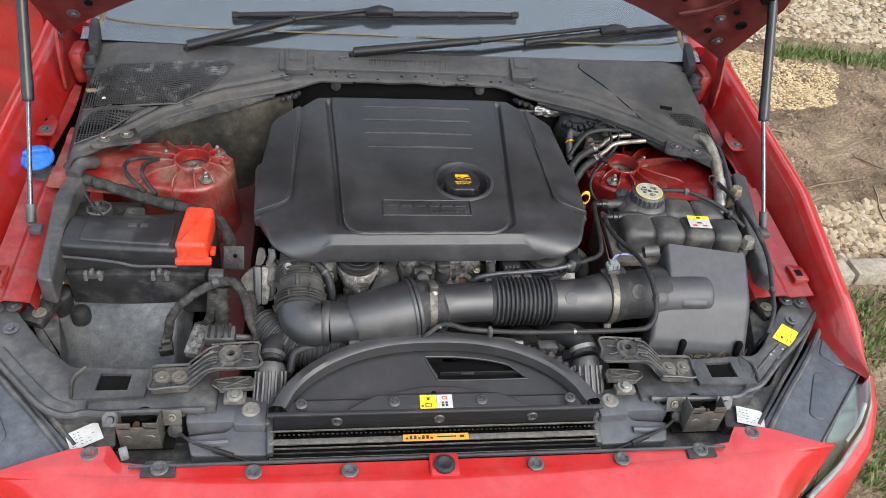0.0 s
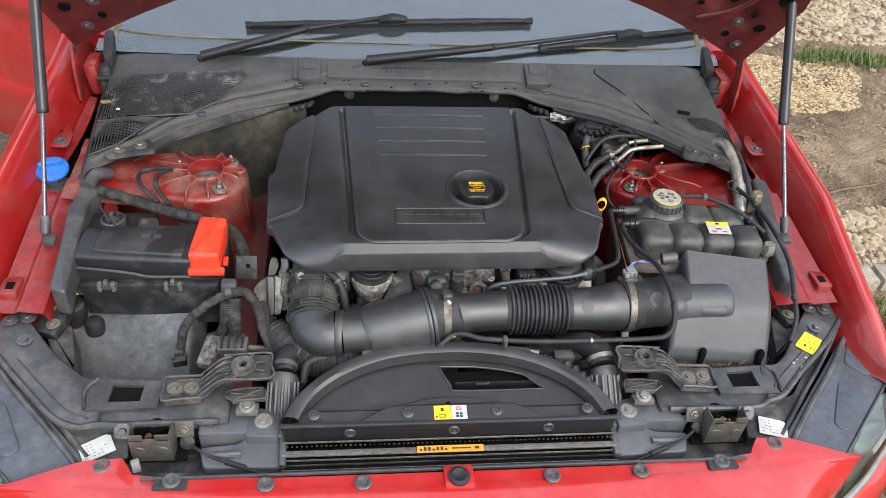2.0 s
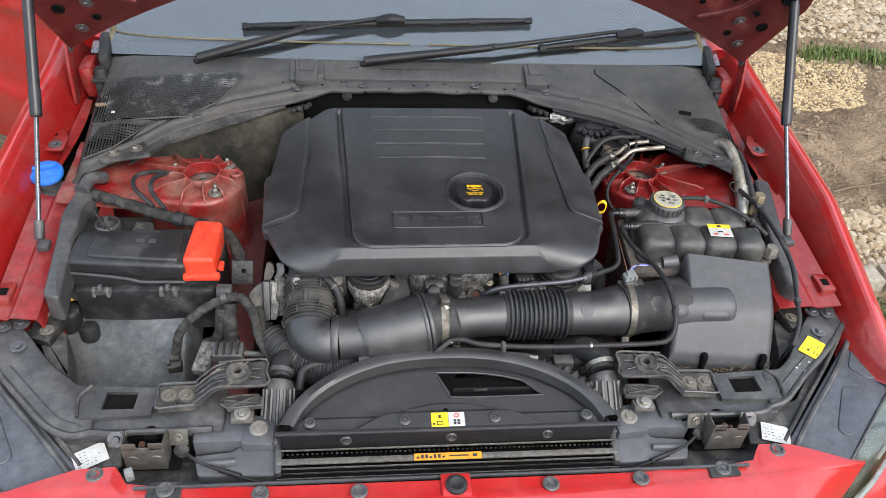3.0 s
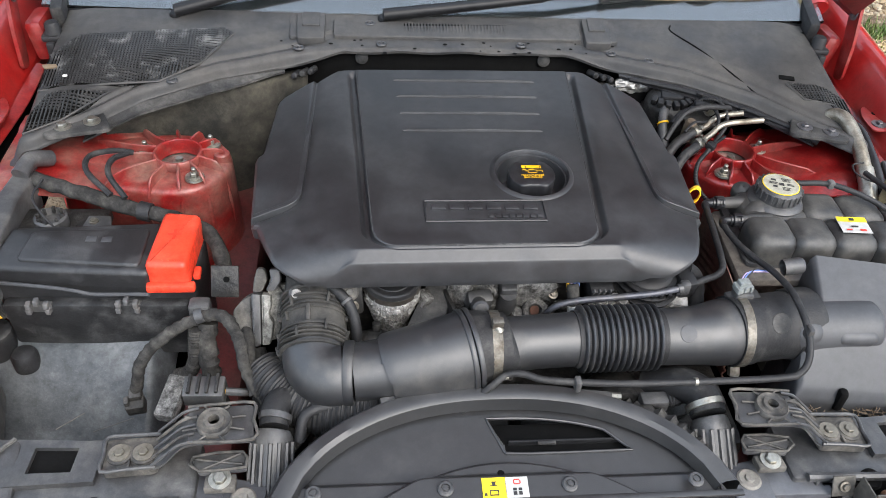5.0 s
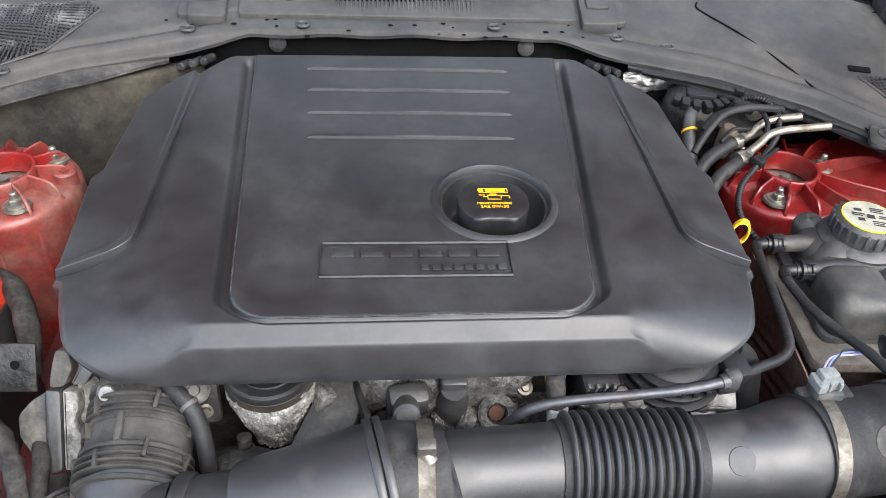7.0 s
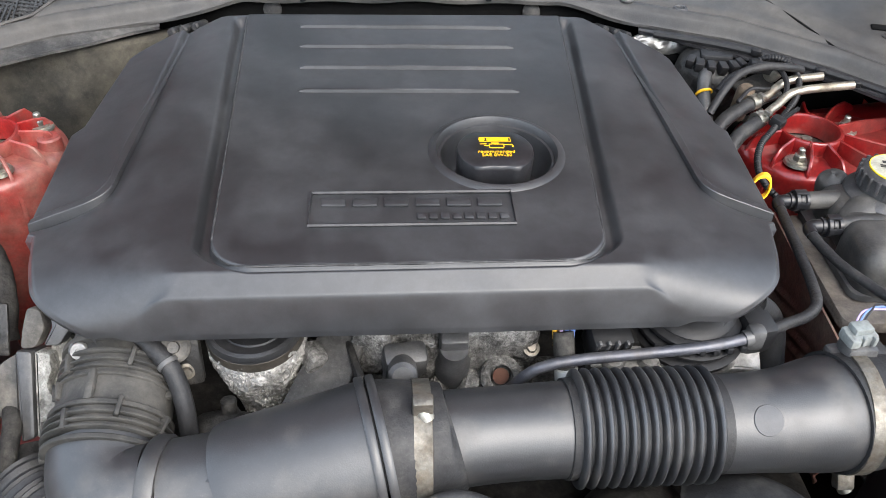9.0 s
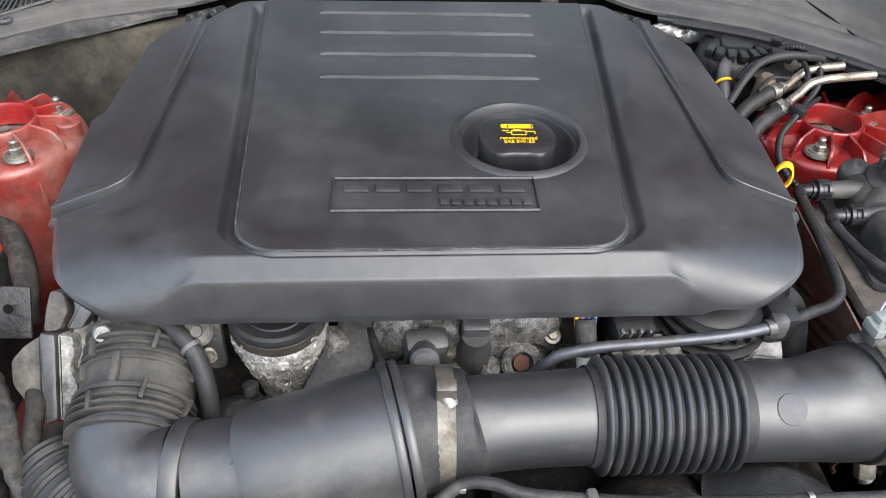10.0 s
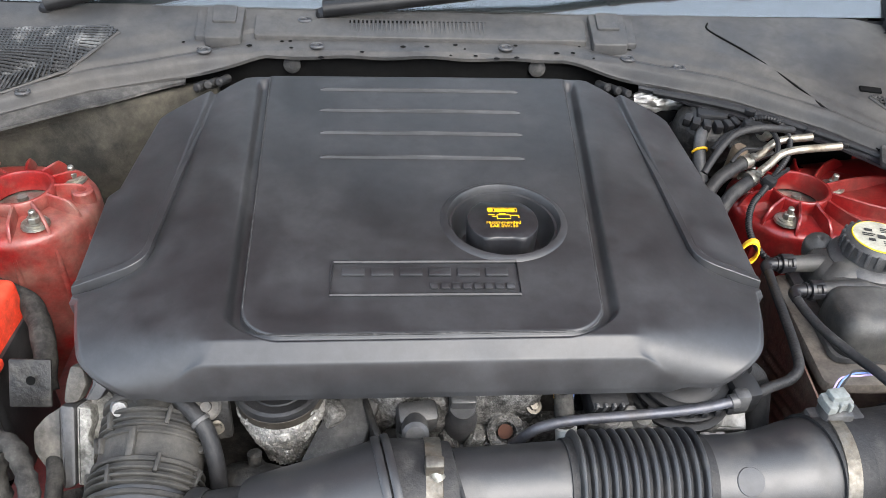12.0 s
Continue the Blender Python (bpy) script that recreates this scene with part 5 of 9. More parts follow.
for s in (-1, 1):
    o = 1 if s > 0 else -1
    inner = ((0.702, 1.015), (0.686, 0.992), (0.624, 0.917), (0.572, 0.874), (0.545, 0.872)) if s < 0 else ((0.718, 1.030), (0.667, 0.977), (0.605, 0.897), (0.578, 0.874), (0.545, 0.873))
    outer = ((0.535, 0.790), (0.566, 0.786), (0.604, 0.804), (0.650, 0.850), (0.696, 0.899), (0.735, 0.945), (0.745, 0.985)) if s < 0 else ((0.535, 0.800), (0.566, 0.812), (0.615, 0.856), (0.660, 0.893), (0.700, 0.928), (0.745, 0.975), (0.752, 1.005))
    part("arm", slab(rounded([(s * x, y) for x, y in inner + outer][::-o], 0.010), 0.685, 0.740, 0.004, lambda x, y: 0.09 * (y - 0.86)), PLASTIC, carrier)
    part("arm_lip", tube([(s * x, y, 0.739 + 0.09 * (y - 0.86)) for x, y in outer[::-1][1:] + ((0.50, 0.788), (0.36, 0.790))], 0.0055, 6, 8), PLASTIC, carrier)
    part("arm_step", tube([(s * (x - 0.012), y + 0.014, 0.741 + 0.09 * (y - 0.85)) for x, y in outer[::-1][2:-1]], 0.002, 6, 6), AIRBOX, carrier)
    part("crossbar", slab(rounded([(s * x, y) for x, y in ((0.345, 0.790), (0.548, 0.790), (0.548, 0.872), (0.43, 0.880), (0.345, 0.870))][::o], 0.006), 0.665, 0.730, 0.004), PLASTIC, carrier)
    part("lower_panel", slab(rounded([(s * x, y) for x, y in ((0.49, 0.752), (0.552, 0.748), (0.735, 0.952), (0.715, 0.965), (0.60, 0.83), (0.50, 0.80))][::o], 0.006), 0.66, 0.702, 0.003, lambda x, y: 0.15 * (y - 0.76)), DUSTY, carrier)
    for k in range(3):
        part("crossbar_rib", box(s * (0.372 + 0.022 * k), 0.788, 0.700, 0.004, 0.008, 0.06, 0.0015), PLASTIC, carrier)
    part("stiffener", tube([(s * 0.552, 0.872, 0.742), (s * 0.566, 0.850, 0.742), (s * 0.562, 0.815, 0.738)], 0.0028, 6, 6), DUSTY, carrier)
    part("hole_plate", frame_block([(s * x, y) for x, y in ((0.455, 0.815), (0.56, 0.812), (0.553, 0.874), (0.452, 0.868))], [(s * x, y) for x, y in ((0.482, 0.828), (0.53, 0.828), (0.528, 0.862), (0.48, 0.86))], 0.722, 0.738), PLASTIC, carrier)
    # shallow floor in near-black paints the depth of the square hole
    part("hole_floor", box(s * 0.505, 0.845, 0.7313, 0.054, 0.040, 0.001, 0), SHADE_BLACK, carrier)
    part("upper_gusset", slab(rounded([(s * x, y) for x, y in ((0.262, 0.770), (0.324, 0.775), (0.389, 0.772), (0.392, 0.842), (0.352, 0.842), (0.311, 0.826), (0.266, 0.818))][::o], 0.005), 0.66, 0.720, 0.003, lambda x, y: 0.05 * (abs(x) - 0.3)), GUSSET, carrier)
    part("clip_block", slab(rounded([(s * x, y) for x, y in ((0.270, 0.765), (0.318, 0.768), (0.316, 0.812), (0.268, 0.812))][::o], 0.004), 0.70, 0.7225, 0.002), GUSSET, carrier)
    part("lower_gusset", slab(rounded([(s * x, y) for x, y in ((0.264, 0.727), (0.379, 0.730), (0.388, 0.763), (0.330, 0.768), (0.313, 0.786), (0.261, 0.786))][::o], 0.006), 0.65, 0.702, 0.003, lambda x, y: 0.18 * (y - 0.75)), GUSSET, carrier)
    part("gusset_bulge", tube([(s * 0.372, 0.752, 0.700), (s * 0.350, 0.748, 0.704), (s * 0.325, 0.750, 0.703)], 0.006, 6, 8), GUSSET, carrier)
    part("side_fin", slab(rounded([(s * x, y) for x, y in ((0.256, 0.725), (0.266, 0.724), (0.268, 0.800), (0.258, 0.800))][::o], 0.003), 0.66, 0.712, 0.002, lambda x, y: 0.16 * (y - 0.75)), PLASTIC, carrier)
    screw(PALE_CLIP, carrier, (s * 0.293, 0.796, 0.722))
    for x, y, z in ((0.688, 0.995, 0.755), (0.715, 0.99, 0.754)):
        screw(BOLT_DARK, carrier, (s * x, y, z))
    screw(BOLT_DARK, carrier, (s * 0.682, 0.950, 0.749))
    # latch
    lt = thing("bonnet_latch", "grey steel bonnet latch bolted to the front carrier", "latch", "bonnet latches")
    lx = -0.451 if s < 0 else 0.439
    bm = box(lx, 0.744, 0.728, 0.060, 0.0025, 0.052, 0.001)
    for q in (-1, 1):
        add(bm, box(lx + q * 0.029, 0.757, 0.732, 0.0025, 0.028, 0.056, 0.001, (0, 0, -q * 4)))
    part("plate", bm, LATCH, lt)
    for q in (-1, 1):
        part("plate_ear", box(lx + q * 0.0185, 0.744, 0.757, 0.020, 0.0025, 0.014, 0.001), LATCH, lt)
        part("plate_boss", lathe([(0.0085, 0), (0.0075, 0.0012), (0, 0.0014)], 20, aim((lx + q * 0.017, 0.7427, 0.728), (0, -1, 0))), LATCH, lt)
    part("claw", add(lathe([(0.005, -0.003), (0.005, 0.003), (0, 0.003)], 20, pose(lx - 0.004, 0.756, 0.744, 70)), box(lx + 0.004, 0.755, 0.736, 0.006, 0.007, 0.020, 0.002, (0, 20, 0))), mat("copper_grease", (0.2, 0.11, 0.065), 0.4, 0.6, dust=0.5, dust_scale=60), lt, "greasy brown latch claw")
    part("buffer", lathe([(0.013, -0.02), (0.013, 0.006), (0.010, 0.009), (0.006, 0.006), (0, 0.006)], 24, pose(lx, 0.788, 0.724, 20)), SHADE_BLACK, lt, "black rubber buffer")
    for q in (-1, 1):
        ex = lx + q * 0.044
        ear = part("mount_ear", box(ex, 0.774, 0.737, 0.028, 0.003, 0.026, 0.003, (-28, 0, 0)), LATCH, lt)
        screw(BOLT_M if q * s < 0 else BOLT_DARK, ear, (ex, 0.772, 0.739), (0, -0.85, 0.5))
    # plates behind and under the latch, near-black in place of shade
    part("latch_back", box(lx, 0.785, 0.700, 0.12, 0.004, 0.05, 0.002), SHADE_BLACK, lt)
    part("under_plate", box(lx, 0.765, 0.694, 0.09, 0.035, 0.006, 0.002), SHADE_BLACK, lt)
    c = thing("release_cable", "thin black bonnet release cable on the front carrier", "cable", "release cables")
    part("cable", tube([(s * 0.402, 0.764, 0.716), (s * 0.375, 0.745, 0.712), (s * 0.33, 0.728, 0.706), (s * 0.28, 0.712, 0.700)], 0.0024, 8, 8), RUBBER, c)
    part("cable_eye", lathe([(0.011, -0.004), (0.011, 0.004), (0.006, 0.006), (0, 0.006)], 16, pose(s * 0.404, 0.766, 0.716, 50)), GREASY, c)
    part("cable_sleeve", tube([(s * 0.345, 0.7335, 0.708), (s * 0.315, 0.7235, 0.7045)], 0.0045, 2, 8), RUBBER, c)
    # radiator mount
    mt = thing("radiator_mount", "ribbed black plastic radiator mount with round bush", "radiator mount", "radiator mounts")
    part("bush_plate", slab(rounded([(s * x, y) for x, y in ((0.280, 0.832), (0.350, 0.830), (0.356, 0.878), (0.284, 0.882))][::o], 0.006), 0.776, 0.780, 0.001), PLASTIC, mt)
    part("rim", tube([(s * x, y, 0.783) for x, y in ((0.350, 0.830), (0.280, 0.832), (0.282, 0.858), (0.284, 0.882), (0.322, 0.881), (0.356, 0.878))], 0.0020, 3, 8), CAKED, mt)
    part("bush", lathe([(0.019, -0.012), (0.0195, 0.002), (0.018, 0.004), (0.0165, 0.003), (0.012, 0.003), (0.011, 0.006), (0.0065, 0.006), (0.006, -0.004), (0, -0.004)], 36, pose(s * 0.3245, 0.855, 0.784)), CAKED, mt, "round grey rubber bush")
    for ang in (22, 68, 112, 158, 202, 248, 292, 338):
        a = radians(ang)
        part("spoke", tube([(s * 0.3245 + 0.018 * math.cos(a), 0.855 + 0.018 * math.sin(a), 0.784), (s * 0.3245 + 0.036 * math.cos(a), 0.855 + 0.025 * math.sin(a), 0.783)], 0.0014, 2, 6), CAKED, mt)
    part("neck", sheet(lambda u, v, s=s: (s * (0.346 + 0.046 * u), 0.830 + 0.046 * v - 0.006 * u, 0.778 - 0.032 * smoothstep(0.1, 0.95, u)), 16, 6, 0.003), PLASTIC, mt)
    for k in range(5):
        y = 0.8305 + 0.0112 * k
        part("rib", tube([(s * 0.344, y, 0.784), (s * 0.360, y - 0.002, 0.780), (s * 0.376, y - 0.004, 0.766), (s * 0.392, y - 0.006, 0.751)], 0.0018, 5, 8), CAKED if k % 2 else PLASTIC, mt)
    part("bolt_plate", slab(rounded([(s * x, y) for x, y in ((0.388, 0.824), (0.446, 0.820), (0.448, 0.864), (0.390, 0.868))][::o], 0.006), 0.735, 0.745, 0.001), CAKED, mt)
    part("rim", tube([(s * x, y, 0.749) for x, y in ((0.390, 0.868), (0.420, 0.867), (0.448, 0.864), (0.447, 0.842), (0.446, 0.820), (0.418, 0.822), (0.388, 0.824))], 0.0024, 3, 8), PLASTIC, mt)
    for x in (0.405, 0.431):
        part("boss", lathe([(0.0145, 0), (0.0145, 0.002), (0.012, 0.003), (0, 0.003)], 20, pose(s * x, 0.844, 0.7448)), CAKED, mt)
        screw(PAN_BOLT, mt, (s * x, 0.844, 0.7476))
    part("plate_web", box(s * 0.418, 0.829, 0.747, 0.003, 0.010, 0.005, 0.001), CAKED, mt)
    lower = part("lower_plate", slab(rounded([(s * x, y) for x, y in ((0.288, 0.818), (0.340, 0.814), (0.352, 0.836), (0.294, 0.842))][::o], 0.004), 0.742, 0.747, 0.001), PLASTIC, mt)
    part("lower_ridge", tube([(s * x, y, 0.749) for x, y in ((0.290, 0.820), (0.340, 0.816), (0.350, 0.835), (0.295, 0.840), (0.290, 0.820))], 0.0018, 2, 8), CAKED, lower)
    for a_, b_ in (((0.294, 0.824), (0.346, 0.832)), ((0.338, 0.818), (0.298, 0.838))):
        part("lower_web", tube([(s * a_[0], a_[1], 0.7485), (s * b_[0], b_[1], 0.7485)], 0.0016, 1, 6), CAKED, lower)
    part("foot", box(s * 0.317, 0.806, 0.7385, 0.034, 0.020, 0.010, 0.002, (-8, 0, 0)), CAKED, lower)
    screw(BOLT_BIG, lower, (s * 0.317, 0.808, 0.7445), (0, -0.15, 1))
# sheet-metal slivers and the wing-to-carrier brackets
for s in (-1, 1):
    br = solo("wing_bracket", box(s * 0.655, 1.005, 0.735, 0.045, 0.06, 0.02, 0.004, (10, 0, s * 20)), GREASY, "grimy steel bracket between wing and carrier", "bracket", "wing brackets")
    screw(PAN_BOLT, br, (s * 0.650, 0.99, 0.744))
    screw(PAN_BOLT, br, (s * 0.662, 1.025, 0.750))
    part("spout", slab(rounded([(s * 0.598, 0.905), (s * 0.640, 0.935), (s * 0.672, 0.998), (s * 0.628, 1.008)][::(1 if s > 0 else -1)], 0.01), 0.66, 0.725, 0.004), DUSTY, carrier)
lab = part("warning_label", slab(rounded([(0.652, 0.888), (0.682, 0.920), (0.658, 0.941), (0.626, 0.910)], 0.002), 0.742, 0.7428, 0, lambda x, y: 0.09 * (y - 0.86)), LABEL_Y, carrier, "yellow warning label")
bars("print", lab, (0.654, 0.915, 0.7465), (0.7, 0.72, 0), (-0.72, 0.7, 0), [(-0.016, 0.012, 0.009, 0.0012), (0.002, 0.011, 0.010, 0.0012), (-0.013, 0.001, 0.005, 0.004), (-0.002, 0.0, 0.005, 0.0012), (0.005, 0.001, 0.006, 0.003), (-0.015, -0.008, 0.008, 0.0012), (0.002, -0.009, 0.010, 0.0012), (-0.014, -0.014, 0.006, 0.0012)], INK, 0.0012)
bars("print", carrier, (0.622, 0.884, 0.7425), (0.7, 0.72, 0), (-0.72, 0.7, 0), [(-0.02, 0.0, 0.004, 0.004), (-0.008, 0.0, 0.004, 0.003), (0.004, 0.0, 0.006, 0.0015), (-0.020, -0.012, 0.008, 0.001), (0.008, -0.012, 0.004, 0.004), (0.020, 0.001, 0.007, 0.001)], LABEL_W, 0.0014)
for a, b in (((-0.53, 0.915), (-0.50, 0.935)), ((-0.485, 0.91), (-0.44, 0.925))):
    part("straw", tube([(a[0], a[1], 0.70), (b[0], b[1], 0.705)], 0.0006, 2, 5), CAKED, carrier)

for s in (-1, 1):
    part("lower_guide", slab(rounded([(s * 0.265, 0.712), (s * 0.52, 0.722), (s * 0.535, 0.772), (s * 0.27, 0.77)][::s], 0.006), 0.64, 0.678, 0.003), DUSTY, carrier)

# ---- radiator and its cover ----
rad = thing("radiator", "dusty grey radiator with horizontal fins", "radiator")
# solid block whose near-black colour gives the shade between the fins
part("core", box(0, 0.728, 0.597, 0.53, 0.07, 0.20, 0.004), SHADE_BLACK, rad)
for y, z, w, h, mm in ((0.7575, 0.716, 0.0015, 0.004, FIN), (0.742, 0.709, 0.010, 0.003, FIN), (0.7335, 0.704, 0.0012, 0.004, FIN), (0.7275, 0.700, 0.0010, 0.004, DUSTY), (0.7195, 0.698, 0.0014, 0.004, FIN), (0.7125, 0.697, 0.0010, 0.004, DUSTY), (0.7045, 0.698, 0.0016, 0.004, FIN)):
    part("header_bar", box(0.0, y, z, 0.525, w, h, 0.0004), mm, rad)
for i in range(105):
    x = -0.252 + 0.0048 * i
    part("fin", box(x, 0.719, 0.692, 0.0008, 0.024, 0.006, 0, (0, 0, 16 if i % 2 else -16)), FIN, rad)
for i in range(70):
    part("tooth", box(-0.255 + 0.0074 * i, 0.7525, 0.713, 0.0028, 0.0012, 0.002, 0), DUSTY, rad)
ol = part("orange_label", box(-0.005, 0.7405, 0.7130, 0.104, 0.011, 0.0008, 0, (12, 0, 0)), LABEL_O, rad, "orange paper label")
bars("print", ol, (-0.005, 0.7405, 0.7134), (1, 0, 0), (0, 0.98, 0.2), [(-0.048 + 0.0065 * i, -0.003, 0.004, 0.006 if i % 3 else 0.003) for i in range(7)] + [(0.002, -0.001, 0.03, 0.002), (0.038, -0.002, 0.007, 0.004)], INK, 0.0008)

fan = thing("radiator_cover", "arched black plastic cover over the radiator", "radiator cover")


def arch_y(x):
    return 0.760 + 0.132 * max(0.0, 1 - (abs(x) / 0.25) ** 2.3) ** 0.62


def cover_z(x, y):
    return 0.752 + 0.16 * (y - 0.76)


def fan_fn(u, v):
    x = (2 * u - 1) * 0.243
    y0, y1 = 0.762, arch_y(x) - 0.002
    y = y0 + (max(y1, y0 + 0.001) - y0) * v
    dip = 0.010 * smoothstep(0.790, 0.800, y) + 0.010 * smoothstep(-0.004, 0.004, y - (0.815 - 0.55 * x * x / 0.25))
    return (x, y, cover_z(x, y) - dip)


bm = sheet(fan_fn, 320, 150, 0.003)


def in_window(c):
    lo = 0.828 + 0.05 * max(0.0, 0.03 - c.x) + 0.012 * max(0, c.x - 0.08)
    return 0.004 + 0.55 * max(0.0, c.y - 0.84) * -1 < c.x < 0.155 - 1.1 * (c.y - 0.83) and lo < c.y < arch_y(c.x) - 0.018


bmesh.ops.delete(bm, geom=[f for f in bm.faces if in_window(f.calc_center_median())], context="FACES")
part("plate", bm, SMOOTH, fan, "", 30)
# folded rim of the window in the plate
low = [(0.004 + 0.151 * i / 16, 0.828 + 0.05 * max(0.0, 0.026 - 0.151 * i / 16) + 0.012 * max(0.0, 0.151 * i / 16 - 0.076)) for i in range(17)]
top_r = max(y for y in (0.83 + 0.001 * i for i in range(60)) if y < arch_y(0.155 - 1.1 * (y - 0.83)) - 0.018)
top_l = max(y for y in (0.83 + 0.001 * i for i in range(70)) if y < arch_y(0.004 - 0.55 * max(0.0, y - 0.84)) - 0.018)
xr, xl = 0.155 - 1.1 * (top_r - 0.83), 0.004 - 0.55 * max(0.0, top_l - 0.84)
loop = low + [(0.155 + (xr - 0.155) * i / 6, 0.8295 + (top_r - 0.8295) * i / 6) for i in range(1, 7)]
loop += [(xr + (xl - xr) * i / 14, arch_y(xr + (xl - xr) * i / 14) - 0.018) for i in range(1, 15)]
loop += [(xl + (0.004 - xl) * i / 6, top_l + (low[0][1] - top_l) * i / 6) for i in range(1, 7)]
part("window_rim", tube([(x, y, cover_z(x, y) - 0.0195) for x, y in loop], 0.0020, 1, 8), SMOOTH, fan)
xs = [-0.248 + 0.496 * i / 40 for i in range(41)]
bm = bmesh.new()
rows = []
for x in xs:
    y = arch_y(x)
    nx, ny = x / 0.25, max(0.15, 1 - (x / 0.25) ** 2)
    n = math.hypot(nx, ny)
    nx, ny = nx / n, ny / n
    row = []
    for o, dz in ((-0.012, -0.014), (-0.010, 0.004), (-0.004, 0.008), (0.010, 0.007), (0.016, 0.0), (0.017, -0.03)):
        row.append(bm.verts.new((x + nx * o, y + ny * o, cover_z(x, y) + dz)))
    rows.append(row)
for a, b in zip(rows, rows[1:]):
    for k in range(5):
        bm.faces.new((a[k], a[k + 1], b[k + 1], b[k]))
part("rim", bm, SMOOTH, fan, "smooth raised rim")
part("front_step", box(0, 0.7625, 0.733, 0.512, 0.006, 0.036, 0.002), TRIM, fan)
part("front_ledge", box(0, 0.762, 0.752, 0.53, 0.008, 0.004, 0.0015), SMOOTH, fan)
for x in (-0.214, -0.071, 0.068, 0.213):
    screw(CLIP_S, fan, (x, 0.778, cover_z(x, 0.778) + 0.001), (0, -0.16, 1))
for x in (-0.16, 0.0, 0.15):
    screw(CLIP_S, fan, (x, 0.7592, 0.736), (0, -1, 0.1))
part("hole", lathe([(0.004, 0), (0.003, 0.001), (0, 0.001)], 12, pose(-0.006, 0.800, cover_z(0, 0.8) - 0.0095)), SHADE_BLACK, fan)
# near-black floor paints the shade inside the duct window
part("duct_floor", box(0.08, 0.845, 0.735, 0.19, 0.06, 0.003, 0.001), SHADE_BLACK, fan)
part("duct_wall", box(0.08, 0.846, 0.738, 0.14, 0.003, 0.012, 0.001), TRIM, fan)
part("duct_lip", box(0.055, 0.842, 0.744, 0.022, 0.004, 0.004, 0.001), DUSTY, fan)
ly = part("label", box(-0.0175, 0.777, cover_z(0, 0.777) + 0.0008, 0.026, 0.024, 0.0008, 0, (9, 0, 0)), LABEL_Y, fan, "yellow warning label")
lw = part("label", box(0.0085, 0.777, cover_z(0, 0.777) + 0.0008, 0.025, 0.024, 0.0008, 0, (9, 0, 0)), LABEL_W, fan, "white warning label")
z = cover_z(0, 0.777) + 0.001
bars("print", ly, (-0.0175, 0.777, z), (1, 0, 0), (0, 0.987, 0.16), [(-0.003, 0.006, 0.006, 0.001), (-0.002, 0.003, 0.004, 0.003), (-0.004, 0.002, 0.008, 0.0008), (-0.005, -0.009, 0.010, 0.0012), (-0.005, -0.004, 0.010, 0.0012), (-0.005, -0.008, 0.001, 0.004), (0.004, -0.008, 0.001, 0.004), (-0.011, -0.009, 0.003, 0.003)], INK, 0.0008)
bars("print", lw, (0.0085, 0.777, z), (1, 0, 0), (0, 0.987, 0.16), [(-0.005, -0.009, 0.004, 0.004), (0.001, -0.009, 0.004, 0.004), (-0.005, -0.004, 0.004, 0.003), (0.001, -0.004, 0.004, 0.003)], INK, 0.0008)
bars("print", lw, (0.0085, 0.777, z), (1, 0, 0), (0, 0.987, 0.16), [(-0.003, 0.008, 0.006, 0.0012), (-0.003, 0.003, 0.006, 0.0012), (-0.004, 0.004, 0.0012, 0.004), (0.003, 0.004, 0.0012, 0.004)], INK_R, 0.0008)
for x, q in ((-0.115, 1), (0.115, -1)):
    part("lug", box(x, arch_y(x) + 0.012, cover_z(x, arch_y(x)) - 0.002, 0.05, 0.012, 0.010, 0.002, (0, 0, q * 8)), PLASTIC, fan)
bm = tube([(0.165, 0.885, 0.715), (0.20, 0.862, 0.722), (0.235, 0.825, 0.715)], 0.032, 8, 14, 0.003, 0.012)
solo("air_duct", bm, DUSTY, "dusty ribbed duct beside the radiator cover", "duct")


# ---- engine and its cover ----
HALF = [(1.06, 0.281), (1.085, 0.289), (1.098, 0.2935), (1.102, 0.300), (1.112, 0.3025), (1.18, 0.305), (1.243, 0.308), (1.252, 0.298), (1.30, 0.293), (1.372, 0.285), (1.380, 0.278), (1.40, 0.246), (1.425, 0.205), (1.433, 0.192)]


def half_width(y):
    """Half the cover's width, its front corners rounded."""
    if y > 1.06:
        return table(HALF, y)
    t = max(0.0, 1 - (y - 1.003) / 0.030)
    return 0.281 - 0.36 * (1.06 - y) - 0.0355 * (1 - math.sqrt(max(0.0, 1 - t * t)))


def inset_x(y):
    """Half width of the inset, and its centre line."""
    return 0.1405 + (y - 1.03) * 0.068, -0.005 * (1.43 - y) / 0.4


def inset_d(x, y):
    w, c = inset_x(y)
    r = 0.03
    qx, qy = abs(x - c) - (w - r), 1.026 + r - y
    return math.hypot(max(qx, 0), max(qy, 0)) + min(max(qx, qy), 0) - r


def ear_d(ax, y):
    """Distance inside the edge of a raised side panel, how near its tip, and the step's depth."""
    d1, d2 = ax - 0.226 - (1.40 - y) * 0.047, y - (1.124 - (ax - 0.238) * 0.17)
    h = max(0.0, 0.022 - abs(d1 - d2)) / 0.022
    ear = smoothstep(0.225, 0.29, ax) * smoothstep(1.17, 1.12, y)
    return min(d1, d2) - h * h * 0.0055, ear, 0.0062 + 0.0088 * ear


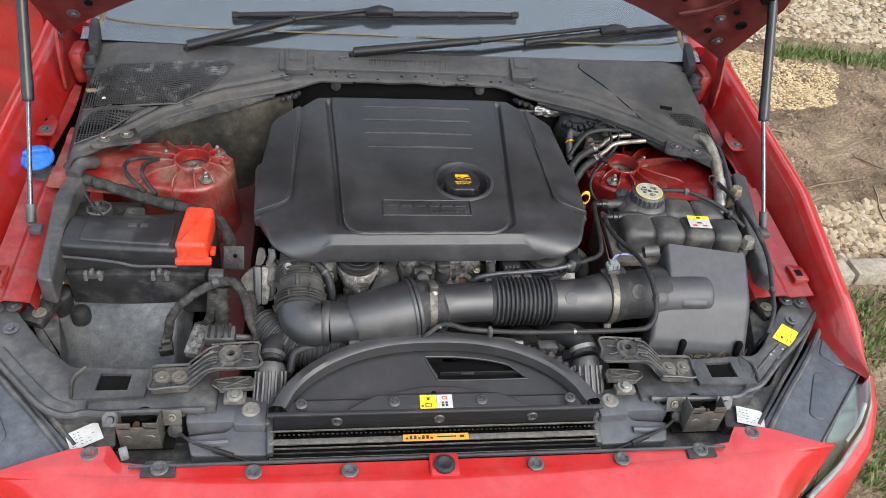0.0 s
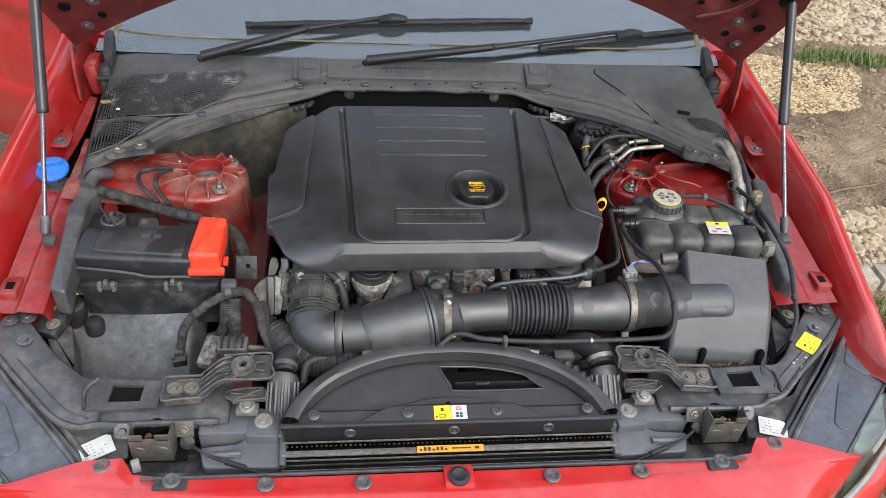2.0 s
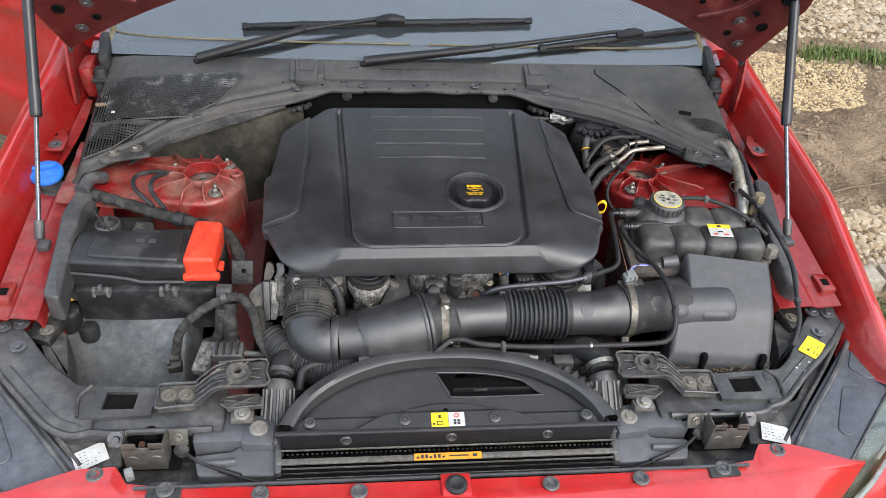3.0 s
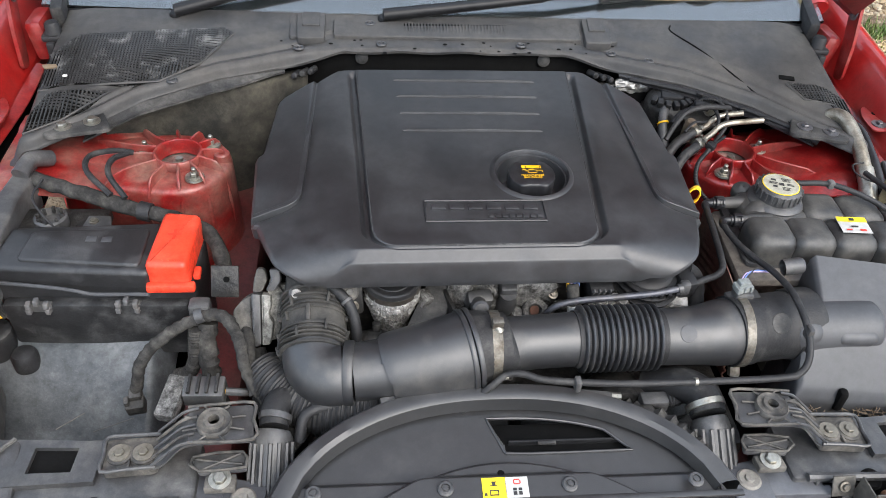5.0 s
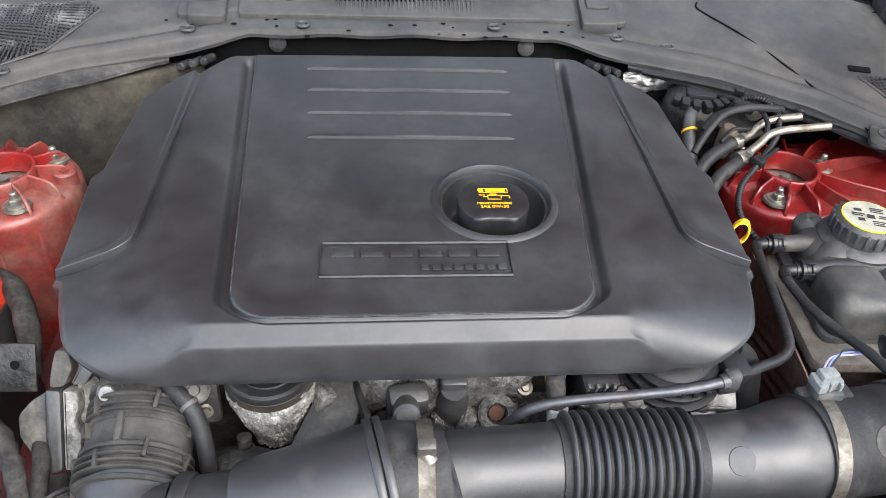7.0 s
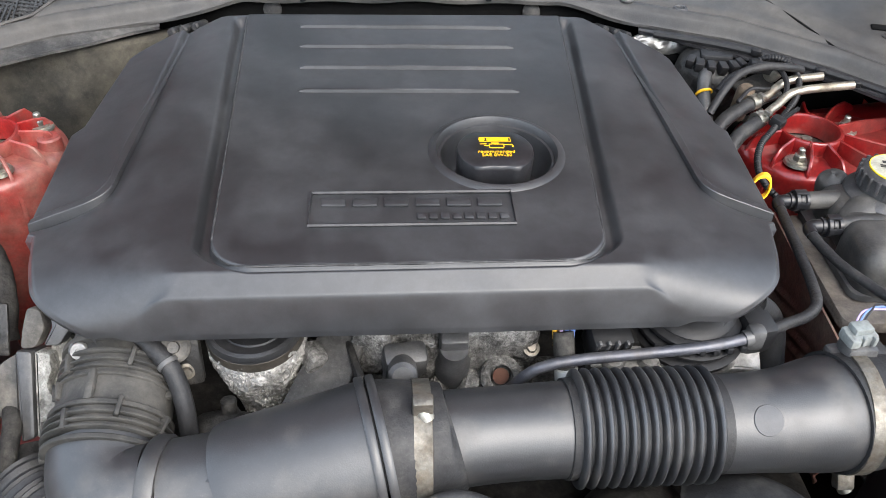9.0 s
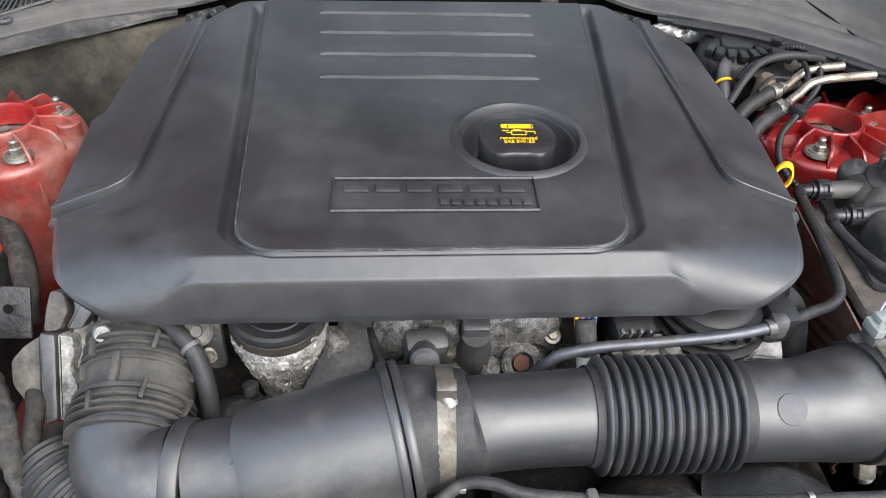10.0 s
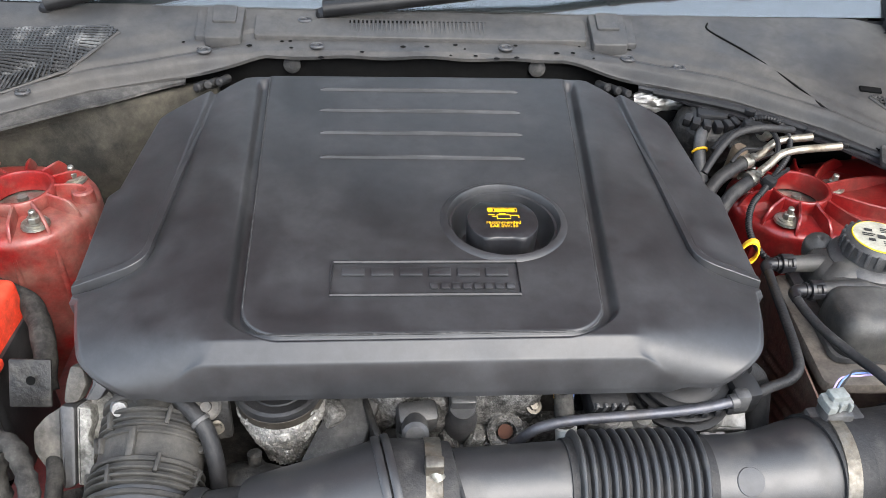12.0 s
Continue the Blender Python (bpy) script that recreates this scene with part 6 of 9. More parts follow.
def cover_top(x, y):
    ax = abs(x)
    z = 0.8955 + 0.045 * (y - 1.04)
    # the flanks fall away from a crease that runs beside the inset
    e = abs(x - inset_x(y)[1]) - (0.166 + (y - 1.03) * 0.055)
    z -= 0.15 * 0.5 * (e + math.sqrt(e * e + 0.00001))
    # side panels stand proud behind a steep step
    d, ear, depth = ear_d(ax, y)
    wall = 0.0048
    d -= 0.006
    if d < 0:
        k = smoothstep(-wall, 0.0, d)
        z -= depth * (1 - k) * math.exp(min(0.0, d + wall) / (0.019 + 0.022 * ear))
    z -= 0.012 * max(0.0, (ax - 0.236) / 0.07) ** 1.2 * smoothstep(0.0, 0.02, d + 0.016)
    di = inset_d(x, y)
    front = smoothstep(1.022, 1.05, y)
    z += 0.0010 * (1 - smoothstep(-0.0012, 0.0008, di))
    z -= 0.0082 * smoothstep(0.0, 0.0024, di) * (1 - smoothstep(0.003 + 0.004 * front, 0.0055 + 0.0095 * front, di)) * (0.35 + 0.65 * front) * smoothstep(1.427, 1.412, y)
    # folded front lip between two scooped pods with curved inner ends
    k = min(1.0, max(0.0, 1.024 - y) / 0.0215)
    soft = 0.008 + 0.016 * smoothstep(1.010, 1.045, y)
    c = smoothstep(-soft, soft, abs(x - inset_x(y)[1]) - 0.167 - 0.046 * (1 - math.sqrt(1 - k ** 3.4)))
    lip, pod = 0.0, 0.0
    if y < 1.0235:
        t = min(1.0, (1.0235 - y) / 0.0205)
        lip = 0.29 * max(0.0, t - 0.07 + 0.07 * max(0.0, 1 - t / 0.14) ** 2) / 0.76
        if t > 0.74:
            lip += 0.62 * ((t - 0.74) / 0.26) ** 1.7
    ys = 1.036 + 0.034 * smoothstep(0.17, 0.27, ax)
    if y < ys:
        t = min(1.0, (ys - y) / (ys - 1.0025))
        pod = 1 - math.sqrt(max(0.0, 1 - t ** 2.5))
    z -= max(0.0, z - 0.853) * min(1.0, (1 - c) * lip + c * pod)
    return z


def cover_fn(u, v):
    q = 2 * u - 1
    y = 1.003 + 0.430 * max(0.0, (v - 0.02) / 0.98) ** 1.25
    h = half_width(y)
    a = min(1.0, abs(q) / 0.975)
    x = math.copysign(h * a, q)
    e = (1 - a) * h
    k = smoothstep(1.0, 1.09, y)
    z = cover_top(x, y) - 0.006 * (0.3 + 0.7 * k) * (1 - smoothstep(0.0, 0.006, e)) ** 2
    if abs(q) > 0.975:
        z -= (0.004 + 0.012 * k) * (abs(q) - 0.975) / 0.025
        x -= math.copysign(0.002 * (abs(q) - 0.975) / 0.025, q)
    if v < 0.02:
        z -= 0.005 * (0.02 - v) / 0.02
    if v > 0.992:
        z -= 0.02 * (v - 0.992) / 0.008
    z = max(z, 0.846 - 0.004 * smoothstep(1.04, 1.10, y))
    return (x, y + 0.014 * x, z)


def skin(fn, nu, nv):
    """A dense moulded face, its rim folded down by fn itself."""
    bm = bmesh.new()
    g = [[bm.verts.new(fn(i / nu, j / nv)) for i in range(nu + 1)] for j in range(nv + 1)]
    for j in range(nv):
        for i in range(nu):
            bm.faces.new((g[j][i], g[j][i + 1], g[j + 1][i + 1], g[j + 1][i]))
    return bm


cover = thing("engine_cover", "satin black moulded plastic engine cover with ribs", "engine cover")
OX, OY = 0.0695, 1.1645
bm = skin(cover_fn, 560, 420)
bmesh.ops.delete(bm, geom=[f for f in bm.faces if (f.calc_center_median().x - OX) ** 2 + (f.calc_center_median().y - OY) ** 2 < 0.0535 ** 2], context="FACES")
part("shell", bm, COVER, cover, "", 85)
for o in (-1, 1):
    # thin overhanging edge of a side panel with a sheer wall under it
    bm = bmesh.new()
    rows = []
    for i in range(90):
        q = i / 89
        ang = math.radians(110 + 168 * q)
        ca, sa = math.cos(ang), math.sin(ang)
        lo, hi = 0.0, 0.25
        for k in range(30):
            m = (lo + hi) / 2
            if ear_d(0.296 + m * ca, 1.20 + m * sa)[0] > 0:
                lo = m
            else:
                hi = m
        ex, ey = 0.296 + lo * ca, 1.20 + lo * sa
        if ex > half_width(ey) - 0.0012:
            break
        dep = ear_d(ex, ey)[2]
        z0 = cover_top(o * (ex - 0.007 * ca), ey - 0.007 * sa)
        row = []
        for off, dz in ((-0.0085, -0.0006), (-0.0065, 0.0003), (-0.0002, 0.0003), (0.0003, -0.0003), (0.0007, -0.35 * dep), (0.0026, -dep - 0.0025)):
            px, py = ex + off * ca, ey + off * sa
            row.append(bm.verts.new((o * px, py + 0.014 * o * px, z0 + dz)))
        rows.append(row)
    for a, b in zip(rows, rows[1:]):
        for k in range(5):
            bm.faces.new((a[k], a[k + 1], b[k + 1], b[k]))
    bmesh.ops.recalc_face_normals(bm, faces=bm.faces)
    part("panel_edge", bm, COVER, cover, "", 22)
zr = cover_top(OX, OY)
rec = part("filler_recess", lathe([(0.012, -0.034), (0.038, -0.034), (0.0415, -0.030), (0.0455, -0.009), (0.0465, -0.005), (0.0485, -0.0045), (0.0497, 0.0), (0.051, 0.0022), (0.0545, 0.0018), (0.0575, -0.0006), (0.0575, -0.004)], 72, pose(OX, OY, zr + 0.0005, 2.5)), COVER, cover, "round recess for the oil filler")
part("recess_floor", lathe([(0.040, -0.035), (0, -0.035)], 32, pose(OX, OY, zr)), SHADE_BLACK, rec)
for i in range(4):
    y = 1.395 - 0.0443 * i
    hw = 0.1105 - 0.003 * i
    bm = bmesh.new()
    rows = []
    for x, k in ((-hw, 0.0), (-hw + 0.006, 1), (0, 1), (hw - 0.006, 1), (hw, 0.0)):
        rows.append([bm.verts.new((x, y + dy, cover_top(x, y + dy) + 0.001 + dz * k)) for dy, dz in ((0.0017, 0.0), (0.0009, 0.0022), (0.0002, 0.0025), (-0.0008, 0.0018), (-0.0016, -0.002))])
    for a, b in zip(rows, rows[1:]):
        for k in range(4):
            bm.faces.new((a[k], a[k + 1], b[k + 1], b[k]))
    part("rib", bm, COVER, cover)
plq = [(-0.080, 1.1055), (0.0735, 1.1065), (0.0735, 1.067), (-0.080, 1.066), (-0.080, 1.1055)]
edge = []
for k in range(61):
    q = k / 60
    y = 1.056 + (1.425 - 1.056) * max(0.0, abs(q - 0.5) - 0.16) / 0.34
    w, c = inset_x(y)
    o = -1 if q < 0.5 else 1
    t = min(1.0, (0.16 - min(0.16, abs(q - 0.5))) / 0.04)
    a = t * math.pi / 2
    if t < 1.0:
        edge.append((c + o * (w - 0.03 + 0.03 * math.cos(a)), y - 0.03 * math.sin(a)))
    else:
        edge.append((c + (w - 0.03) * (q - 0.5) / 0.12, 1.026))
part("worn_edge", tube([(x, y + 0.014 * x, cover_top(x, y) - 0.0001) for x, y in edge], 0.0009, 2, 6, wob=0.5), WORN, cover, "scuffed pale edge of the inset")
badge = part("badge_frame", tube([(x, y, cover_top(x, y) + 0.0014) for x, y in plq], 0.0016, 1, 6), COVER_EDGE, cover, "moulded oblong badge frame")
for i in range(6):
    x = -0.073 + 0.0237 * i
    part("badge_block", box(x + 0.0105, 1.0935, cover_top(0, 1.0935) + 0.0014, 0.0185, 0.0095, 0.0022, 0.0008, (2.5, 0, 0)), COVER, badge)
for i in range(8):
    x = -0.0005 + 0.0089 * i
    part("badge_block", box(x + 0.004, 1.0765, cover_top(0, 1.0765) + 0.0013, 0.0066, 0.0068, 0.0018, 0.0006, (2.5, 0, 0)), COVER, badge)

cap = thing("oil_filler_cap", "black oil filler cap with yellow print", "oil cap")
CX, CY, CZ = 0.0665, 1.152, zr + 0.010


def cap_r(w):
    d = 0.0
    for c in (90, 270):
        e = (math.degrees(w) - c + 180) % 360 - 180
        d += math.exp(-(e / 26) ** 4)
    return 0.0318 - 0.0062 * d


bm = bmesh.new()
rows = []
for k, z in ((0.97, -0.040), (0.99, -0.012), (1.0, -0.004), (0.975, -0.001), (0.93, 0.0), (0.5, 0.0008), (0.02, 0.001)):
    rows.append([bm.verts.new((k * cap_r(2 * math.pi * i / 72) * math.cos(2 * math.pi * i / 72), k * cap_r(2 * math.pi * i / 72) * math.sin(2 * math.pi * i / 72), z)) for i in range(72)])
for a, b in zip(rows, rows[1:]):
    for i in range(72):
        bm.faces.new((a[i], a[(i + 1) % 72], b[(i + 1) % 72], b[i]))
bm.faces.new(rows[-1])
bm.transform(pose(CX, CY, CZ, 3))
part("cap_body", bm, BLACK_PAINT, cap)
part("neck", lathe([(0.022, -0.06), (0.026, -0.045), (0.026, -0.035)], 24, pose(CX, CY, CZ)), PLASTIC, cap)
yd = (0, 0.9986, 0.0523)


def on_cap(x, y):
    return (CX + x, CY + y, CZ + 0.0012 + 0.0523 * y)


words("recommended", 0.0052, on_cap(0.0, -0.0075), (1, 0, 0), yd, PRINT_Y, cap)
words("SAE 0W-30", 0.0052, on_cap(0.0, -0.0125), (1, 0, 0), yd, PRINT_Y, cap)
part("print_disc", lathe([(0.0026, 0), (0.0026, 0.0003), (0, 0.0003)], 20, pose(*on_cap(-0.0105, 0.0115), 3)), PRINT_Y, cap)
bars("print", cap, on_cap(0, 0), (1, 0, 0), yd, [(-0.0125, 0.0085, 0.026, 0.0006), (-0.0125, 0.0138, 0.026, 0.0006), (0.0129, 0.0085, 0.0006, 0.0059), (-0.0065, 0.0098, 0.018, 0.0032), (-0.005, -0.0012, 0.012, 0.0007), (-0.005, 0.0042, 0.012, 0.0007), (-0.0052, -0.0012, 0.0007, 0.0055), (0.0066, 0.001, 0.0007, 0.003), (-0.003, 0.0055, 0.006, 0.0012), (-0.0125, 0.0045, 0.0055, 0.0008), (-0.009, 0.002, 0.004, 0.0008), (0.0072, 0.0036, 0.007, 0.0008), (0.0138, 0.0005, 0.001, 0.0028)], PRINT_Y, 0.0001)

# the block under it
engine = thing("engine", "grimy engine block below the plastic cover", "engine")
part("block", box(0, 1.24, 0.56, 0.50, 0.36, 0.46, 0.02), GREASY, engine)
part("sump", box(0, 1.2, 0.34, 0.40, 0.4, 0.10, 0.03), GREASY, engine)
part("head", box(0.0, 1.265, 0.822, 0.46, 0.40, 0.05, 0.015), GREASY, engine)
part("timing_case", slab(rounded([(-0.06, 1.045), (0.17, 1.045), (0.20, 1.08), (0.20, 1.12), (-0.08, 1.12)], 0.01), 0.62, 0.765, 0.004), ALU, engine, "dirty cast aluminium timing case")
rng = random.Random(11)
for i in range(9):
    x = -0.055 + 0.03 * i
    part("case_rib", box(x, 1.043, 0.70, 0.004, 0.008, 0.11, 0.0015, (0, rng.uniform(-12, 12), 0)), ALU, engine)
lug = part("lifting_lug", lathe([(0.0165, -0.006), (0.0165, 0.006), (0.0145, 0.008), (0.009, 0.008), (0.008, -0.002), (0, -0.002)], 28, pose(0.066, 1.026, 0.780, 52)), ALU, engine, "cast lug with a hole")
part("lug_hole", lathe([(0.0065, 0), (0, 0)], 20, pose(0.066, 1.0235, 0.7815, 52)), mat("rusty_hole", (0.12, 0.05, 0.03), 0.8), lug)
part("case_top", cast(0.058, 1.052, 0.800, 0.072, 0.04, 0.062, (12, 0, 3), 0.005), ALU, engine, "pitted aluminium housing")
part("case_top", cast(-0.002, 1.055, 0.785, 0.044, 0.045, 0.06, (8, 4, -3), 0.006), ALU, engine)
for x, y, z in ((-0.005, 1.035, 0.806), (0.03, 1.03, 0.80), (0.09, 1.035, 0.80), (0.15, 1.04, 0.77), (0.12, 1.035, 0.705), (0.0, 1.03, 0.735)):
    screw(BOLT_M, engine, (x, y, z), (0, -0.6, 0.8))
part("sensor", add(lathe([(0.014, 0), (0.014, 0.03), (0.011, 0.034), (0.011, 0.05), (0, 0.05)], 20, pose(0.028, 1.04, 0.765, 18)), box(0.028, 1.032, 0.815, 0.022, 0.02, 0.022, 0.003, (18, 0, 0))), PLASTIC, engine, "black plastic sensor")
part("cam_sensor", add(box(-0.01, 1.025, 0.80, 0.034, 0.02, 0.03, 0.005, (20, 0, 8)), lathe([(0.011, 0), (0.011, 0.03), (0.008, 0.033), (0, 0.033)], 16, pose(-0.012, 1.02, 0.80, 60))), PLASTIC, engine)
part("support_plate", slab(rounded([(-0.112, 0.985), (-0.058, 0.998), (-0.036, 1.05), (-0.074, 1.05)], 0.006), 0.774, 0.782, 0.002, lambda x, y: 0.62 * (y - 1.0)), DUSTY, engine, "flat dusty grey bracket")
part("support_web", box(-0.050, 1.03, 0.775, 0.006, 0.07, 0.06, 0.002, (8, 0, 18)), GREASY, engine)
part("rocker_lump", cast(-0.035, 1.048, 0.80, 0.03, 0.03, 0.045, (0, 15, 0), 0.006, 8), ALU, engine)
rng = random.Random(21)
for i in range(12):
    x = -0.03 + 0.01 * i
    part("casting_boss", cast(x, 1.03 + rng.uniform(-0.004, 0.004), rng.uniform(0.745, 0.775), 0.016, 0.02, 0.022, (rng.uniform(-20, 20), rng.uniform(-20, 20), 0), 0.003, 4), ALU if i % 3 else GREASY, engine)
part("side_shield", sheet(lambda u, v: (-0.308 - 0.006 * v, 1.245 + 0.05 * u, 0.838 - 0.035 * v + 0.003 * math.sin(u * 7)), 16, 6, 0.002, (-1, 0, 0)), GREASY, engine, "thin grey shield beside the cover")
# oil filter in its foil jacket
ofil = thing("oil_filter", "oil filter canister wrapped in crinkled silver foil", "oil filter")


def foil(u, v):
    w = 2 * math.pi * u
    r = 0.026 + 0.017 * smoothstep(0.0, 0.8, v) + 0.0026 * noise.noise(Vector((math.cos(w) * 3, math.sin(w) * 3, v * 6))) + 0.0018 * noise.noise(Vector((math.cos(w) * 12, math.sin(w) * 12, v * 24))) + 0.0016 * noise.noise(Vector((math.cos(w) * 26, math.sin(w) * 26, v * 50)))
    return (r * math.cos(w), r * math.sin(w), -0.09 + 0.09 * v)


fm = pose(-0.122, 1.036, 0.826, 6) @ Matrix.Diagonal((0.83, 0.83, 0.9, 1))
bm = sheet(foil, 160, 90, 0.001)
bm.transform(fm)
part("jacket", bm, FOIL, ofil, "crinkled silver foil", 25)
part("cap", lathe([(0.0435, -0.004), (0.0445, 0.006), (0.0430, 0.010), (0.0395, 0.011), (0.038, 0.0085), (0.030, 0.0085), (0.029, 0.010), (0, 0.010)], 48, fm), FUSE, ofil, "black filter cap")
part("cap_band", lathe([(0.0435, -0.008), (0.0445, -0.006), (0.0445, 0.003), (0.043, 0.004)], 40, fm), mat("brown_band", (0.06, 0.052, 0.042), 0.5, 0.4, dust=0.5, dust_scale=50), ofil)
part("bracket", box(-0.080, 1.03, 0.800, 0.014, 0.02, 0.02, 0.003, (10, 20, 30)), ALU, ofil)

# throttle body and actuator
thr = thing("throttle_body", "cast aluminium throttle body with black actuator", "throttle body")
tm = pose(-0.2925, 1.036, 0.803, 55.5)
PITTED = mat("pitted_pale_casting", (0.25, 0.245, 0.225), 0.62, 0.15, dust=0.85, dust_col=(0.10, 0.095, 0.082), dust_scale=95, dust_lo=0.50, bump=0.9, bump_scale=330, vary=0.25)


def on_plate(name, bm, material, label=""):
    bm.transform(tm)
    return part(name, bm, material, thr, label)


on_plate("actuator", slab(rounded([(-0.007, 0.002), (-0.020, -0.006), (-0.0305, -0.018), (-0.030, -0.036), (-0.019, -0.052), (-0.007, -0.064)], 0.004), -0.022, 0.002, 0.002), CAKED, "speckled dusty actuator housing")
on_plate("gasket", slab(rounded([(-0.0075, 0.004), (0.0045, 0.003), (0.0048, -0.063), (-0.0055, -0.066)], 0.003), -0.022, 0.0065, 0.0022), PLASTIC, "smooth grey actuator edge")
bm = slab(rounded([(0.005, 0.003), (0.017, 0.001), (0.018, -0.012), (0.014, -0.024), (0.020, -0.034), (0.019, -0.046), (0.015, -0.063), (0.005, -0.064)], 0.003), -0.018, 0.0045, 0.003)
on_plate("casting", bm, PITTED, "pale pitted casting")
on_plate("casting_web", slab(rounded([(0.012, 0.010), (0.036, 0.012), (0.032, -0.020), (0.024, -0.060), (0.012, -0.060)], 0.004), -0.026, -0.008, 0.003, lambda x, y: -0.5 * (x - 0.012)), PITTED)
on_plate("bracket_ear", slab(rounded([(-0.006, 0.004), (0.006, 0.005), (0.013, 0.020), (0.010, 0.034), (0.000, 0.036), (-0.004, 0.020)], 0.004), -0.012, 0.002, 0.002), CAKED, "dusty steel ear")
on_plate("bracket_ear", slab(rounded([(0.010, 0.006), (0.022, 0.006), (0.030, 0.018), (0.028, 0.034), (0.015, 0.034), (0.017, 0.020)], 0.003), -0.014, 0.000, 0.002), PLASTIC)
part("flange", lathe([(0.05, -0.012), (0.054, -0.008), (0.054, 0.008), (0.046, 0.012)], 40, pose(-0.219, 1.066, 0.812, 78)), GREASY, thr)
part("bolt_head", lathe([(0.0064, -0.004), (0.0064, 0.0), (0.0055, 0.0016), (0.002, 0.0018), (0.0016, 0.001), (0, 0.001)], 24, aim((-0.2405, 1.0075, 0.8335), (0.0, -0.72, 0.7))), CASTING, thr, "pale round bolt head")
part("mounting_boss", lathe([(0.0105, -0.012), (0.0105, -0.004), (0.009, -0.003), (0, -0.003)], 24, aim((-0.2395, 1.0085, 0.8325), (0.0, -0.72, 0.7))), PLASTIC, thr)
for a in range(0, 360, 45):
    w = radians(a)
    screw(BOLT_M, thr, (-0.219 + 0.053 * math.cos(w), 1.056 - 0.008 * math.sin(w), 0.810 + 0.050 * math.sin(w)), (0, -1, 0.2))

# intake pipe
intake = thing("intake_pipe", "fat black plastic intake pipe from air box to throttle", "intake pipe")
part("elbow", tube([(-0.180, 0.926, 0.777, 0.0365), (-0.196, 0.925, 0.775, 0.038), (-0.208, 0.931, 0.775, 0.0385), (-0.2165, 0.944, 0.778, 0.0390), (-0.2195, 0.962, 0.784, 0.0390)], n=8, seg=40), PIPE, intake, "smooth black elbow")
part("collar", lathe([(0.034, -0.006), (0.0385, -0.006), (0.0398, -0.004), (0.0398, 0.004), (0.0385, 0.006), (0.034, 0.006)], 48, aim((-0.1755, 0.9265, 0.7775), (1, -0.06, 0.04))), PIPE, intake)
sl = part("sleeve", tube([(-0.2195, 0.960, 0.7835, 0.0395), (-0.2195, 0.985, 0.7905, 0.0400), (-0.2195, 1.01, 0.798, 0.0395), (-0.2195, 1.03, 0.804, 0.0385), (-0.2195, 1.058, 0.812, 0.0380)], n=6, seg=48), SLEEVE, intake, "ribbed dusty rubber sleeve")


def ring_at(y):
    return Vector((-0.2195, y, 0.7835 + 0.291 * (y - 0.96)))


for y, r, h in ((0.954, 0.0425, 0.0022), (0.9605, 0.0440, 0.0012), (0.9655, 0.0440, 0.0012), (0.9705, 0.0440, 0.0012), (0.9775, 0.0428, 0.0022), (0.998, 0.0420, 0.0014), (1.0035, 0.0426, 0.0012), (1.0085, 0.0428, 0.0012), (1.015, 0.0430, 0.0018), (1.026, 0.0436, 0.0030)):
    c, dv = ring_at(y), Vector((0, 0.960, 0.279))
    part("ring", tube([(*(c - dv * h), r - 0.0045), (*(c - dv * h * 0.8), r - 0.0006), (*(c - dv * h * 0.5), r), (*(c + dv * h * 0.5), r), (*(c + dv * h * 0.8), r - 0.0006), (*(c + dv * h), r - 0.0045)], n=1, seg=56), SLEEVE, sl)
a = radians(97)
for k, (y, wd, ln) in enumerate(((0.990, 0.006, 0.024), (0.992, 0.0035, 0.014))):
    c = ring_at(y)
    q = a if k == 0 else radians(140)
    part("sleeve_tab", box(c.x + 0.0405 * math.cos(q), c.y - 0.012 * math.sin(q), c.z + 0.0395 * math.sin(q), wd, ln, 0.006, 0.002, (16, 90 - math.degrees(q), 0)), SLEEVE, sl)
for w, y in ((12, 0.958), (20, 0.970), (68, 0.974), (115, 0.966), (165, 0.970), (178, 0.958), (14, 0.998), (65, 1.010), (128, 1.008), (172, 1.000)):
    a = radians(w)
    c = ring_at(y)
    part("rib_lug", box(c.x + 0.0415 * math.cos(a), c.y - 0.011 * math.sin(a), c.z + 0.040 * math.sin(a), 0.0035, 0.015, 0.0075, 0.0012, (16, -w + 90, 0)), SLEEVE, sl)
part("cone", tube([(-0.172, 0.927, 0.778, 0.0355), (-0.128, 0.931, 0.780, 0.038), (-0.124, 0.931, 0.780, 0.043), (-0.118, 0.932, 0.781, 0.0445), (-0.075, 0.939, 0.785, 0.048), (-0.034, 0.947, 0.789, 0.051)], n=4, seg=44), PIPE, intake, "flaring black plastic section")
for k in (0.0, 0.0075):
    part("flange", lathe([(0.046, -0.003), (0.0532, -0.003), (0.0538, -0.0018), (0.0538, 0.0018), (0.0532, 0.003), (0.046, 0.003)], 48, aim((-0.034 + k, 0.947 + 0.2 * k, 0.789 + 0.1 * k), (0.98, 0.19, 0.095))), PIPE, intake)
part("cuff", tube([(-0.030, 0.949, 0.790, 0.049), (-0.02, 0.951, 0.792, 0.0465), (0.006, 0.953, 0.793, 0.0415), (0.018, 0.954, 0.793, 0.0395), (0.024, 0.955, 0.794, 0.0355)], n=4, seg=40), RUBBER, intake)
AX = [(0.018, 0.954, 0.793), (0.06, 0.957, 0.794), (0.108, 0.959, 0.795), (0.209, 0.961, 0.794), (0.25, 0.963, 0.792), (0.285, 0.968, 0.790), (0.315, 0.974, 0.789), (0.335, 0.977, 0.788), (0.40, 0.985, 0.788), (0.44, 0.99, 0.788)]


def axis(x):
    return x, table([(a, b) for a, b, c in AX], x), table([(a, c) for a, b, c in AX], x)


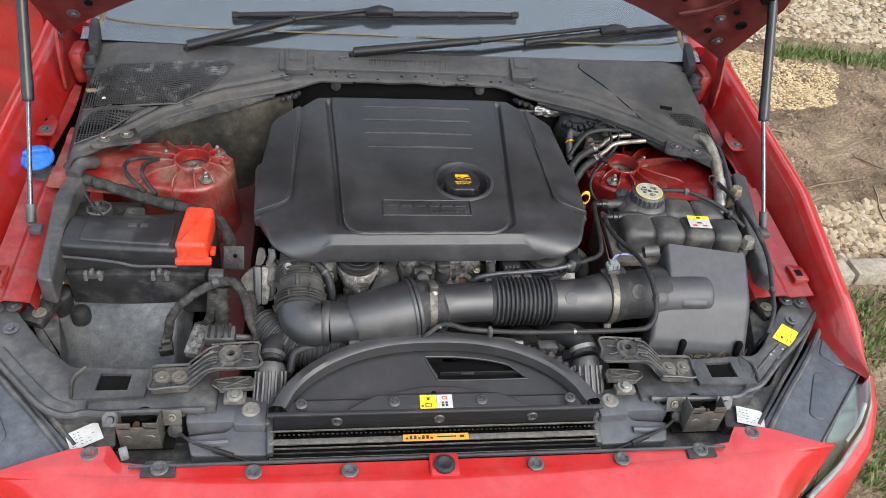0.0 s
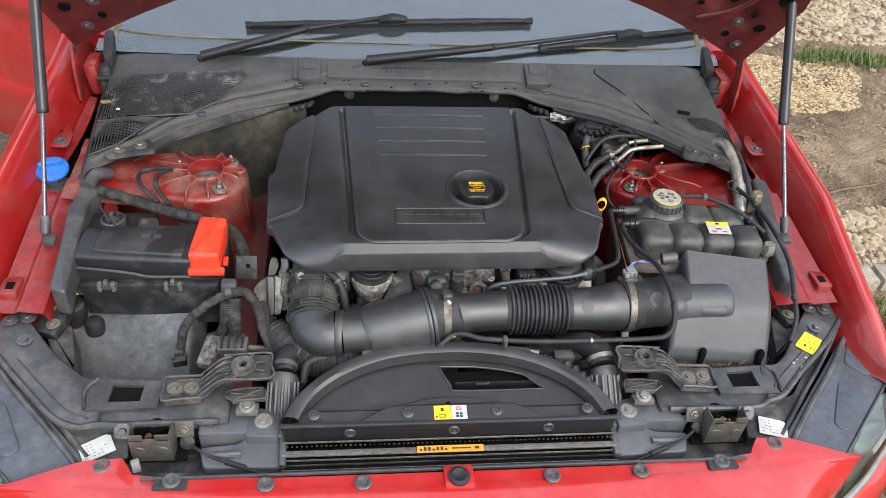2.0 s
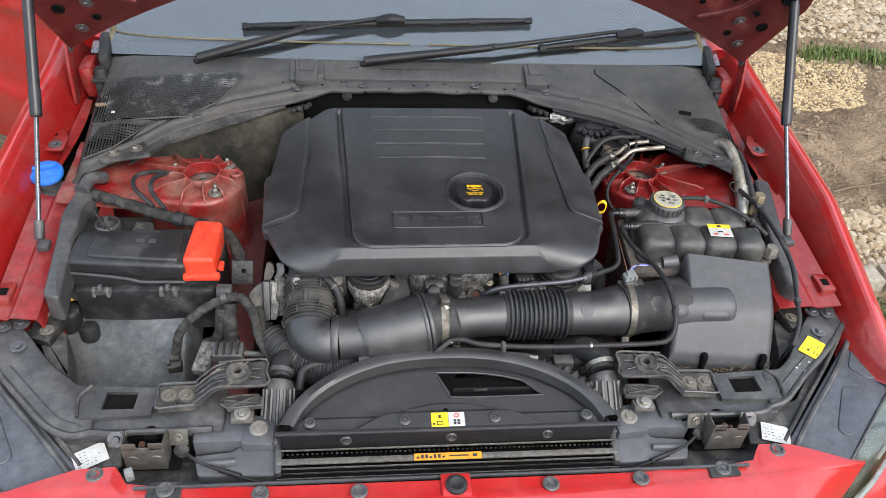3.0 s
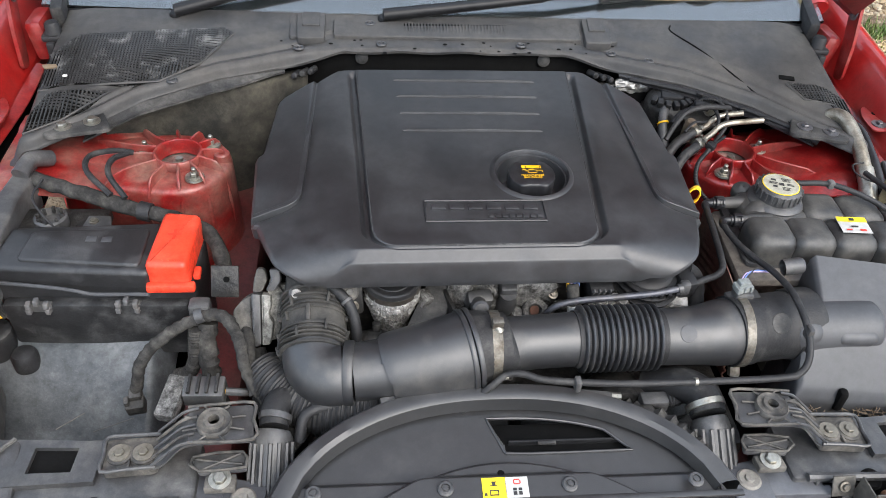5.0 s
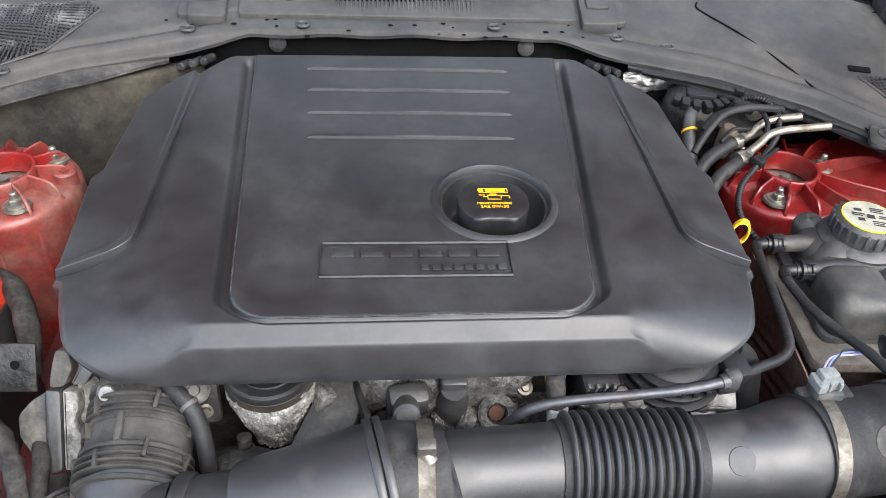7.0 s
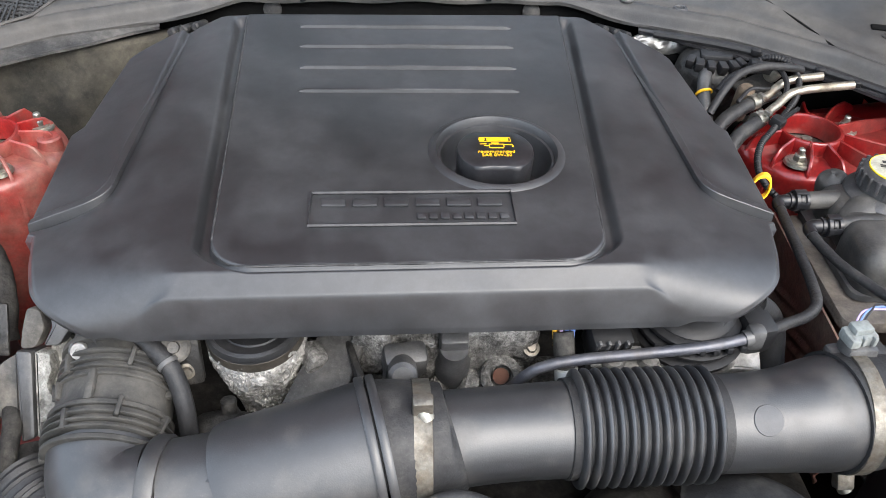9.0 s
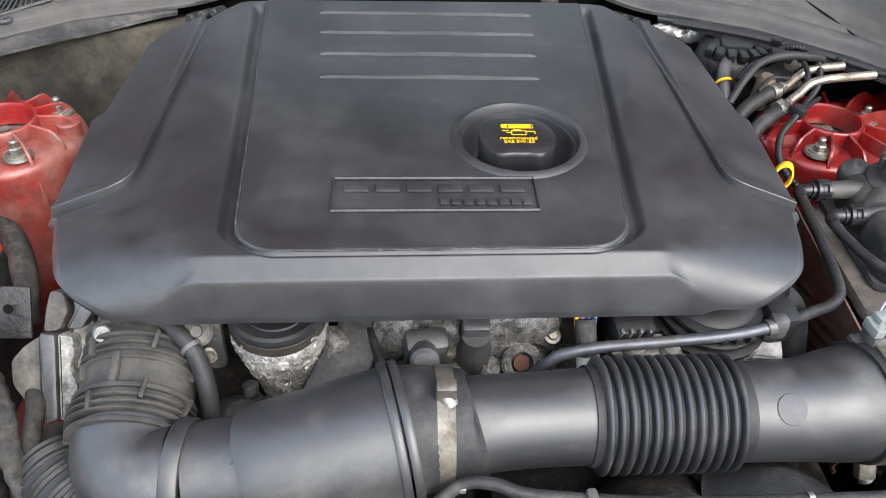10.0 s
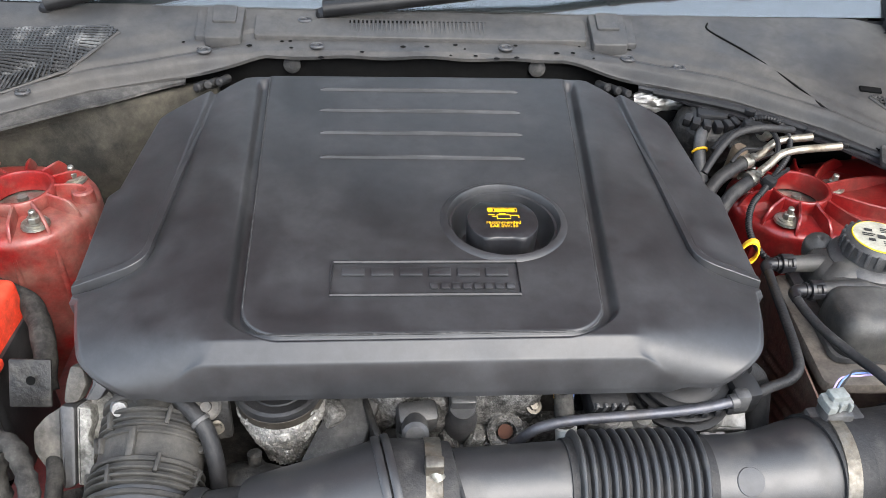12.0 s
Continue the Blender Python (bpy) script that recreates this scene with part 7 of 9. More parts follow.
part("duct", tube([(*axis(0.018), 0.0345), (*axis(0.06), 0.0338), (*axis(0.108), 0.0345)], n=6, seg=40), PIPE, intake)
bel = part("bellows", tube([(*axis(0.106), 0.035), (*axis(0.110), 0.0365), (*axis(0.207), 0.0365), (*axis(0.211), 0.035)], n=4, seg=40), RUBBER, intake, "black ribbed bellows")
for i in range(13):
    x, y, z = axis(0.1115 + 0.0078 * i)
    part("bellows_ring", tube([(x - 0.0030, y, z, 0.0355), (x - 0.0018, y, z, 0.0412), (x, y, z, 0.0428), (x + 0.0018, y, z, 0.0412), (x + 0.0030, y, z, 0.0355)], n=2, seg=40), PIPE, bel)
part("duct", tube([(*axis(0.208), 0.0362), (*axis(0.235), 0.0362), (*axis(0.268), 0.0385), (*axis(0.295), 0.0425), (*axis(0.315), 0.0435)], n=8, seg=44), PIPE, intake, "widening black plastic pipe")


def round_mark(xc, r, rm, material):
    """A shallow round boss moulded on the pipe."""
    bm = bmesh.new()
    rows = []
    for k, lift in ((1.0, -0.0006), (0.93, 0.0005), (0.6, 0.0006), (0.05, 0.0006)):
        row = []
        for i in range(32):
            w = 2 * math.pi * i / 32
            c = Vector(axis(xc + k * rm * math.cos(w)))
            a = radians(52) - k * rm * math.sin(w) / r
            row.append(bm.verts.new(c + Vector((0, -math.cos(a), math.sin(a))) * (r + lift)))
        rows.append(row)
    for a, b in zip(rows, rows[1:]):
        for i in range(32):
            bm.faces.new((a[i], a[(i + 1) % 32], b[(i + 1) % 32], b[i]))
    bm.faces.new(rows[-1])
    part("moulded_boss", bm, material, intake)


round_mark(0.240, 0.0364, 0.0115, AIRBOX)
part("hose_cuff", tube([(*axis(0.308), 0.046), (*axis(0.334), 0.0465), (*axis(0.340), 0.0445), (*axis(0.39), 0.0445), (*axis(0.394), 0.047), (*axis(0.424), 0.047), (*axis(0.426), 0.043)], n=4, seg=44), RUBBER, intake, "dusty rubber cuff")
round_mark(0.365, 0.0447, 0.0140, DUSTY)


def clamp(x, y, z, r, w, tail):
    c = part("hose_clamp", tube([(x - w, y, z, r - 0.001), (x - w + 0.0004, y, z, r + 0.0012), (x + w - 0.0004, y, z, r + 0.0012), (x + w, y, z, r - 0.001)], n=1, seg=48), CHROME, intake, "shiny steel hose clamp")
    a = radians(tail)
    p = Vector((x, y + (r + 0.006) * math.cos(a), z + (r + 0.006) * math.sin(a)))
    part("worm_housing", box(p.x, p.y, p.z, 0.014, 0.010, 0.016, 0.002, (tail - 90, 0, 0)), CHROME, c)
    part("worm_screw", lathe([(0.0055, 0), (0.0055, 0.008), (0.003, 0.009), (0, 0.009)], 12, aim(p + Vector((0, 0, -0.004)), (0.4, -0.5, -0.75))), STEEL, c)


clamp(0.0, 0.9525, 0.7925, 0.0432, 0.0065, 100)
clamp(*axis(0.322), 0.0468, 0.006, 235)
maf = thing("air_sensor", "air mass sensor with pale grey plug on the intake", "sensor")
part("base", box(0.330, 0.993, 0.826, 0.046, 0.030, 0.008, 0.003, (0, 0, 6)), PLASTIC, maf)
part("body", box(0.326, 0.996, 0.833, 0.024, 0.020, 0.014, 0.004), PLASTIC, maf)
part("plug", add(add(box(0.324, 0.998, 0.844, 0.023, 0.015, 0.010, 0.002, (0, 0, 8)), box(0.324, 0.999, 0.851, 0.015, 0.011, 0.006, 0.0015, (0, 0, 8))), box(0.316, 0.993, 0.845, 0.008, 0.013, 0.008, 0.0015, (0, 0, 8))), GREYPLUG, maf, "pale grey plug")
for q in (-0.008, 0.0, 0.008):
    part("plug_key", box(0.324 + q, 0.9905, 0.8455, 0.003, 0.004, 0.008, 0.0008, (0, 0, 8)), GREYPLUG, maf)
for i, mm in enumerate((WIRE_P, WIRE_B, INK)):
    part("wire", tube([(0.322 + 0.003 * i, 1.004, 0.850), (0.334 + 0.003 * i, 1.016, 0.852), (0.356, 1.024 + 0.003 * i, 0.846), (0.40, 1.05, 0.82)], 0.0008, 8, 6), mm, maf)

# air filter box
ab = thing("air_filter_box", "dark grey plastic air filter box", "air filter box")


LEFT = [(0.904, 0.391), (0.950, 0.400), (0.958, 0.408), (0.966, 0.428), (1.052, 0.437)]


def lid_fn(u, v):
    a, b = min(1.0, max(0.0, (u - 0.04) / 0.92)), min(1.0, max(0.0, (v - 0.05) / 0.95))
    y = 0.902 + 0.148 * b - 0.010 * a * (1 - b) - 0.020 * a * b
    x0, x1 = table(LEFT, y), 0.574 + 0.018 * b
    x = x0 + (x1 - x0) * a
    d = min(a * 0.18, (1 - a) * 0.16, b * 0.15)
    k = 0.5 * (0.945 - y + math.sqrt((0.945 - y) ** 2 + 0.0001))
    z = 0.843 + 0.46 * (y - 1.03) - 0.95 * k - 0.008 * (1 - smoothstep(0.0, 0.010, d)) ** 2
    edge = max(0.0, (0.04 - u) / 0.04, (u - 0.96) / 0.04, (0.05 - v) / 0.05)
    return (x, y, z - max(0.0, z - 0.705) * edge)


part("lid", skin(lid_fn, 90, 80), AIRBOX, ab, "", 50)
bm = tube([(0.400, 0.974, 0.789, 0.0385), (0.430, 0.975, 0.790, 0.0370), (0.470, 0.975, 0.791, 0.0365), (0.498, 0.975, 0.791, 0.0360), (0.506, 0.975, 0.791, 0.0335), (0.511, 0.975, 0.791, 0.026), (0.513, 0.975, 0.791, 0.010), (0.5132, 0.975, 0.791, 0.0004)], n=3, seg=40)
add(bm, box(0.470, 0.962, 0.785, 0.060, 0.040, 0.060, 0.012, (16, 0, -2), 4))
add(bm, box(0.405, 0.974, 0.790, 0.050, 0.070, 0.070, 0.024, (8, 0, 4), 5))
part("raised_duct", bm, AIRBOX, ab)
for x, y in ((0.452, 0.900), (0.556, 0.894)):
    part("slot", box(x, y, 0.735, 0.012, 0.014, 0.035, 0.005, (0, 0, -10)), SHADE_BLACK, ab)
for i in range(9):
    x = 0.405 + 0.0145 * i
    part("grille_fin", box(x, 0.908 - 0.05 * (x - 0.40), 0.695, 0.004, 0.008, 0.03, 0.001, (0, 0, -10)), PLASTIC, ab)
part("lower_box", slab(rounded([(0.395, 0.925), (0.535, 0.90), (0.585, 1.02), (0.44, 1.045)], 0.01), 0.48, 0.715, 0.004), PLASTIC, ab)
part("spigot", lathe([(0.011, -0.012), (0.011, 0.012), (0.009, 0.015), (0, 0.015)], 16, pose(0.405, 1.035, 0.845, 0, 80, 0)), PLASTIC, ab)

# coolant tank
tank = thing("coolant_tank", "black plastic coolant tank with pillow-shaped cells", "coolant tank")
TANK = mat("black_tank_plastic", (0.030, 0.030, 0.030), 0.46, dust=0.75, dust_col=(0.13, 0.122, 0.108), dust_scale=22, bump=0.12, bump_scale=600, spec=0.6, dust_lo=0.42)
for x, y, w, d in ((0.404, 1.105, 0.060, 0.062), (0.461, 1.102, 0.060, 0.062), (0.518, 1.099, 0.062, 0.062), (0.573, 1.095, 0.056, 0.06), (0.500, 1.158, 0.058, 0.062), (0.557, 1.154, 0.060, 0.062)):
    part("cell", box(x, y, 0.828, w + 0.003, d + 0.003, 0.056, 0.017, (0, 0, -2), 5), TANK, tank)
part("cell", box(0.435, 1.168, 0.822, 0.100, 0.078, 0.05, 0.016, (0, 0, 0), 5), TANK, tank)
part("seam", slab(rounded([(0.368, 1.075), (0.60, 1.064), (0.604, 1.19), (0.375, 1.21)], 0.012), 0.808, 0.814, 0.001), PLASTIC, tank)
part("lower_shell", slab(rounded([(0.375, 1.08), (0.595, 1.070), (0.60, 1.185), (0.38, 1.20)], 0.015), 0.68, 0.808, 0.002), mat("stained_tank", (0.09, 0.065, 0.055), 0.5, dust=0.85, dust_col=(0.27, 0.20, 0.16), dust_scale=20, bump=0.2), tank)
part("ledge", slab(rounded([(0.352, 1.050), (0.600, 1.045), (0.602, 1.188), (0.362, 1.205)], 0.012), 0.796, 0.8065, 0.003), mat("dusty_tank_ledge", (0.10, 0.085, 0.072), 0.6, dust=0.9, dust_col=(0.21, 0.185, 0.155), dust_scale=26, bump=0.3, bump_scale=300, dust_lo=0.40), tank, "pale dusty ledge round the tank")
part("base_ring", lathe([(0.040, -0.03), (0.040, -0.010), (0.036, -0.006), (0.030, -0.004)], 40, pose(0.440, 1.178, 0.858)), PLASTIC, tank)
tc = part("cap", lathe([(0.030, -0.008), (0.0315, -0.002), (0.0315, 0.012), (0.028, 0.015), (0.0265, 0.0155)], 44, pose(0.440, 1.178, 0.858)), PLASTIC, tank, "black screw cap with pale sticker")
for i in range(22):
    w = 2 * math.pi * i / 22
    part("grip", box(0.440 + 0.0315 * math.cos(w), 1.178 + 0.0315 * math.sin(w), 0.864, 0.004, 0.004, 0.014, 0.001, (0, 0, math.degrees(w))), PLASTIC, tc)
part("cap_top", lathe([(0.0262, 0), (0.0262, 0.0012), (0.0252, 0.0014), (0.0252, 0.0006)], 44, pose(0.440, 1.178, 0.873)), LABEL_Y, tc)
st = part("sticker", lathe([(0.0252, 0), (0.0252, 0.0012), (0, 0.0014)], 44, pose(0.440, 1.178, 0.8732)), mat("cream_sticker", (0.40, 0.39, 0.32), 0.5, dust=0.4, dust_scale=60), tc, "cream warning sticker")
bars("print", st, (0.440, 1.178, 0.8745), (0.95, -0.3, 0), (0.3, 0.95, 0), [(-0.014, 0.006, 0.007, 0.004), (0.001, 0.013, 0.013, 0.0012), (0.001, 0.010, 0.011, 0.0012), (0.001, 0.007, 0.012, 0.0012), (-0.017, 0.001, 0.012, 0.0012), (-0.017, -0.002, 0.010, 0.0012), (-0.003, -0.004, 0.007, 0.006), (0.008, 0.001, 0.009, 0.0012), (0.008, -0.002, 0.010, 0.0012), (-0.012, -0.010, 0.006, 0.004), (0.001, -0.009, 0.012, 0.0012), (0.001, -0.012, 0.010, 0.0012), (0.001, -0.015, 0.011, 0.0012)], INK, 0.0006)
tl = part("label", box(0.519, 1.102, 0.8598, 0.042, 0.032, 0.0008, 0, (2, 0, -4)), LABEL_W, tank, "white and yellow warning label")
bars("print", tl, (0.519, 1.102, 0.8602), (0.9976, -0.07, 0), (0.07, 0.9976, 0.03), [(-0.021, 0.006, 0.042, 0.010)], LABEL_Y, 0.0008)
bars("print", tl, (0.519, 1.102, 0.8602), (0.9976, -0.07, 0), (0.07, 0.9976, 0.03), [(-0.004, 0.008, 0.007, 0.005), (-0.006, -0.006, 0.010, 0.003)], INK, 0.0014)
bars("print", tl, (0.519, 1.102, 0.8602), (0.9976, -0.07, 0), (0.07, 0.9976, 0.03), [(-0.015, -0.013, 0.008, 0.003), (0.004, -0.013, 0.009, 0.003)], INK_R, 0.0014)
for y, z, t in ((1.181, 0.8385, 0.364), (1.1375, 0.8415, 0.374)):
    sp = part("spigot", tube([(t + 0.045, y + 0.006, z - 0.004, 0.0105), (t + 0.020, y + 0.001, z, 0.0090), (t + 0.001, y, z, 0.0082), (t - 0.006, y, z, 0.0066)], n=4, seg=18), TANK, tank)
    qc = part("quick_coupling", tube([(t + 0.001, y, z, 0.0072), (t - 0.010, y, z, 0.0072), (t - 0.018, y, z, 0.0062), (t - 0.024, y, z - 0.0008, 0.0058), (t - 0.0275, y - 0.004, z - 0.001, 0.0055), (t - 0.028, y - 0.012, z - 0.001, 0.0050)], n=4, seg=16), BLACK_PAINT, sp)
    for x, r, w in ((t - 0.001, 0.0094, 0.0016), (t - 0.0062, 0.0080, 0.0008), (t - 0.0105, 0.0098, 0.0017), (t - 0.0155, 0.0076, 0.0010)):
        part("collar", lathe([(r - 0.0022, -w - 0.0006), (r, -w), (r, w), (r - 0.0022, w + 0.0006)], 24, aim((x, y, z), (1, 0, 0))), BLACK_PAINT, qc)
    part("release_tab", add(box(t - 0.0065, y, z + 0.0092, 0.012, 0.007, 0.0022, 0.0006), box(t - 0.0065, y - 0.0092, z, 0.012, 0.0022, 0.006, 0.0006)), BLACK_PAINT, qc)
part("thumb_dome", tube([(0.418, 1.218, 0.815, 0.018), (0.410, 1.214, 0.828, 0.0172), (0.405, 1.212, 0.838, 0.0155), (0.4025, 1.2105, 0.845, 0.0115), (0.401, 1.210, 0.8485, 0.005), (0.401, 1.210, 0.849, 0.0004)], n=4, seg=24), TANK, tank, "thumb-shaped hump moulded on the tank")
part("shoulder", tube([(0.386, 1.150, 0.822, 0.004), (0.392, 1.152, 0.826, 0.013), (0.405, 1.160, 0.832, 0.019), (0.425, 1.170, 0.836, 0.022)], n=5, seg=24), TANK, tank)

# fuse and terminal box
fb = thing("fuse_box", "long black plastic fuse box with orange terminal cover", "fuse box")
part("base", slab(rounded([(-0.632, 1.084), (-0.378, 1.076), (-0.376, 1.170), (-0.624, 1.165)], 0.008), 0.66, 0.790, 0.003), FUSE, fb)
part("front_skirt", box(-0.506, 1.076, 0.712, 0.236, 0.018, 0.10, 0.005, (3, 0, -1)), MUDDY, fb)
lid = part("lid", slab(rounded([(-0.638, 1.086), (-0.432, 1.072), (-0.430, 1.172), (-0.626, 1.163)], 0.010), 0.786, 0.812, 0.007, lambda x, y: 0.05 * (y - 1.1), 3), FUSE, fb, "dusty black lid")
part("lid_panel", slab(rounded([(-0.602, 1.096), (-0.445, 1.082), (-0.443, 1.155), (-0.595, 1.150)], 0.010), 0.810, 0.8165, 0.004, lambda x, y: 0.05 * (y - 1.1), 3), FUSE, lid)
part("lid_edge", tube([(-0.640, 1.083, 0.789), (-0.57, 1.075, 0.787), (-0.53, 1.070, 0.784), (-0.505, 1.069, 0.778), (-0.45, 1.068, 0.778), (-0.435, 1.067, 0.778)], 0.0026, 8, 8), AIRBOX, lid)
part("moulded_mark", box(-0.515, 1.132, 0.8185, 0.014, 0.011, 0.001, 0.0004), AIRBOX, lid)
part("moulded_mark", box(-0.495, 1.131, 0.8185, 0.014, 0.011, 0.001, 0.0004), AIRBOX, lid)
oc = part("terminal_cover", slab(rounded([(-0.437, 1.074), (-0.383, 1.072), (-0.378, 1.172), (-0.428, 1.178)], 0.009), 0.780, 0.826, 0.008, lambda x, y: 0.05 * (y - 1.1), 4), ORANGE, fb, "orange-red plastic terminal cover")
part("cover_flange", box(-0.407, 1.070, 0.788, 0.062, 0.012, 0.012, 0.003), ORANGE, oc)
part("side_catch", box(-0.375, 1.088, 0.796, 0.009, 0.018, 0.009, 0.002), ORANGE, oc)
part("plus_mark", add(box(-0.406, 1.13, 0.8275, 0.018, 0.004, 0.001, 0, (3, 0, 0)), box(-0.406, 1.13, 0.8275, 0.004, 0.018, 0.0012, 0, (3, 0, 0))), mat("moulded_orange", (0.66, 0.04, 0.018), 0.5), oc)
CLIPGREY = mat("dull_grey_plastic", (0.11, 0.11, 0.112), 0.5, dust=0.5, dust_scale=70, bump=0.2)
for x in (-0.578, -0.466):
    for dx, dz in ((-0.011, 0), (0.0, 0.006), (0.011, 0), (-0.012, -0.009), (0.012, -0.009)):
        part("snap_clip", box(x + dx, 1.064, 0.764 + dz, 0.0065, 0.010, 0.009, 0.0015), CLIPGREY, fb)
    part("clip_frame", box(x, 1.069, 0.757, 0.034, 0.008, 0.014, 0.002), PLASTIC, fb)
sp = part("side_plate", box(-0.337, 1.068, 0.799, 0.036, 0.004, 0.042, 0.002, (-32, 0, -2)), GREASY, fb, "grey steel tab with a hole")
part("tab_hole", lathe([(0.004, 0), (0, 0)], 14, aim((-0.334, 1.064, 0.806), (0, -0.85, 0.53))), SHADE_BLACK, sp)
# filler boxes added to keep the space below the intake dark
part("front_dark_filler", box(0.19, 0.955, 0.59, 0.30, 0.16, 0.18, 0.02), GREASY, engine)
part("front_dark_filler", box(-0.10, 0.96, 0.60, 0.26, 0.14, 0.20, 0.02), GREASY, engine)


# ---- hoses, looms and the rest of the bay ----
def hose(name, label, category, pts, r, material, seg=12, n=8, ripple=0.0, pitch=0.006, group="", wob=0.0):
    return solo(name, tube(pts, r, n, seg, ripple, pitch, wob=wob), material, label, category, group)


h = thing("breather_hose", "thin black hose running past the intake pipe", "hose")
part("tube", tube([(0.346, 1.128, 0.8405), (0.3475, 1.112, 0.840), (0.353, 1.085, 0.840), (0.365, 1.052, 0.842), (0.375, 1.02, 0.847), (0.381, 0.975, 0.850), (0.383, 0.93, 0.838), (0.381, 0.903, 0.818), (0.370, 0.890, 0.803), (0.345, 0.887, 0.797), (0.25, 0.886, 0.795), (0.15, 0.886, 0.795), (0.06, 0.892, 0.797), (0.03, 0.900, 0.800), (0.01, 0.902, 0.797), (-0.012, 0.893, 0.783), (-0.03, 0.888, 0.765), (-0.05, 0.885, 0.74)], 0.0044, 8, 12), RUBBER, h)
for x, y, z in ((0.093, 0.887, 0.795), (0.383, 0.925, 0.836)):
    part("hose_clip", box(x, y, z, 0.008, 0.014, 0.018, 0.003), PLASTIC, h)
for x in (0.238, 0.01):
    part("band", tube([(x - 0.002, 0.886 if x > 0.1 else 0.902, 0.7955), (x + 0.002, 0.886 if x > 0.1 else 0.902, 0.7955)], 0.0050, 1, 12), STEEL, h)
h = thing("coolant_pipe", "grey-blue metal coolant pipe crossing the engine front", "coolant pipe")
part("pipe", tube([(0.070, 1.022, 0.765), (0.074, 1.010, 0.785), (0.081, 1.005, 0.801), (0.092, 1.004, 0.811), (0.118, 1.005, 0.817), (0.174, 1.006, 0.822), (0.22, 1.008, 0.826), (0.250, 1.012, 0.830)], 0.0044, 8, 14), mat("blue_grey_pipe", (0.075, 0.078, 0.092), 0.38, 0.4, dust=0.4, dust_scale=30, bump=0.1), h)
part("joint", box(0.256, 1.015, 0.828, 0.014, 0.013, 0.020, 0.004), PLASTIC, h)
part("joint_collar", tube([(0.246, 1.012, 0.829), (0.252, 1.013, 0.830)], 0.0062, 1, 14), PLASTIC, h)
part("hose", tube([(0.258, 1.016, 0.828), (0.285, 1.028, 0.828), (0.306, 1.036, 0.829), (0.317, 1.046, 0.833), (0.323, 1.070, 0.834), (0.328, 1.105, 0.835), (0.333, 1.145, 0.8365), (0.336, 1.170, 0.8375)], 0.0046, 8, 14), RUBBER, h)
w = thing("sensor_cable", "taped cable with coloured wires and white tag", "cable")
part("sleeve", tube([(0.110, 1.025, 0.828), (0.111, 1.016, 0.815), (0.113, 1.006, 0.795)], 0.0082, 6, 12), LOOM, w)
part("tag", tube([(0.112, 1.008, 0.806), (0.115, 0.998, 0.778)], 0.009, 2, 12), LABEL_W, w, "white paper tag")
for i, mm in enumerate((YELLOW, WIRE_P, WIRE_B, WIRE_B)):
    part("wire", tube([(0.1045 + 0.004 * i, 1.020, 0.818), (0.103 + 0.005 * i, 1.028, 0.836)], 0.0019, 2, 6), mm, w)
# valve stack at the engine's right front
vs = thing("coolant_valve", "grimy coolant valve housing with bolted flange", "valve housing")
part("housing", box(0.20, 1.055, 0.79, 0.12, 0.06, 0.05, 0.01), GREASY, vs)
part("flange", cast(0.200, 1.022, 0.797, 0.135, 0.022, 0.020, (25, 0, -2), 0.002), CASTING, vs, "pale cast flange")
for x in (0.150, 0.178, 0.206, 0.238):
    part("flange_boss", lathe([(0.009, -0.02), (0.009, 0.004), (0.007, 0.007), (0, 0.007)], 16, pose(x, 1.016, 0.803, 20)), CASTING, vs)
for k in range(3):
    part("valve_disc", lathe([(0.030, 0), (0.046 - 0.003 * k, 0.001), (0.046 - 0.003 * k, 0.0045), (0.043 - 0.003 * k, 0.0055), (0.030, 0.0055)], 36, pose(0.215, 1.046, 0.812 + 0.008 * k, 12)), TRIM, vs)
for k in range(7):
    part("disc_tooth", box(0.180 + 0.011 * k, 1.006 + 0.00035 * (k - 3) ** 2, 0.8225, 0.005, 0.006, 0.006, 0.001), TRIM, vs)
part("end_block", box(0.262, 1.030, 0.822, 0.024, 0.030, 0.030, 0.005, (10, 0, 10)), TRIM, vs)
part("dome", lathe([(0.036, -0.016), (0.036, 0.010), (0.030, 0.014), (0, 0.015)], 32, pose(0.215, 1.05, 0.825, 12)), TRIM, vs)
part("port", tube([(0.262, 1.045, 0.835), (0.285, 1.05, 0.81), (0.29, 1.04, 0.78), (0.288, 1.02, 0.75)], 0.013, 8, 14), RUBBER, vs)
for x, y, z in ((0.165, 1.018, 0.795), (0.20, 1.016, 0.793), (0.24, 1.016, 0.793), (0.26, 1.03, 0.805)):
    screw(BOLT_DARK, vs, (x, y, z), (0, -0.4, 0.9))
part("connector", box(0.146, 1.026, 0.818, 0.032, 0.024, 0.026, 0.003, (20, 0, 8)), TRIM, vs)
for k in range(4):
    part("connector_rib", box(0.135 + 0.007 * k, 1.013, 0.820, 0.0025, 0.004, 0.022, 0.0008, (20, 0, 8)), PLASTIC, vs)
part("block_face", box(0.17, 1.04, 0.745, 0.055, 0.05, 0.055, 0.006), ALU, vs)
dip = thing("dipstick", "yellow dipstick ring beside the engine cover", "dipstick")
bm = bmesh.new()
rows = []
for i in range(40):
    a = 2 * math.pi * i / 40
    ca, sa = math.cos(a), math.sin(a)
    rows.append([bm.verts.new((0.3150 + r * 0.80 * ca + e * 0.35, 1.178 + e, 0.8555 + r * 1.16 * sa)) for r, e in ((0.0122, -0.0034), (0.0125, -0.003), (0.0125, 0.003), (0.0122, 0.0034), (0.0103, 0.0034), (0.0100, 0.003), (0.0100, -0.003), (0.0103, -0.0034))])
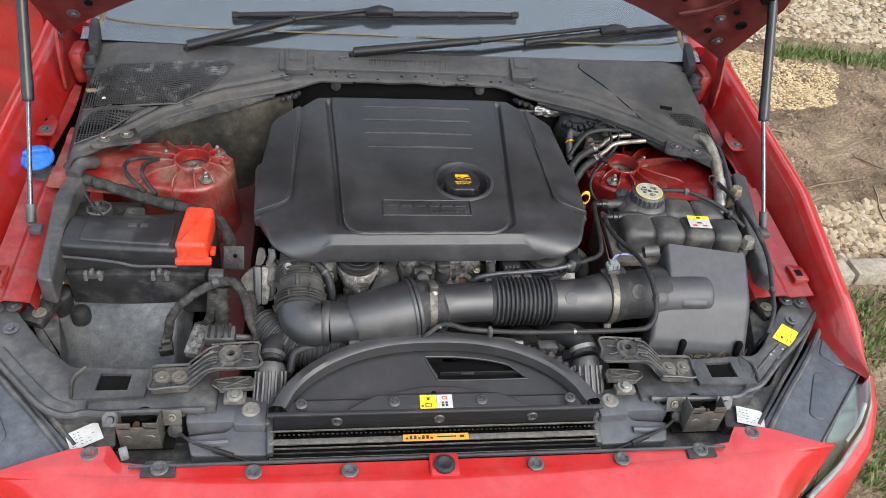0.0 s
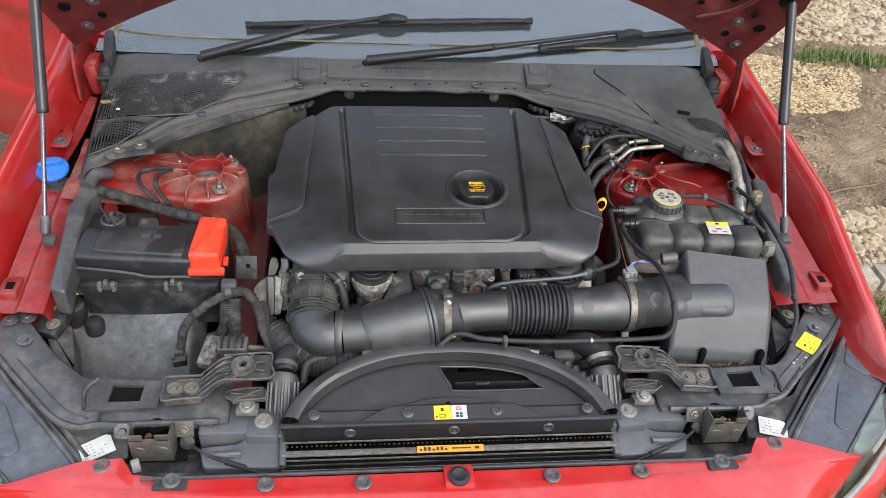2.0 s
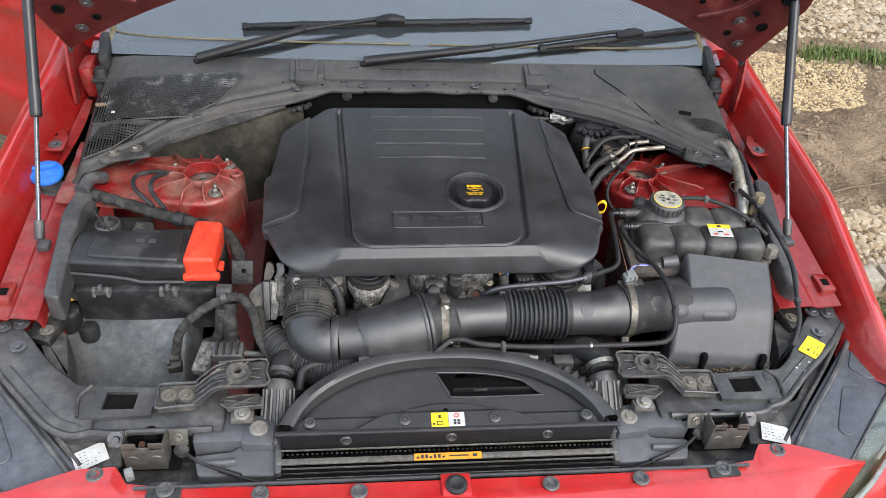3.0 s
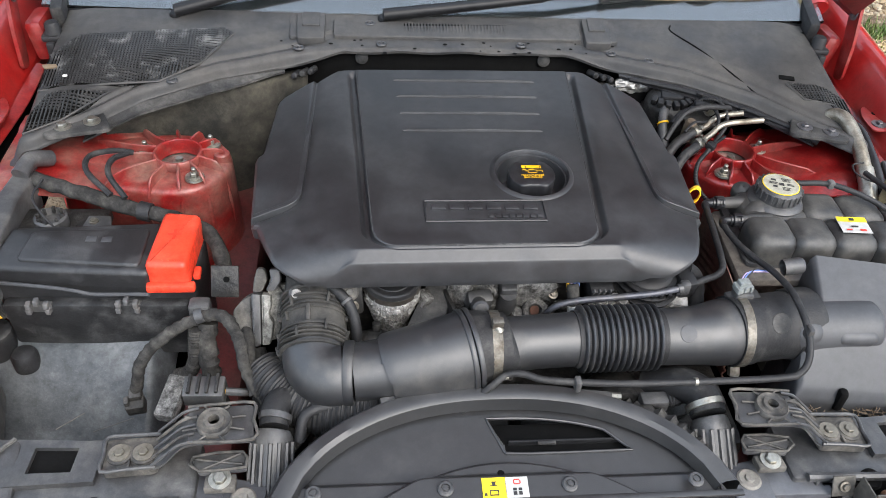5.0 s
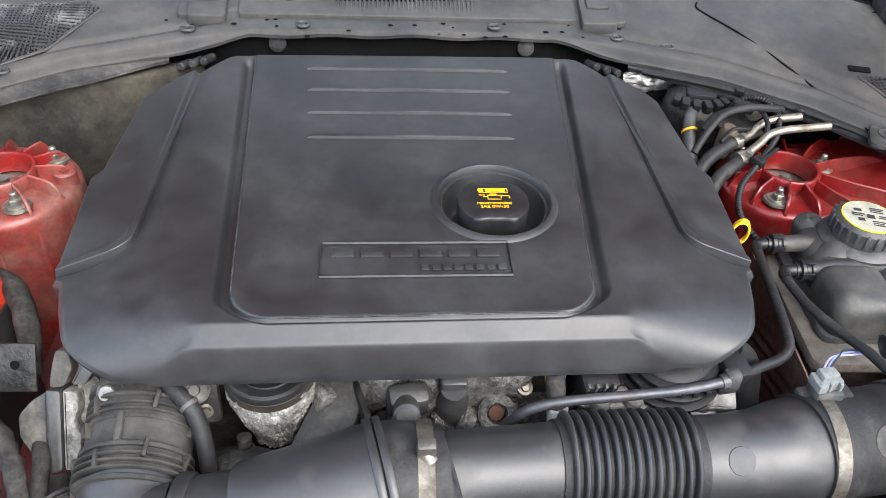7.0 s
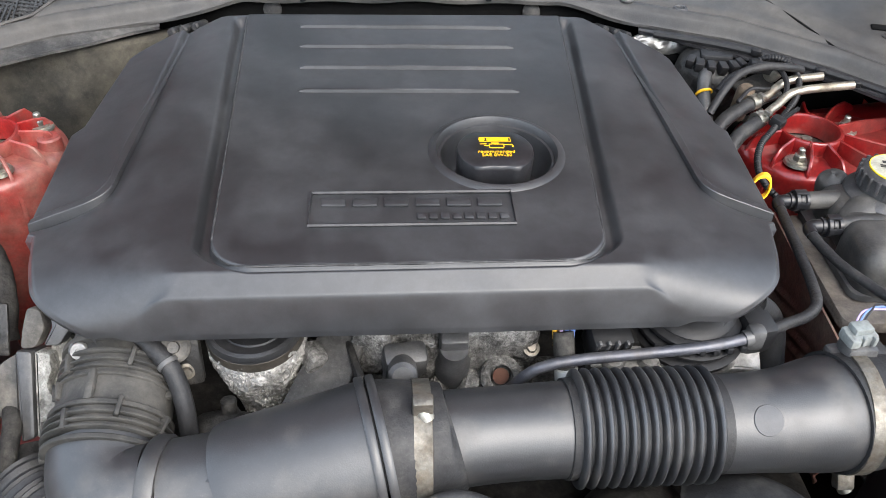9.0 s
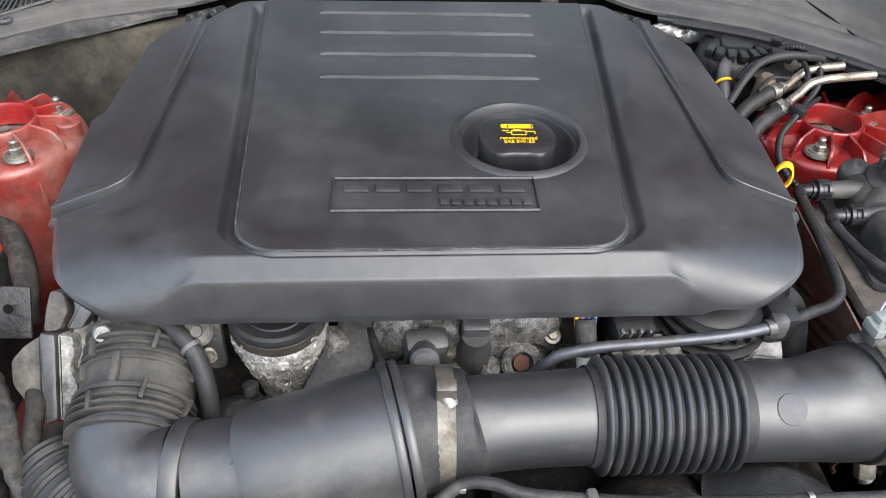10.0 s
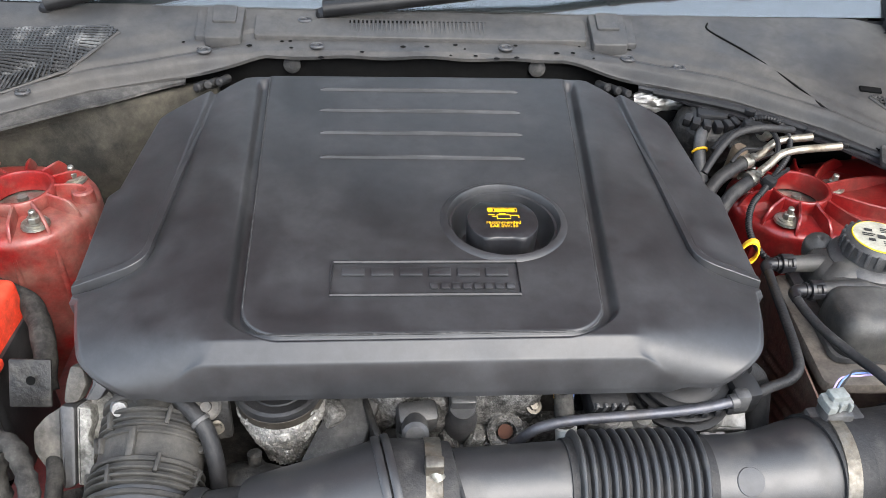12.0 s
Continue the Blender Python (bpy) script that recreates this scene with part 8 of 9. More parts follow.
for i in range(40):
    a, b = rows[i], rows[(i + 1) % 40]
    for k in range(8):
        bm.faces.new((a[k], a[(k + 1) % 8], b[(k + 1) % 8], b[k]))
bmesh.ops.recalc_face_normals(bm, faces=bm.faces)
part("ring", bm, YELLOW, dip)
part("tube", tube([(0.3150, 1.178, 0.843), (0.3150, 1.177, 0.80), (0.30, 1.17, 0.70)], 0.005, 4, 10), PLASTIC, dip)

# rear right: coils, heater pipes, hoses
cl = thing("solenoid_block", "black plastic solenoid block behind the engine", "solenoid block")
part("body", box(0.368, 1.470, 0.80, 0.085, 0.06, 0.06, 0.014, (0, 0, -8)), GREASY, cl)
part("dome", lathe([(0.042, -0.02), (0.042, 0.006), (0.038, 0.016), (0.026, 0.024), (0.010, 0.027), (0, 0.027)], 32, pose(0.368, 1.462, 0.832, 12, 6, 0)), GREASY, cl, "domed black housing")
for i in range(6):
    a = radians(200 + 24 * i)
    part("terminal", box(0.366 + 0.033 * math.cos(a), 1.456 + 0.026 * math.sin(a), 0.853, 0.010, 0.014, 0.012, 0.002, (14, 4, 12 * i - 30)), TRIM, cl)
part("plate", slab(rounded([(0.345, 1.445), (0.382, 1.440), (0.392, 1.468), (0.352, 1.474)], 0.006), 0.856, 0.862, 0.002), TRIM, cl)
part("plug", tube([(0.350, 1.432, 0.846), (0.343, 1.412, 0.838), (0.340, 1.392, 0.822), (0.342, 1.372, 0.806)], 0.0078, 4, 14), PLASTIC, cl)
part("yellow_ring", lathe([(0.0085, -0.0018), (0.0098, -0.001), (0.0098, 0.001), (0.0085, 0.0018)], 20, aim((0.3415, 1.405, 0.834), (-0.1, 0.8, 0.55))), YELLOW, cl)
bt = thing("bracket", "grimy bracket with bright clips behind the tower", "bracket")
part("plate", box(0.405, 1.408, 0.836, 0.045, 0.040, 0.006, 0.002, (20, -12, 18)), GREASY, bt)
part("clip", lathe([(0.008, -0.008), (0.0095, -0.004), (0.0095, 0.004), (0.008, 0.008)], 16, aim((0.420, 1.412, 0.856), (0.3, -0.4, 0.8))), STEEL, bt)
part("stem", lathe([(0.010, -0.025), (0.010, 0.012), (0.007, 0.016), (0, 0.016)], 16, pose(0.379, 1.384, 0.838, 10)), mat("brown_fitting", (0.13, 0.095, 0.065), 0.5, 0.3, dust=0.5, dust_scale=60), bt, "tarnished brown fitting")
for x, y in ((0.432, 1.430), (0.395, 1.436), (0.452, 1.418)):
    screw(BOLT_M, bt, (x, y, 0.842))
hose("heater_hose", "short grey rubber heater hose", "hose", [(0.322, 1.322, 0.800), (0.343, 1.345, 0.826), (0.366, 1.360, 0.836), (0.392, 1.374, 0.840)], 0.0080, RUBBER, group="heater hoses")
hose("heater_hose", "short grey rubber heater hose", "hose", [(0.328, 1.294, 0.796), (0.350, 1.317, 0.822), (0.370, 1.332, 0.830), (0.390, 1.346, 0.834)], 0.0080, RUBBER, group="heater hoses")
for a, b, c, d in (((0.386, 1.371, 0.840), (0.405, 1.382, 0.842), (0.431, 1.398, 0.852), (0.470, 1.396, 0.860)), ((0.384, 1.343, 0.834), (0.408, 1.360, 0.842), (0.434, 1.374, 0.852), (0.498, 1.378, 0.858))):
    p = thing("heater_pipe", "bright bent aluminium heater pipe", "heater pipe", "heater pipes")
    part("pipe", tube([a, b, c, d], 0.0048, 8, 14), PIPE_ALU, p)
    part("clip", tube([Vector(a) - Vector((0.006, 0.003, 0)), Vector(a) + Vector((0.003, 0.0015, 0.001))], 0.0090, 1, 18), STEEL, p)
    part("clip_ear", box(a[0] + 0.004, a[1] - 0.006, a[2] + 0.011, 0.006, 0.008, 0.005, 0.001, (0, 0, 30)), STEEL, p)
lm = thing("wiring_loom", "black corrugated wiring loom over the pipes", "wiring loom", "wiring looms")
part("conduit", tube([(0.330, 1.352, 0.836), (0.346, 1.366, 0.856), (0.368, 1.382, 0.870), (0.400, 1.392, 0.873), (0.434, 1.400, 0.868), (0.452, 1.412, 0.860)], 0.0044, 8, 12), RUBBER, lm)
part("conduit", tube([(0.392, 1.425, 0.852), (0.412, 1.432, 0.864), (0.434, 1.424, 0.866), (0.444, 1.402, 0.858), (0.434, 1.372, 0.848), (0.412, 1.346, 0.838), (0.388, 1.318, 0.834), (0.366, 1.292, 0.830), (0.352, 1.255, 0.824), (0.356, 1.222, 0.818), (0.376, 1.200, 0.812)], 0.0033, 10, 10, 0.0006, 0.0036), TRIM, lm)
part("loom_clip", box(0.398, 1.330, 0.838, 0.013, 0.015, 0.012, 0.003, (10, 0, 40)), TRIM, lm)
part("loom_tie", box(0.415, 1.340, 0.842, 0.030, 0.004, 0.004, 0.001, (0, -10, 35)), TRIM, lm)
part("junction", box(0.405, 1.415, 0.862, 0.028, 0.016, 0.012, 0.004, (0, 8, -15)), TRIM, lm)
part("branch", tube([(0.352, 1.392, 0.842), (0.366, 1.404, 0.852), (0.384, 1.410, 0.858), (0.402, 1.408, 0.862)], 0.0042, 6, 8), TRIM, lm)
part("branch", tube([(0.362, 1.360, 0.846), (0.380, 1.375, 0.854), (0.398, 1.380, 0.852), (0.412, 1.392, 0.846)], 0.0022, 6, 8), TRIM, lm)
part("branch", tube([(0.402, 1.425, 0.858), (0.418, 1.405, 0.866), (0.424, 1.385, 0.858), (0.418, 1.365, 0.846)], 0.003, 6, 8), TRIM, lm)
hs = thing("heat_shield", "crumpled silver foil heat shield on a pipe", "heat shield")


def wrap(u, v):
    a = 2 * math.pi * u
    r = 0.0125 + 0.004 * noise.noise(Vector((math.cos(a) * 2, math.sin(a) * 2, v * 7))) - 0.004 * (1 - math.sin(v * 3.1))
    c = Vector((0.278, 1.500, 0.852)).lerp(Vector((0.366, 1.506, 0.850)), v)
    return (c.x, c.y + r * math.cos(a), c.z + r * math.sin(a))


part("foil", sheet(wrap, 32, 40, 0.0006), mat("dull_foil", (0.42, 0.415, 0.40), 0.36, 0.75, dust=0.5, dust_col=(0.1, 0.09, 0.08), dust_scale=60, bump=0.6, bump_scale=150), hs, "", 25)
part("pipe", tube([(0.24, 1.498, 0.850), (0.40, 1.508, 0.846)], 0.006, 2, 10), GREASY, hs)
fr = thing("bulkhead_flange", "black flange strip below the scuttle panel", "flange")
part("strip", tube([(0.30, 1.492, 0.868), (0.38, 1.462, 0.866), (0.46, 1.425, 0.860), (0.54, 1.375, 0.850), (0.58, 1.335, 0.842)], 0.005, 8, 8), TRIM, fr)
for x, y, z in ((0.44, 1.432, 0.868), (0.475, 1.412, 0.864), (0.41, 1.445, 0.872), (0.51, 1.392, 0.858)):
    part("stud", box(x, y, z - 0.006, 0.012, 0.008, 0.010, 0.003, (20, 0, -30)), TRIM, fr)

# air conditioning pipes at the wing
ac = thing("refrigerant_pipe", "tarnished aluminium refrigerant pipe beside the wing", "refrigerant pipe")
part("pipe", tube([(0.598, 1.375, 0.835), (0.612, 1.384, 0.862), (0.625, 1.366, 0.872), (0.634, 1.335, 0.860), (0.636, 1.29, 0.838), (0.632, 1.25, 0.815), (0.625, 1.21, 0.79)], 0.0115, 8, 16), PIPE_ALU, ac)
part("pipe_sleeve", tube([(0.6345, 1.275, 0.832), (0.633, 1.25, 0.818), (0.629, 1.225, 0.80)], 0.0135, 6, 16), STEEL, ac, "bright crimped sleeve")
part("thin_pipe", tube([(0.635, 1.39, 0.855), (0.648, 1.35, 0.862), (0.653, 1.30, 0.845), (0.652, 1.24, 0.818), (0.645, 1.18, 0.79)], 0.007, 8, 12), BLACK_PAINT, ac)
part("charge_valve", add(lathe([(0.012, 0), (0.012, 0.014), (0.010, 0.018), (0, 0.018)], 6, pose(0.648, 1.222, 0.835)), lathe([(0.009, -0.03), (0.009, 0.0), (0.014, 0.002)], 16, pose(0.648, 1.222, 0.835))), mat("brass_hex", (0.3, 0.26, 0.16), 0.45, 0.6, dust=0.5, dust_scale=50), ac, "hexagonal valve cap")
part("cap_loop", tube([(0.643, 1.232, 0.834), (0.620, 1.238, 0.838), (0.604, 1.252, 0.842), (0.606, 1.268, 0.846), (0.622, 1.268, 0.85)], 0.0014, 8, 6), RUBBER, ac)
part("charge_valve", add(lathe([(0.013, 0), (0.013, 0.016), (0.010, 0.020), (0, 0.020)], 6, pose(0.622, 1.085, 0.815)), lathe([(0.008, -0.04), (0.008, 0.0), (0.015, 0.002)], 16, pose(0.622, 1.085, 0.815))), mat("grey_hex", (0.22, 0.21, 0.18), 0.5, 0.4, dust=0.6, dust_scale=50), ac)
part("lower_pipe", tube([(0.640, 1.20, 0.80), (0.628, 1.15, 0.80), (0.618, 1.10, 0.80), (0.612, 1.05, 0.78)], 0.010, 8, 14), STEEL, ac)
part("fitting", box(0.635, 1.185, 0.805, 0.022, 0.03, 0.02, 0.004), GREASY, ac)
for pts, lab in (([(0.470, 1.190, 0.868), (0.515, 1.178, 0.874), (0.56, 1.155, 0.868), (0.592, 1.13, 0.858), (0.615, 1.105, 0.846)], "thin corrugated hose from the coolant tank"), ([(0.622, 1.255, 0.84), (0.632, 1.19, 0.846), (0.640, 1.12, 0.842), (0.640, 1.04, 0.832), (0.625, 0.965, 0.812), (0.615, 0.925, 0.80), (0.600, 0.895, 0.775)], "thin black cable beside the wing")):
    c = thing("thin_hose", lab, "hose", "thin hoses")
    part("tube", tube(pts, 0.0042, 8, 10), RUBBER, c)
    for k in (0.3, 0.75):
        i = int(k * (len(pts) - 1))
        part("clip", box(*pts[i], 0.009, 0.011, 0.012, 0.002), PLASTIC, c)

# plastic trim inside each wing
for s in (-1, 1):
    o = 1 if s > 0 else -1
    wt = thing("wing_trim", "dusty black plastic channel inside the wing", "trim channel", "wing trims")
    part("channel", slab(rounded([(s * x, y) for x, y in ((0.618, 1.26), (0.648, 1.272), (0.662, 1.20), (0.656, 1.131), (0.648, 1.01), (0.620, 1.0), (0.630, 1.142), (0.628, 1.22))][::o], 0.010) if s < 0 else rounded([(s * x, y) for x, y in ((0.672, 1.30), (0.700, 1.29), (0.676, 1.16), (0.662, 1.04), (0.648, 1.0), (0.628, 1.02), (0.645, 1.16))][::o], 0.010), 0.77, 0.822, 0.005, lambda x, y: 0.10 * (y - 1.15), 3), PLASTIC, wt)
    if s < 0:
        part("end_cap", tube([(s * 0.612, 1.305, 0.828), (s * 0.628, 1.28, 0.842), (s * 0.636, 1.25, 0.836)], 0.012, 6, 14), PLASTIC, wt)
    part("notch", box(s * 0.672, 1.12, 0.818, 0.02, 0.022, 0.012, 0.003), PLASTIC, wt)

# left side of the bay
wf = thing("washer_filler", "blue screen-wash filler cap in the wing corner", "washer cap")
part("cap", lathe([(0.030, 0), (0.031, 0.004), (0.029, 0.008), (0.012, 0.013), (0, 0.013)], 32, pose(-0.722, 1.325, 0.820, 12, 0, 0)), BLUE, wf, "bright blue cap")
part("cap_tab", box(-0.722, 1.325, 0.836, 0.045, 0.007, 0.012, 0.003, (12, 0, 20)), BLUE, wf)
part("neck", tube([(-0.722, 1.325, 0.821), (-0.722, 1.325, 0.77), (-0.70, 1.32, 0.72)], 0.022, 4, 16), PLASTIC, wf)
part("mount", box(-0.70, 1.31, 0.79, 0.08, 0.05, 0.02, 0.004), PLASTIC, wf)
lm = thing("wiring_loom", "thick taped wiring loom behind the fuse box", "wiring loom", "wiring looms")
part("trunk", tube([(-0.645, 1.285, 0.80), (-0.625, 1.262, 0.822), (-0.59, 1.242, 0.826), (-0.53, 1.218, 0.822), (-0.47, 1.200, 0.814), (-0.42, 1.192, 0.804), (-0.372, 1.168, 0.798), (-0.350, 1.128, 0.785), (-0.345, 1.10, 0.755)], 0.0105, 8, 16, wob=0.22), LOOM, lm)
part("branch", tube([(-0.505, 1.21, 0.832), (-0.540, 1.24, 0.850), (-0.545, 1.275, 0.852), (-0.52, 1.30, 0.845), (-0.495, 1.31, 0.835)], 0.0042, 8, 8), RUBBER, lm)
part("branch", tube([(-0.485, 1.206, 0.830), (-0.512, 1.24, 0.846), (-0.515, 1.275, 0.846), (-0.50, 1.305, 0.838)], 0.0042, 8, 8), RUBBER, lm)
part("branch", tube([(-0.60, 1.235, 0.84), (-0.605, 1.20, 0.835), (-0.585, 1.175, 0.82), (-0.57, 1.17, 0.80)], 0.0016, 8, 8), RUBBER, lm)
part("tape_band", tube([(-0.468, 1.1995, 0.8135), (-0.452, 1.1965, 0.811)], 0.0135, 2, 16), RUBBER, lm)
part("end_plug", tube([(-0.66, 1.295, 0.80), (-0.64, 1.285, 0.818)], 0.016, 3, 16), PLASTIC, lm)
jb = thing("relay_block", "dusty relay block behind the fuse box", "relay block")
part("plate", box(-0.575, 1.195, 0.785, 0.12, 0.07, 0.02, 0.005), GREASY, jb)
part("socket", lathe([(0.022, 0), (0.022, 0.02), (0.018, 0.022), (0.016, 0.012), (0, 0.012)], 20, pose(-0.585, 1.19, 0.79)), PLASTIC, jb)
for a in range(0, 360, 45):
    part("tooth", box(-0.585 + 0.016 * math.cos(radians(a)), 1.19 + 0.016 * math.sin(radians(a)), 0.81, 0.006, 0.004, 0.01, 0.001, (0, 0, a)), GREASY, jb)
screw(BOLT_M, jb, (-0.53, 1.192, 0.80))
part("bracket", slab(rounded([(-0.545, 1.165), (-0.50, 1.165), (-0.51, 1.205), (-0.54, 1.205)], 0.004), 0.795, 0.80, 0.001), PLASTIC, jb)
for i in range(5):
    hose("wire_bundle", "frayed thin wires beside the fuse box", "wires", [(-0.646 + 0.003 * i, 1.115, 0.80), (-0.654 + 0.004 * i, 1.10, 0.778 + 0.003 * i), (-0.648 + 0.004 * i, 1.082, 0.755), (-0.632 + 0.005 * i, 1.07, 0.735)], 0.0022, (YELLOW, LOOM, LOOM, RUBBER, GREASY)[i], 8, 6, group="wires by the fuse box")


def liner(u, v):
    x = -0.668 + 0.245 * u
    y = 0.895 + 0.195 * v
    z = 0.595 + 0.100 * smoothstep(0.15, 0.95, v) - 0.008 * math.sin(u * 3.14) - 0.05 * smoothstep(0.9, 1.0, u)
    return (x, y, z)


ln = thing("battery_tray", "pale dusty grey plastic tray below the fuse box", "tray")
part("bowl", sheet(liner, 40, 40, 0.004), TRAY, ln, "", 180)
part("grommet", lathe([(0.022, -0.03), (0.022, 0.018), (0.017, 0.022), (0, 0.022)], 24, pose(-0.645, 1.064, 0.700)), RUBBER, ln)
part("grommet", lathe([(0.017, -0.02), (0.017, 0.0), (0.014, 0.006), (0.007, 0.009), (0, 0.010)], 24, pose(-0.608, 1.045, 0.690)), RUBBER, ln)
part("underlay", box(-0.53, 0.95, 0.54, 0.30, 0.30, 0.02, 0.004), PLASTIC, ln)
gm = thing("engine_loom", "dusty taped engine loom arching over the side member", "wiring loom", "wiring looms")
part("arch", tube([(-0.450, 0.975, 0.690), (-0.446, 0.979, 0.708), (-0.437, 0.988, 0.738), (-0.408, 0.998, 0.769), (-0.363, 1.010, 0.792), (-0.332, 1.004, 0.799), (-0.312, 0.978, 0.790), (-0.304, 0.954, 0.766), (-0.294, 0.938, 0.750), (-0.276, 0.920, 0.735)], 0.0078, 8, 14, 0.0007, 0.012, wob=0.16), LOOM, gm)
part("clip", tube([(-0.366, 1.0095, 0.7945), (-0.356, 1.011, 0.797)], 0.0100, 2, 14), PLASTIC, gm)
part("clip_foot", box(-0.362, 1.022, 0.793, 0.026, 0.02, 0.03, 0.004), PLASTIC, gm)
part("drop", tube([(-0.368, 1.006, 0.778), (-0.371, 1.000, 0.752), (-0.374, 0.998, 0.728), (-0.384, 0.999, 0.704), (-0.402, 1.004, 0.690)], 0.0090, 8, 14, 0.0009, 0.0042), LOOM, gm)
part("drop", tube([(-0.354, 1.014, 0.780), (-0.356, 1.000, 0.752), (-0.354, 0.988, 0.722), (-0.348, 0.974, 0.690), (-0.342, 0.962, 0.655)], 0.0122, 8, 14, 0.0008, 0.014, wob=0.2), LOOM, gm)
part("plug", add(add(box(-0.453, 0.972, 0.672, 0.024, 0.020, 0.026, 0.003, (20, 0, 10)), box(-0.451, 0.974, 0.690, 0.015, 0.014, 0.016, 0.002, (20, 0, 10))), box(-0.4605, 0.966, 0.682, 0.006, 0.010, 0.026, 0.0015, (20, 0, 10))), DUSTY, gm, "dusty plug")
part("conduit", tube([(-0.292, 0.93, 0.735), (-0.298, 0.965, 0.755), (-0.303, 1.0, 0.765), (-0.315, 1.03, 0.765)], 0.0068, 8, 12, wob=0.1), LOOM, gm)
gt = hose("gaiter_hose", "ribbed grey rubber air hose under the intake elbow", "hose", [(-0.285, 0.965, 0.745, 0.026), (-0.268, 0.945, 0.742, 0.030), (-0.245, 0.925, 0.738, 0.031), (-0.215, 0.91, 0.735, 0.031), (-0.18, 0.902, 0.735, 0.030), (-0.14, 0.90, 0.735, 0.028)], 0.03, RUBBER, 24, 14, 0.0012, 0.0048)
hose("side_hose", "dusty rubber hose running down beside the engine", "hose", [(-0.30, 1.0, 0.74), (-0.288, 0.965, 0.715), (-0.275, 0.93, 0.70), (-0.255, 0.905, 0.70), (-0.235, 0.89, 0.69)], 0.016, LOOM, 14, wob=0.1)
for s in (-1, 1):
    rh = thing("radiator_hose", "black radiator hose with ribbed connector" if s < 0 else "black radiator hose with bright clip", "radiator hose", "radiator hoses")
    x0 = 0.262 if s > 0 else -0.262
    part("hose", tube([(x0 - s * 0.05, 0.945, 0.72), (x0 - s * 0.02, 0.925, 0.745), (x0, 0.90, 0.752), (x0 + s * 0.002, 0.875, 0.745)], 0.022 if s > 0 else 0.017, 8, 18), RUBBER, rh)
    part("band", tube([(x0, 0.889, 0.7505), (x0 + s * 0.001, 0.882, 0.748)], 0.0245 if s > 0 else 0.0195, 1, 20), STEEL if s > 0 else PLASTIC, rh)
    con = part("connector", tube([(x0 + s * 0.002, 0.872, 0.742, 0.020), (x0 + s * 0.003, 0.862, 0.736, 0.024), (x0 + s * 0.005, 0.83, 0.705, 0.024), (x0 + s * 0.006, 0.815, 0.69, 0.026)], n=5, seg=20), PLASTIC, rh)
    for i in range(7):
        a = radians(20 + 23 * i)
        part("rib", tube([(x0 + s * 0.003 + 0.025 * math.cos(a), 0.862 - 0.016 * math.sin(a), 0.736 + 0.018 * math.sin(a)), (x0 + s * 0.006 + 0.026 * math.cos(a), 0.822 - 0.016 * math.sin(a), 0.698 + 0.018 * math.sin(a))], 0.0028, 2, 6), PLASTIC, con)
hose("small_hose", "small black coolant hose behind the radiator", "hose", [(-0.235, 0.865, 0.73), (-0.228, 0.885, 0.752), (-0.205, 0.893, 0.757), (-0.16, 0.897, 0.757), (-0.12, 0.90, 0.75)], 0.007, RUBBER, 12)
hose("small_hose", "thin dusty hose beside the throttle", "hose", [(-0.222, 1.045, 0.852), (-0.199, 1.018, 0.838), (-0.185, 1.006, 0.831), (-0.1745, 0.996, 0.821), (-0.168, 0.984, 0.80), (-0.1665, 0.975, 0.772), (-0.165, 0.968, 0.74)], 0.0068, RUBBER, 12)
st = thing("oil_housing", "grimy cast housing between filter and intake", "housing")
part("body", tube([(-0.165, 0.995, 0.752, 0.018), (-0.145, 0.99, 0.755, 0.022), (-0.118, 0.99, 0.752, 0.018), (-0.10, 0.995, 0.745, 0.012)], n=6, seg=16), GREASY, st)
part("stem", lathe([(0.008, 0), (0.008, 0.018), (0.006, 0.020), (0.006, 0.030), (0, 0.030)], 14, pose(-0.142, 0.997, 0.755, -10)), GREASY, st)
part("bracket", box(-0.168, 1.016, 0.815, 0.018, 0.012, 0.04, 0.004, (-15, 0, 10)), GREASY, st)
part("washer", lathe([(0.0115, -0.003), (0.0115, 0.0), (0.0095, 0.0018), (0.0045, 0.0018), (0.004, 0.005), (0, 0.005)], 24, aim((-0.1755, 1.0105, 0.8325), (0.1, -0.7, 0.7))), CAKED, st)
part("hose_clip", lathe([(0.0070, -0.002), (0.0080, -0.0015), (0.0080, 0.0015), (0.0070, 0.002)], 20, aim((-0.179, 1.001, 0.826), (0.62, -0.6, -0.5))), PLASTIC, st)
screw(BOLT_M, st, (-0.170, 1.009, 0.81), (0.3, -0.9, 0.3))
rb = thing("module", "grey and black electronic module on the side member", "module")
part("body", box(-0.390, 0.930, 0.735, 0.024, 0.055, 0.02, 0.003, (15, 0, -14)), ALU, rb, "dusty pale casing")
part("plug", box(-0.352, 0.938, 0.738, 0.05, 0.030, 0.026, 0.004, (10, 0, -2)), PLASTIC, rb)
for i in range(4):
    part("plug_rib", box(-0.369 + 0.011 * i, 0.937, 0.753, 0.004, 0.026, 0.005, 0.001, (10, 0, -2)), GREASY, rb)
part("yellow_tip", box(-0.321, 0.933, 0.742, 0.012, 0.006, 0.006, 0.002), YELLOW, rb)
part("lead", tube([(-0.326, 0.933, 0.742), (-0.306, 0.934, 0.738), (-0.30, 0.945, 0.725), (-0.298, 0.96, 0.71)], 0.005, 6, 8), PLASTIC, rb)
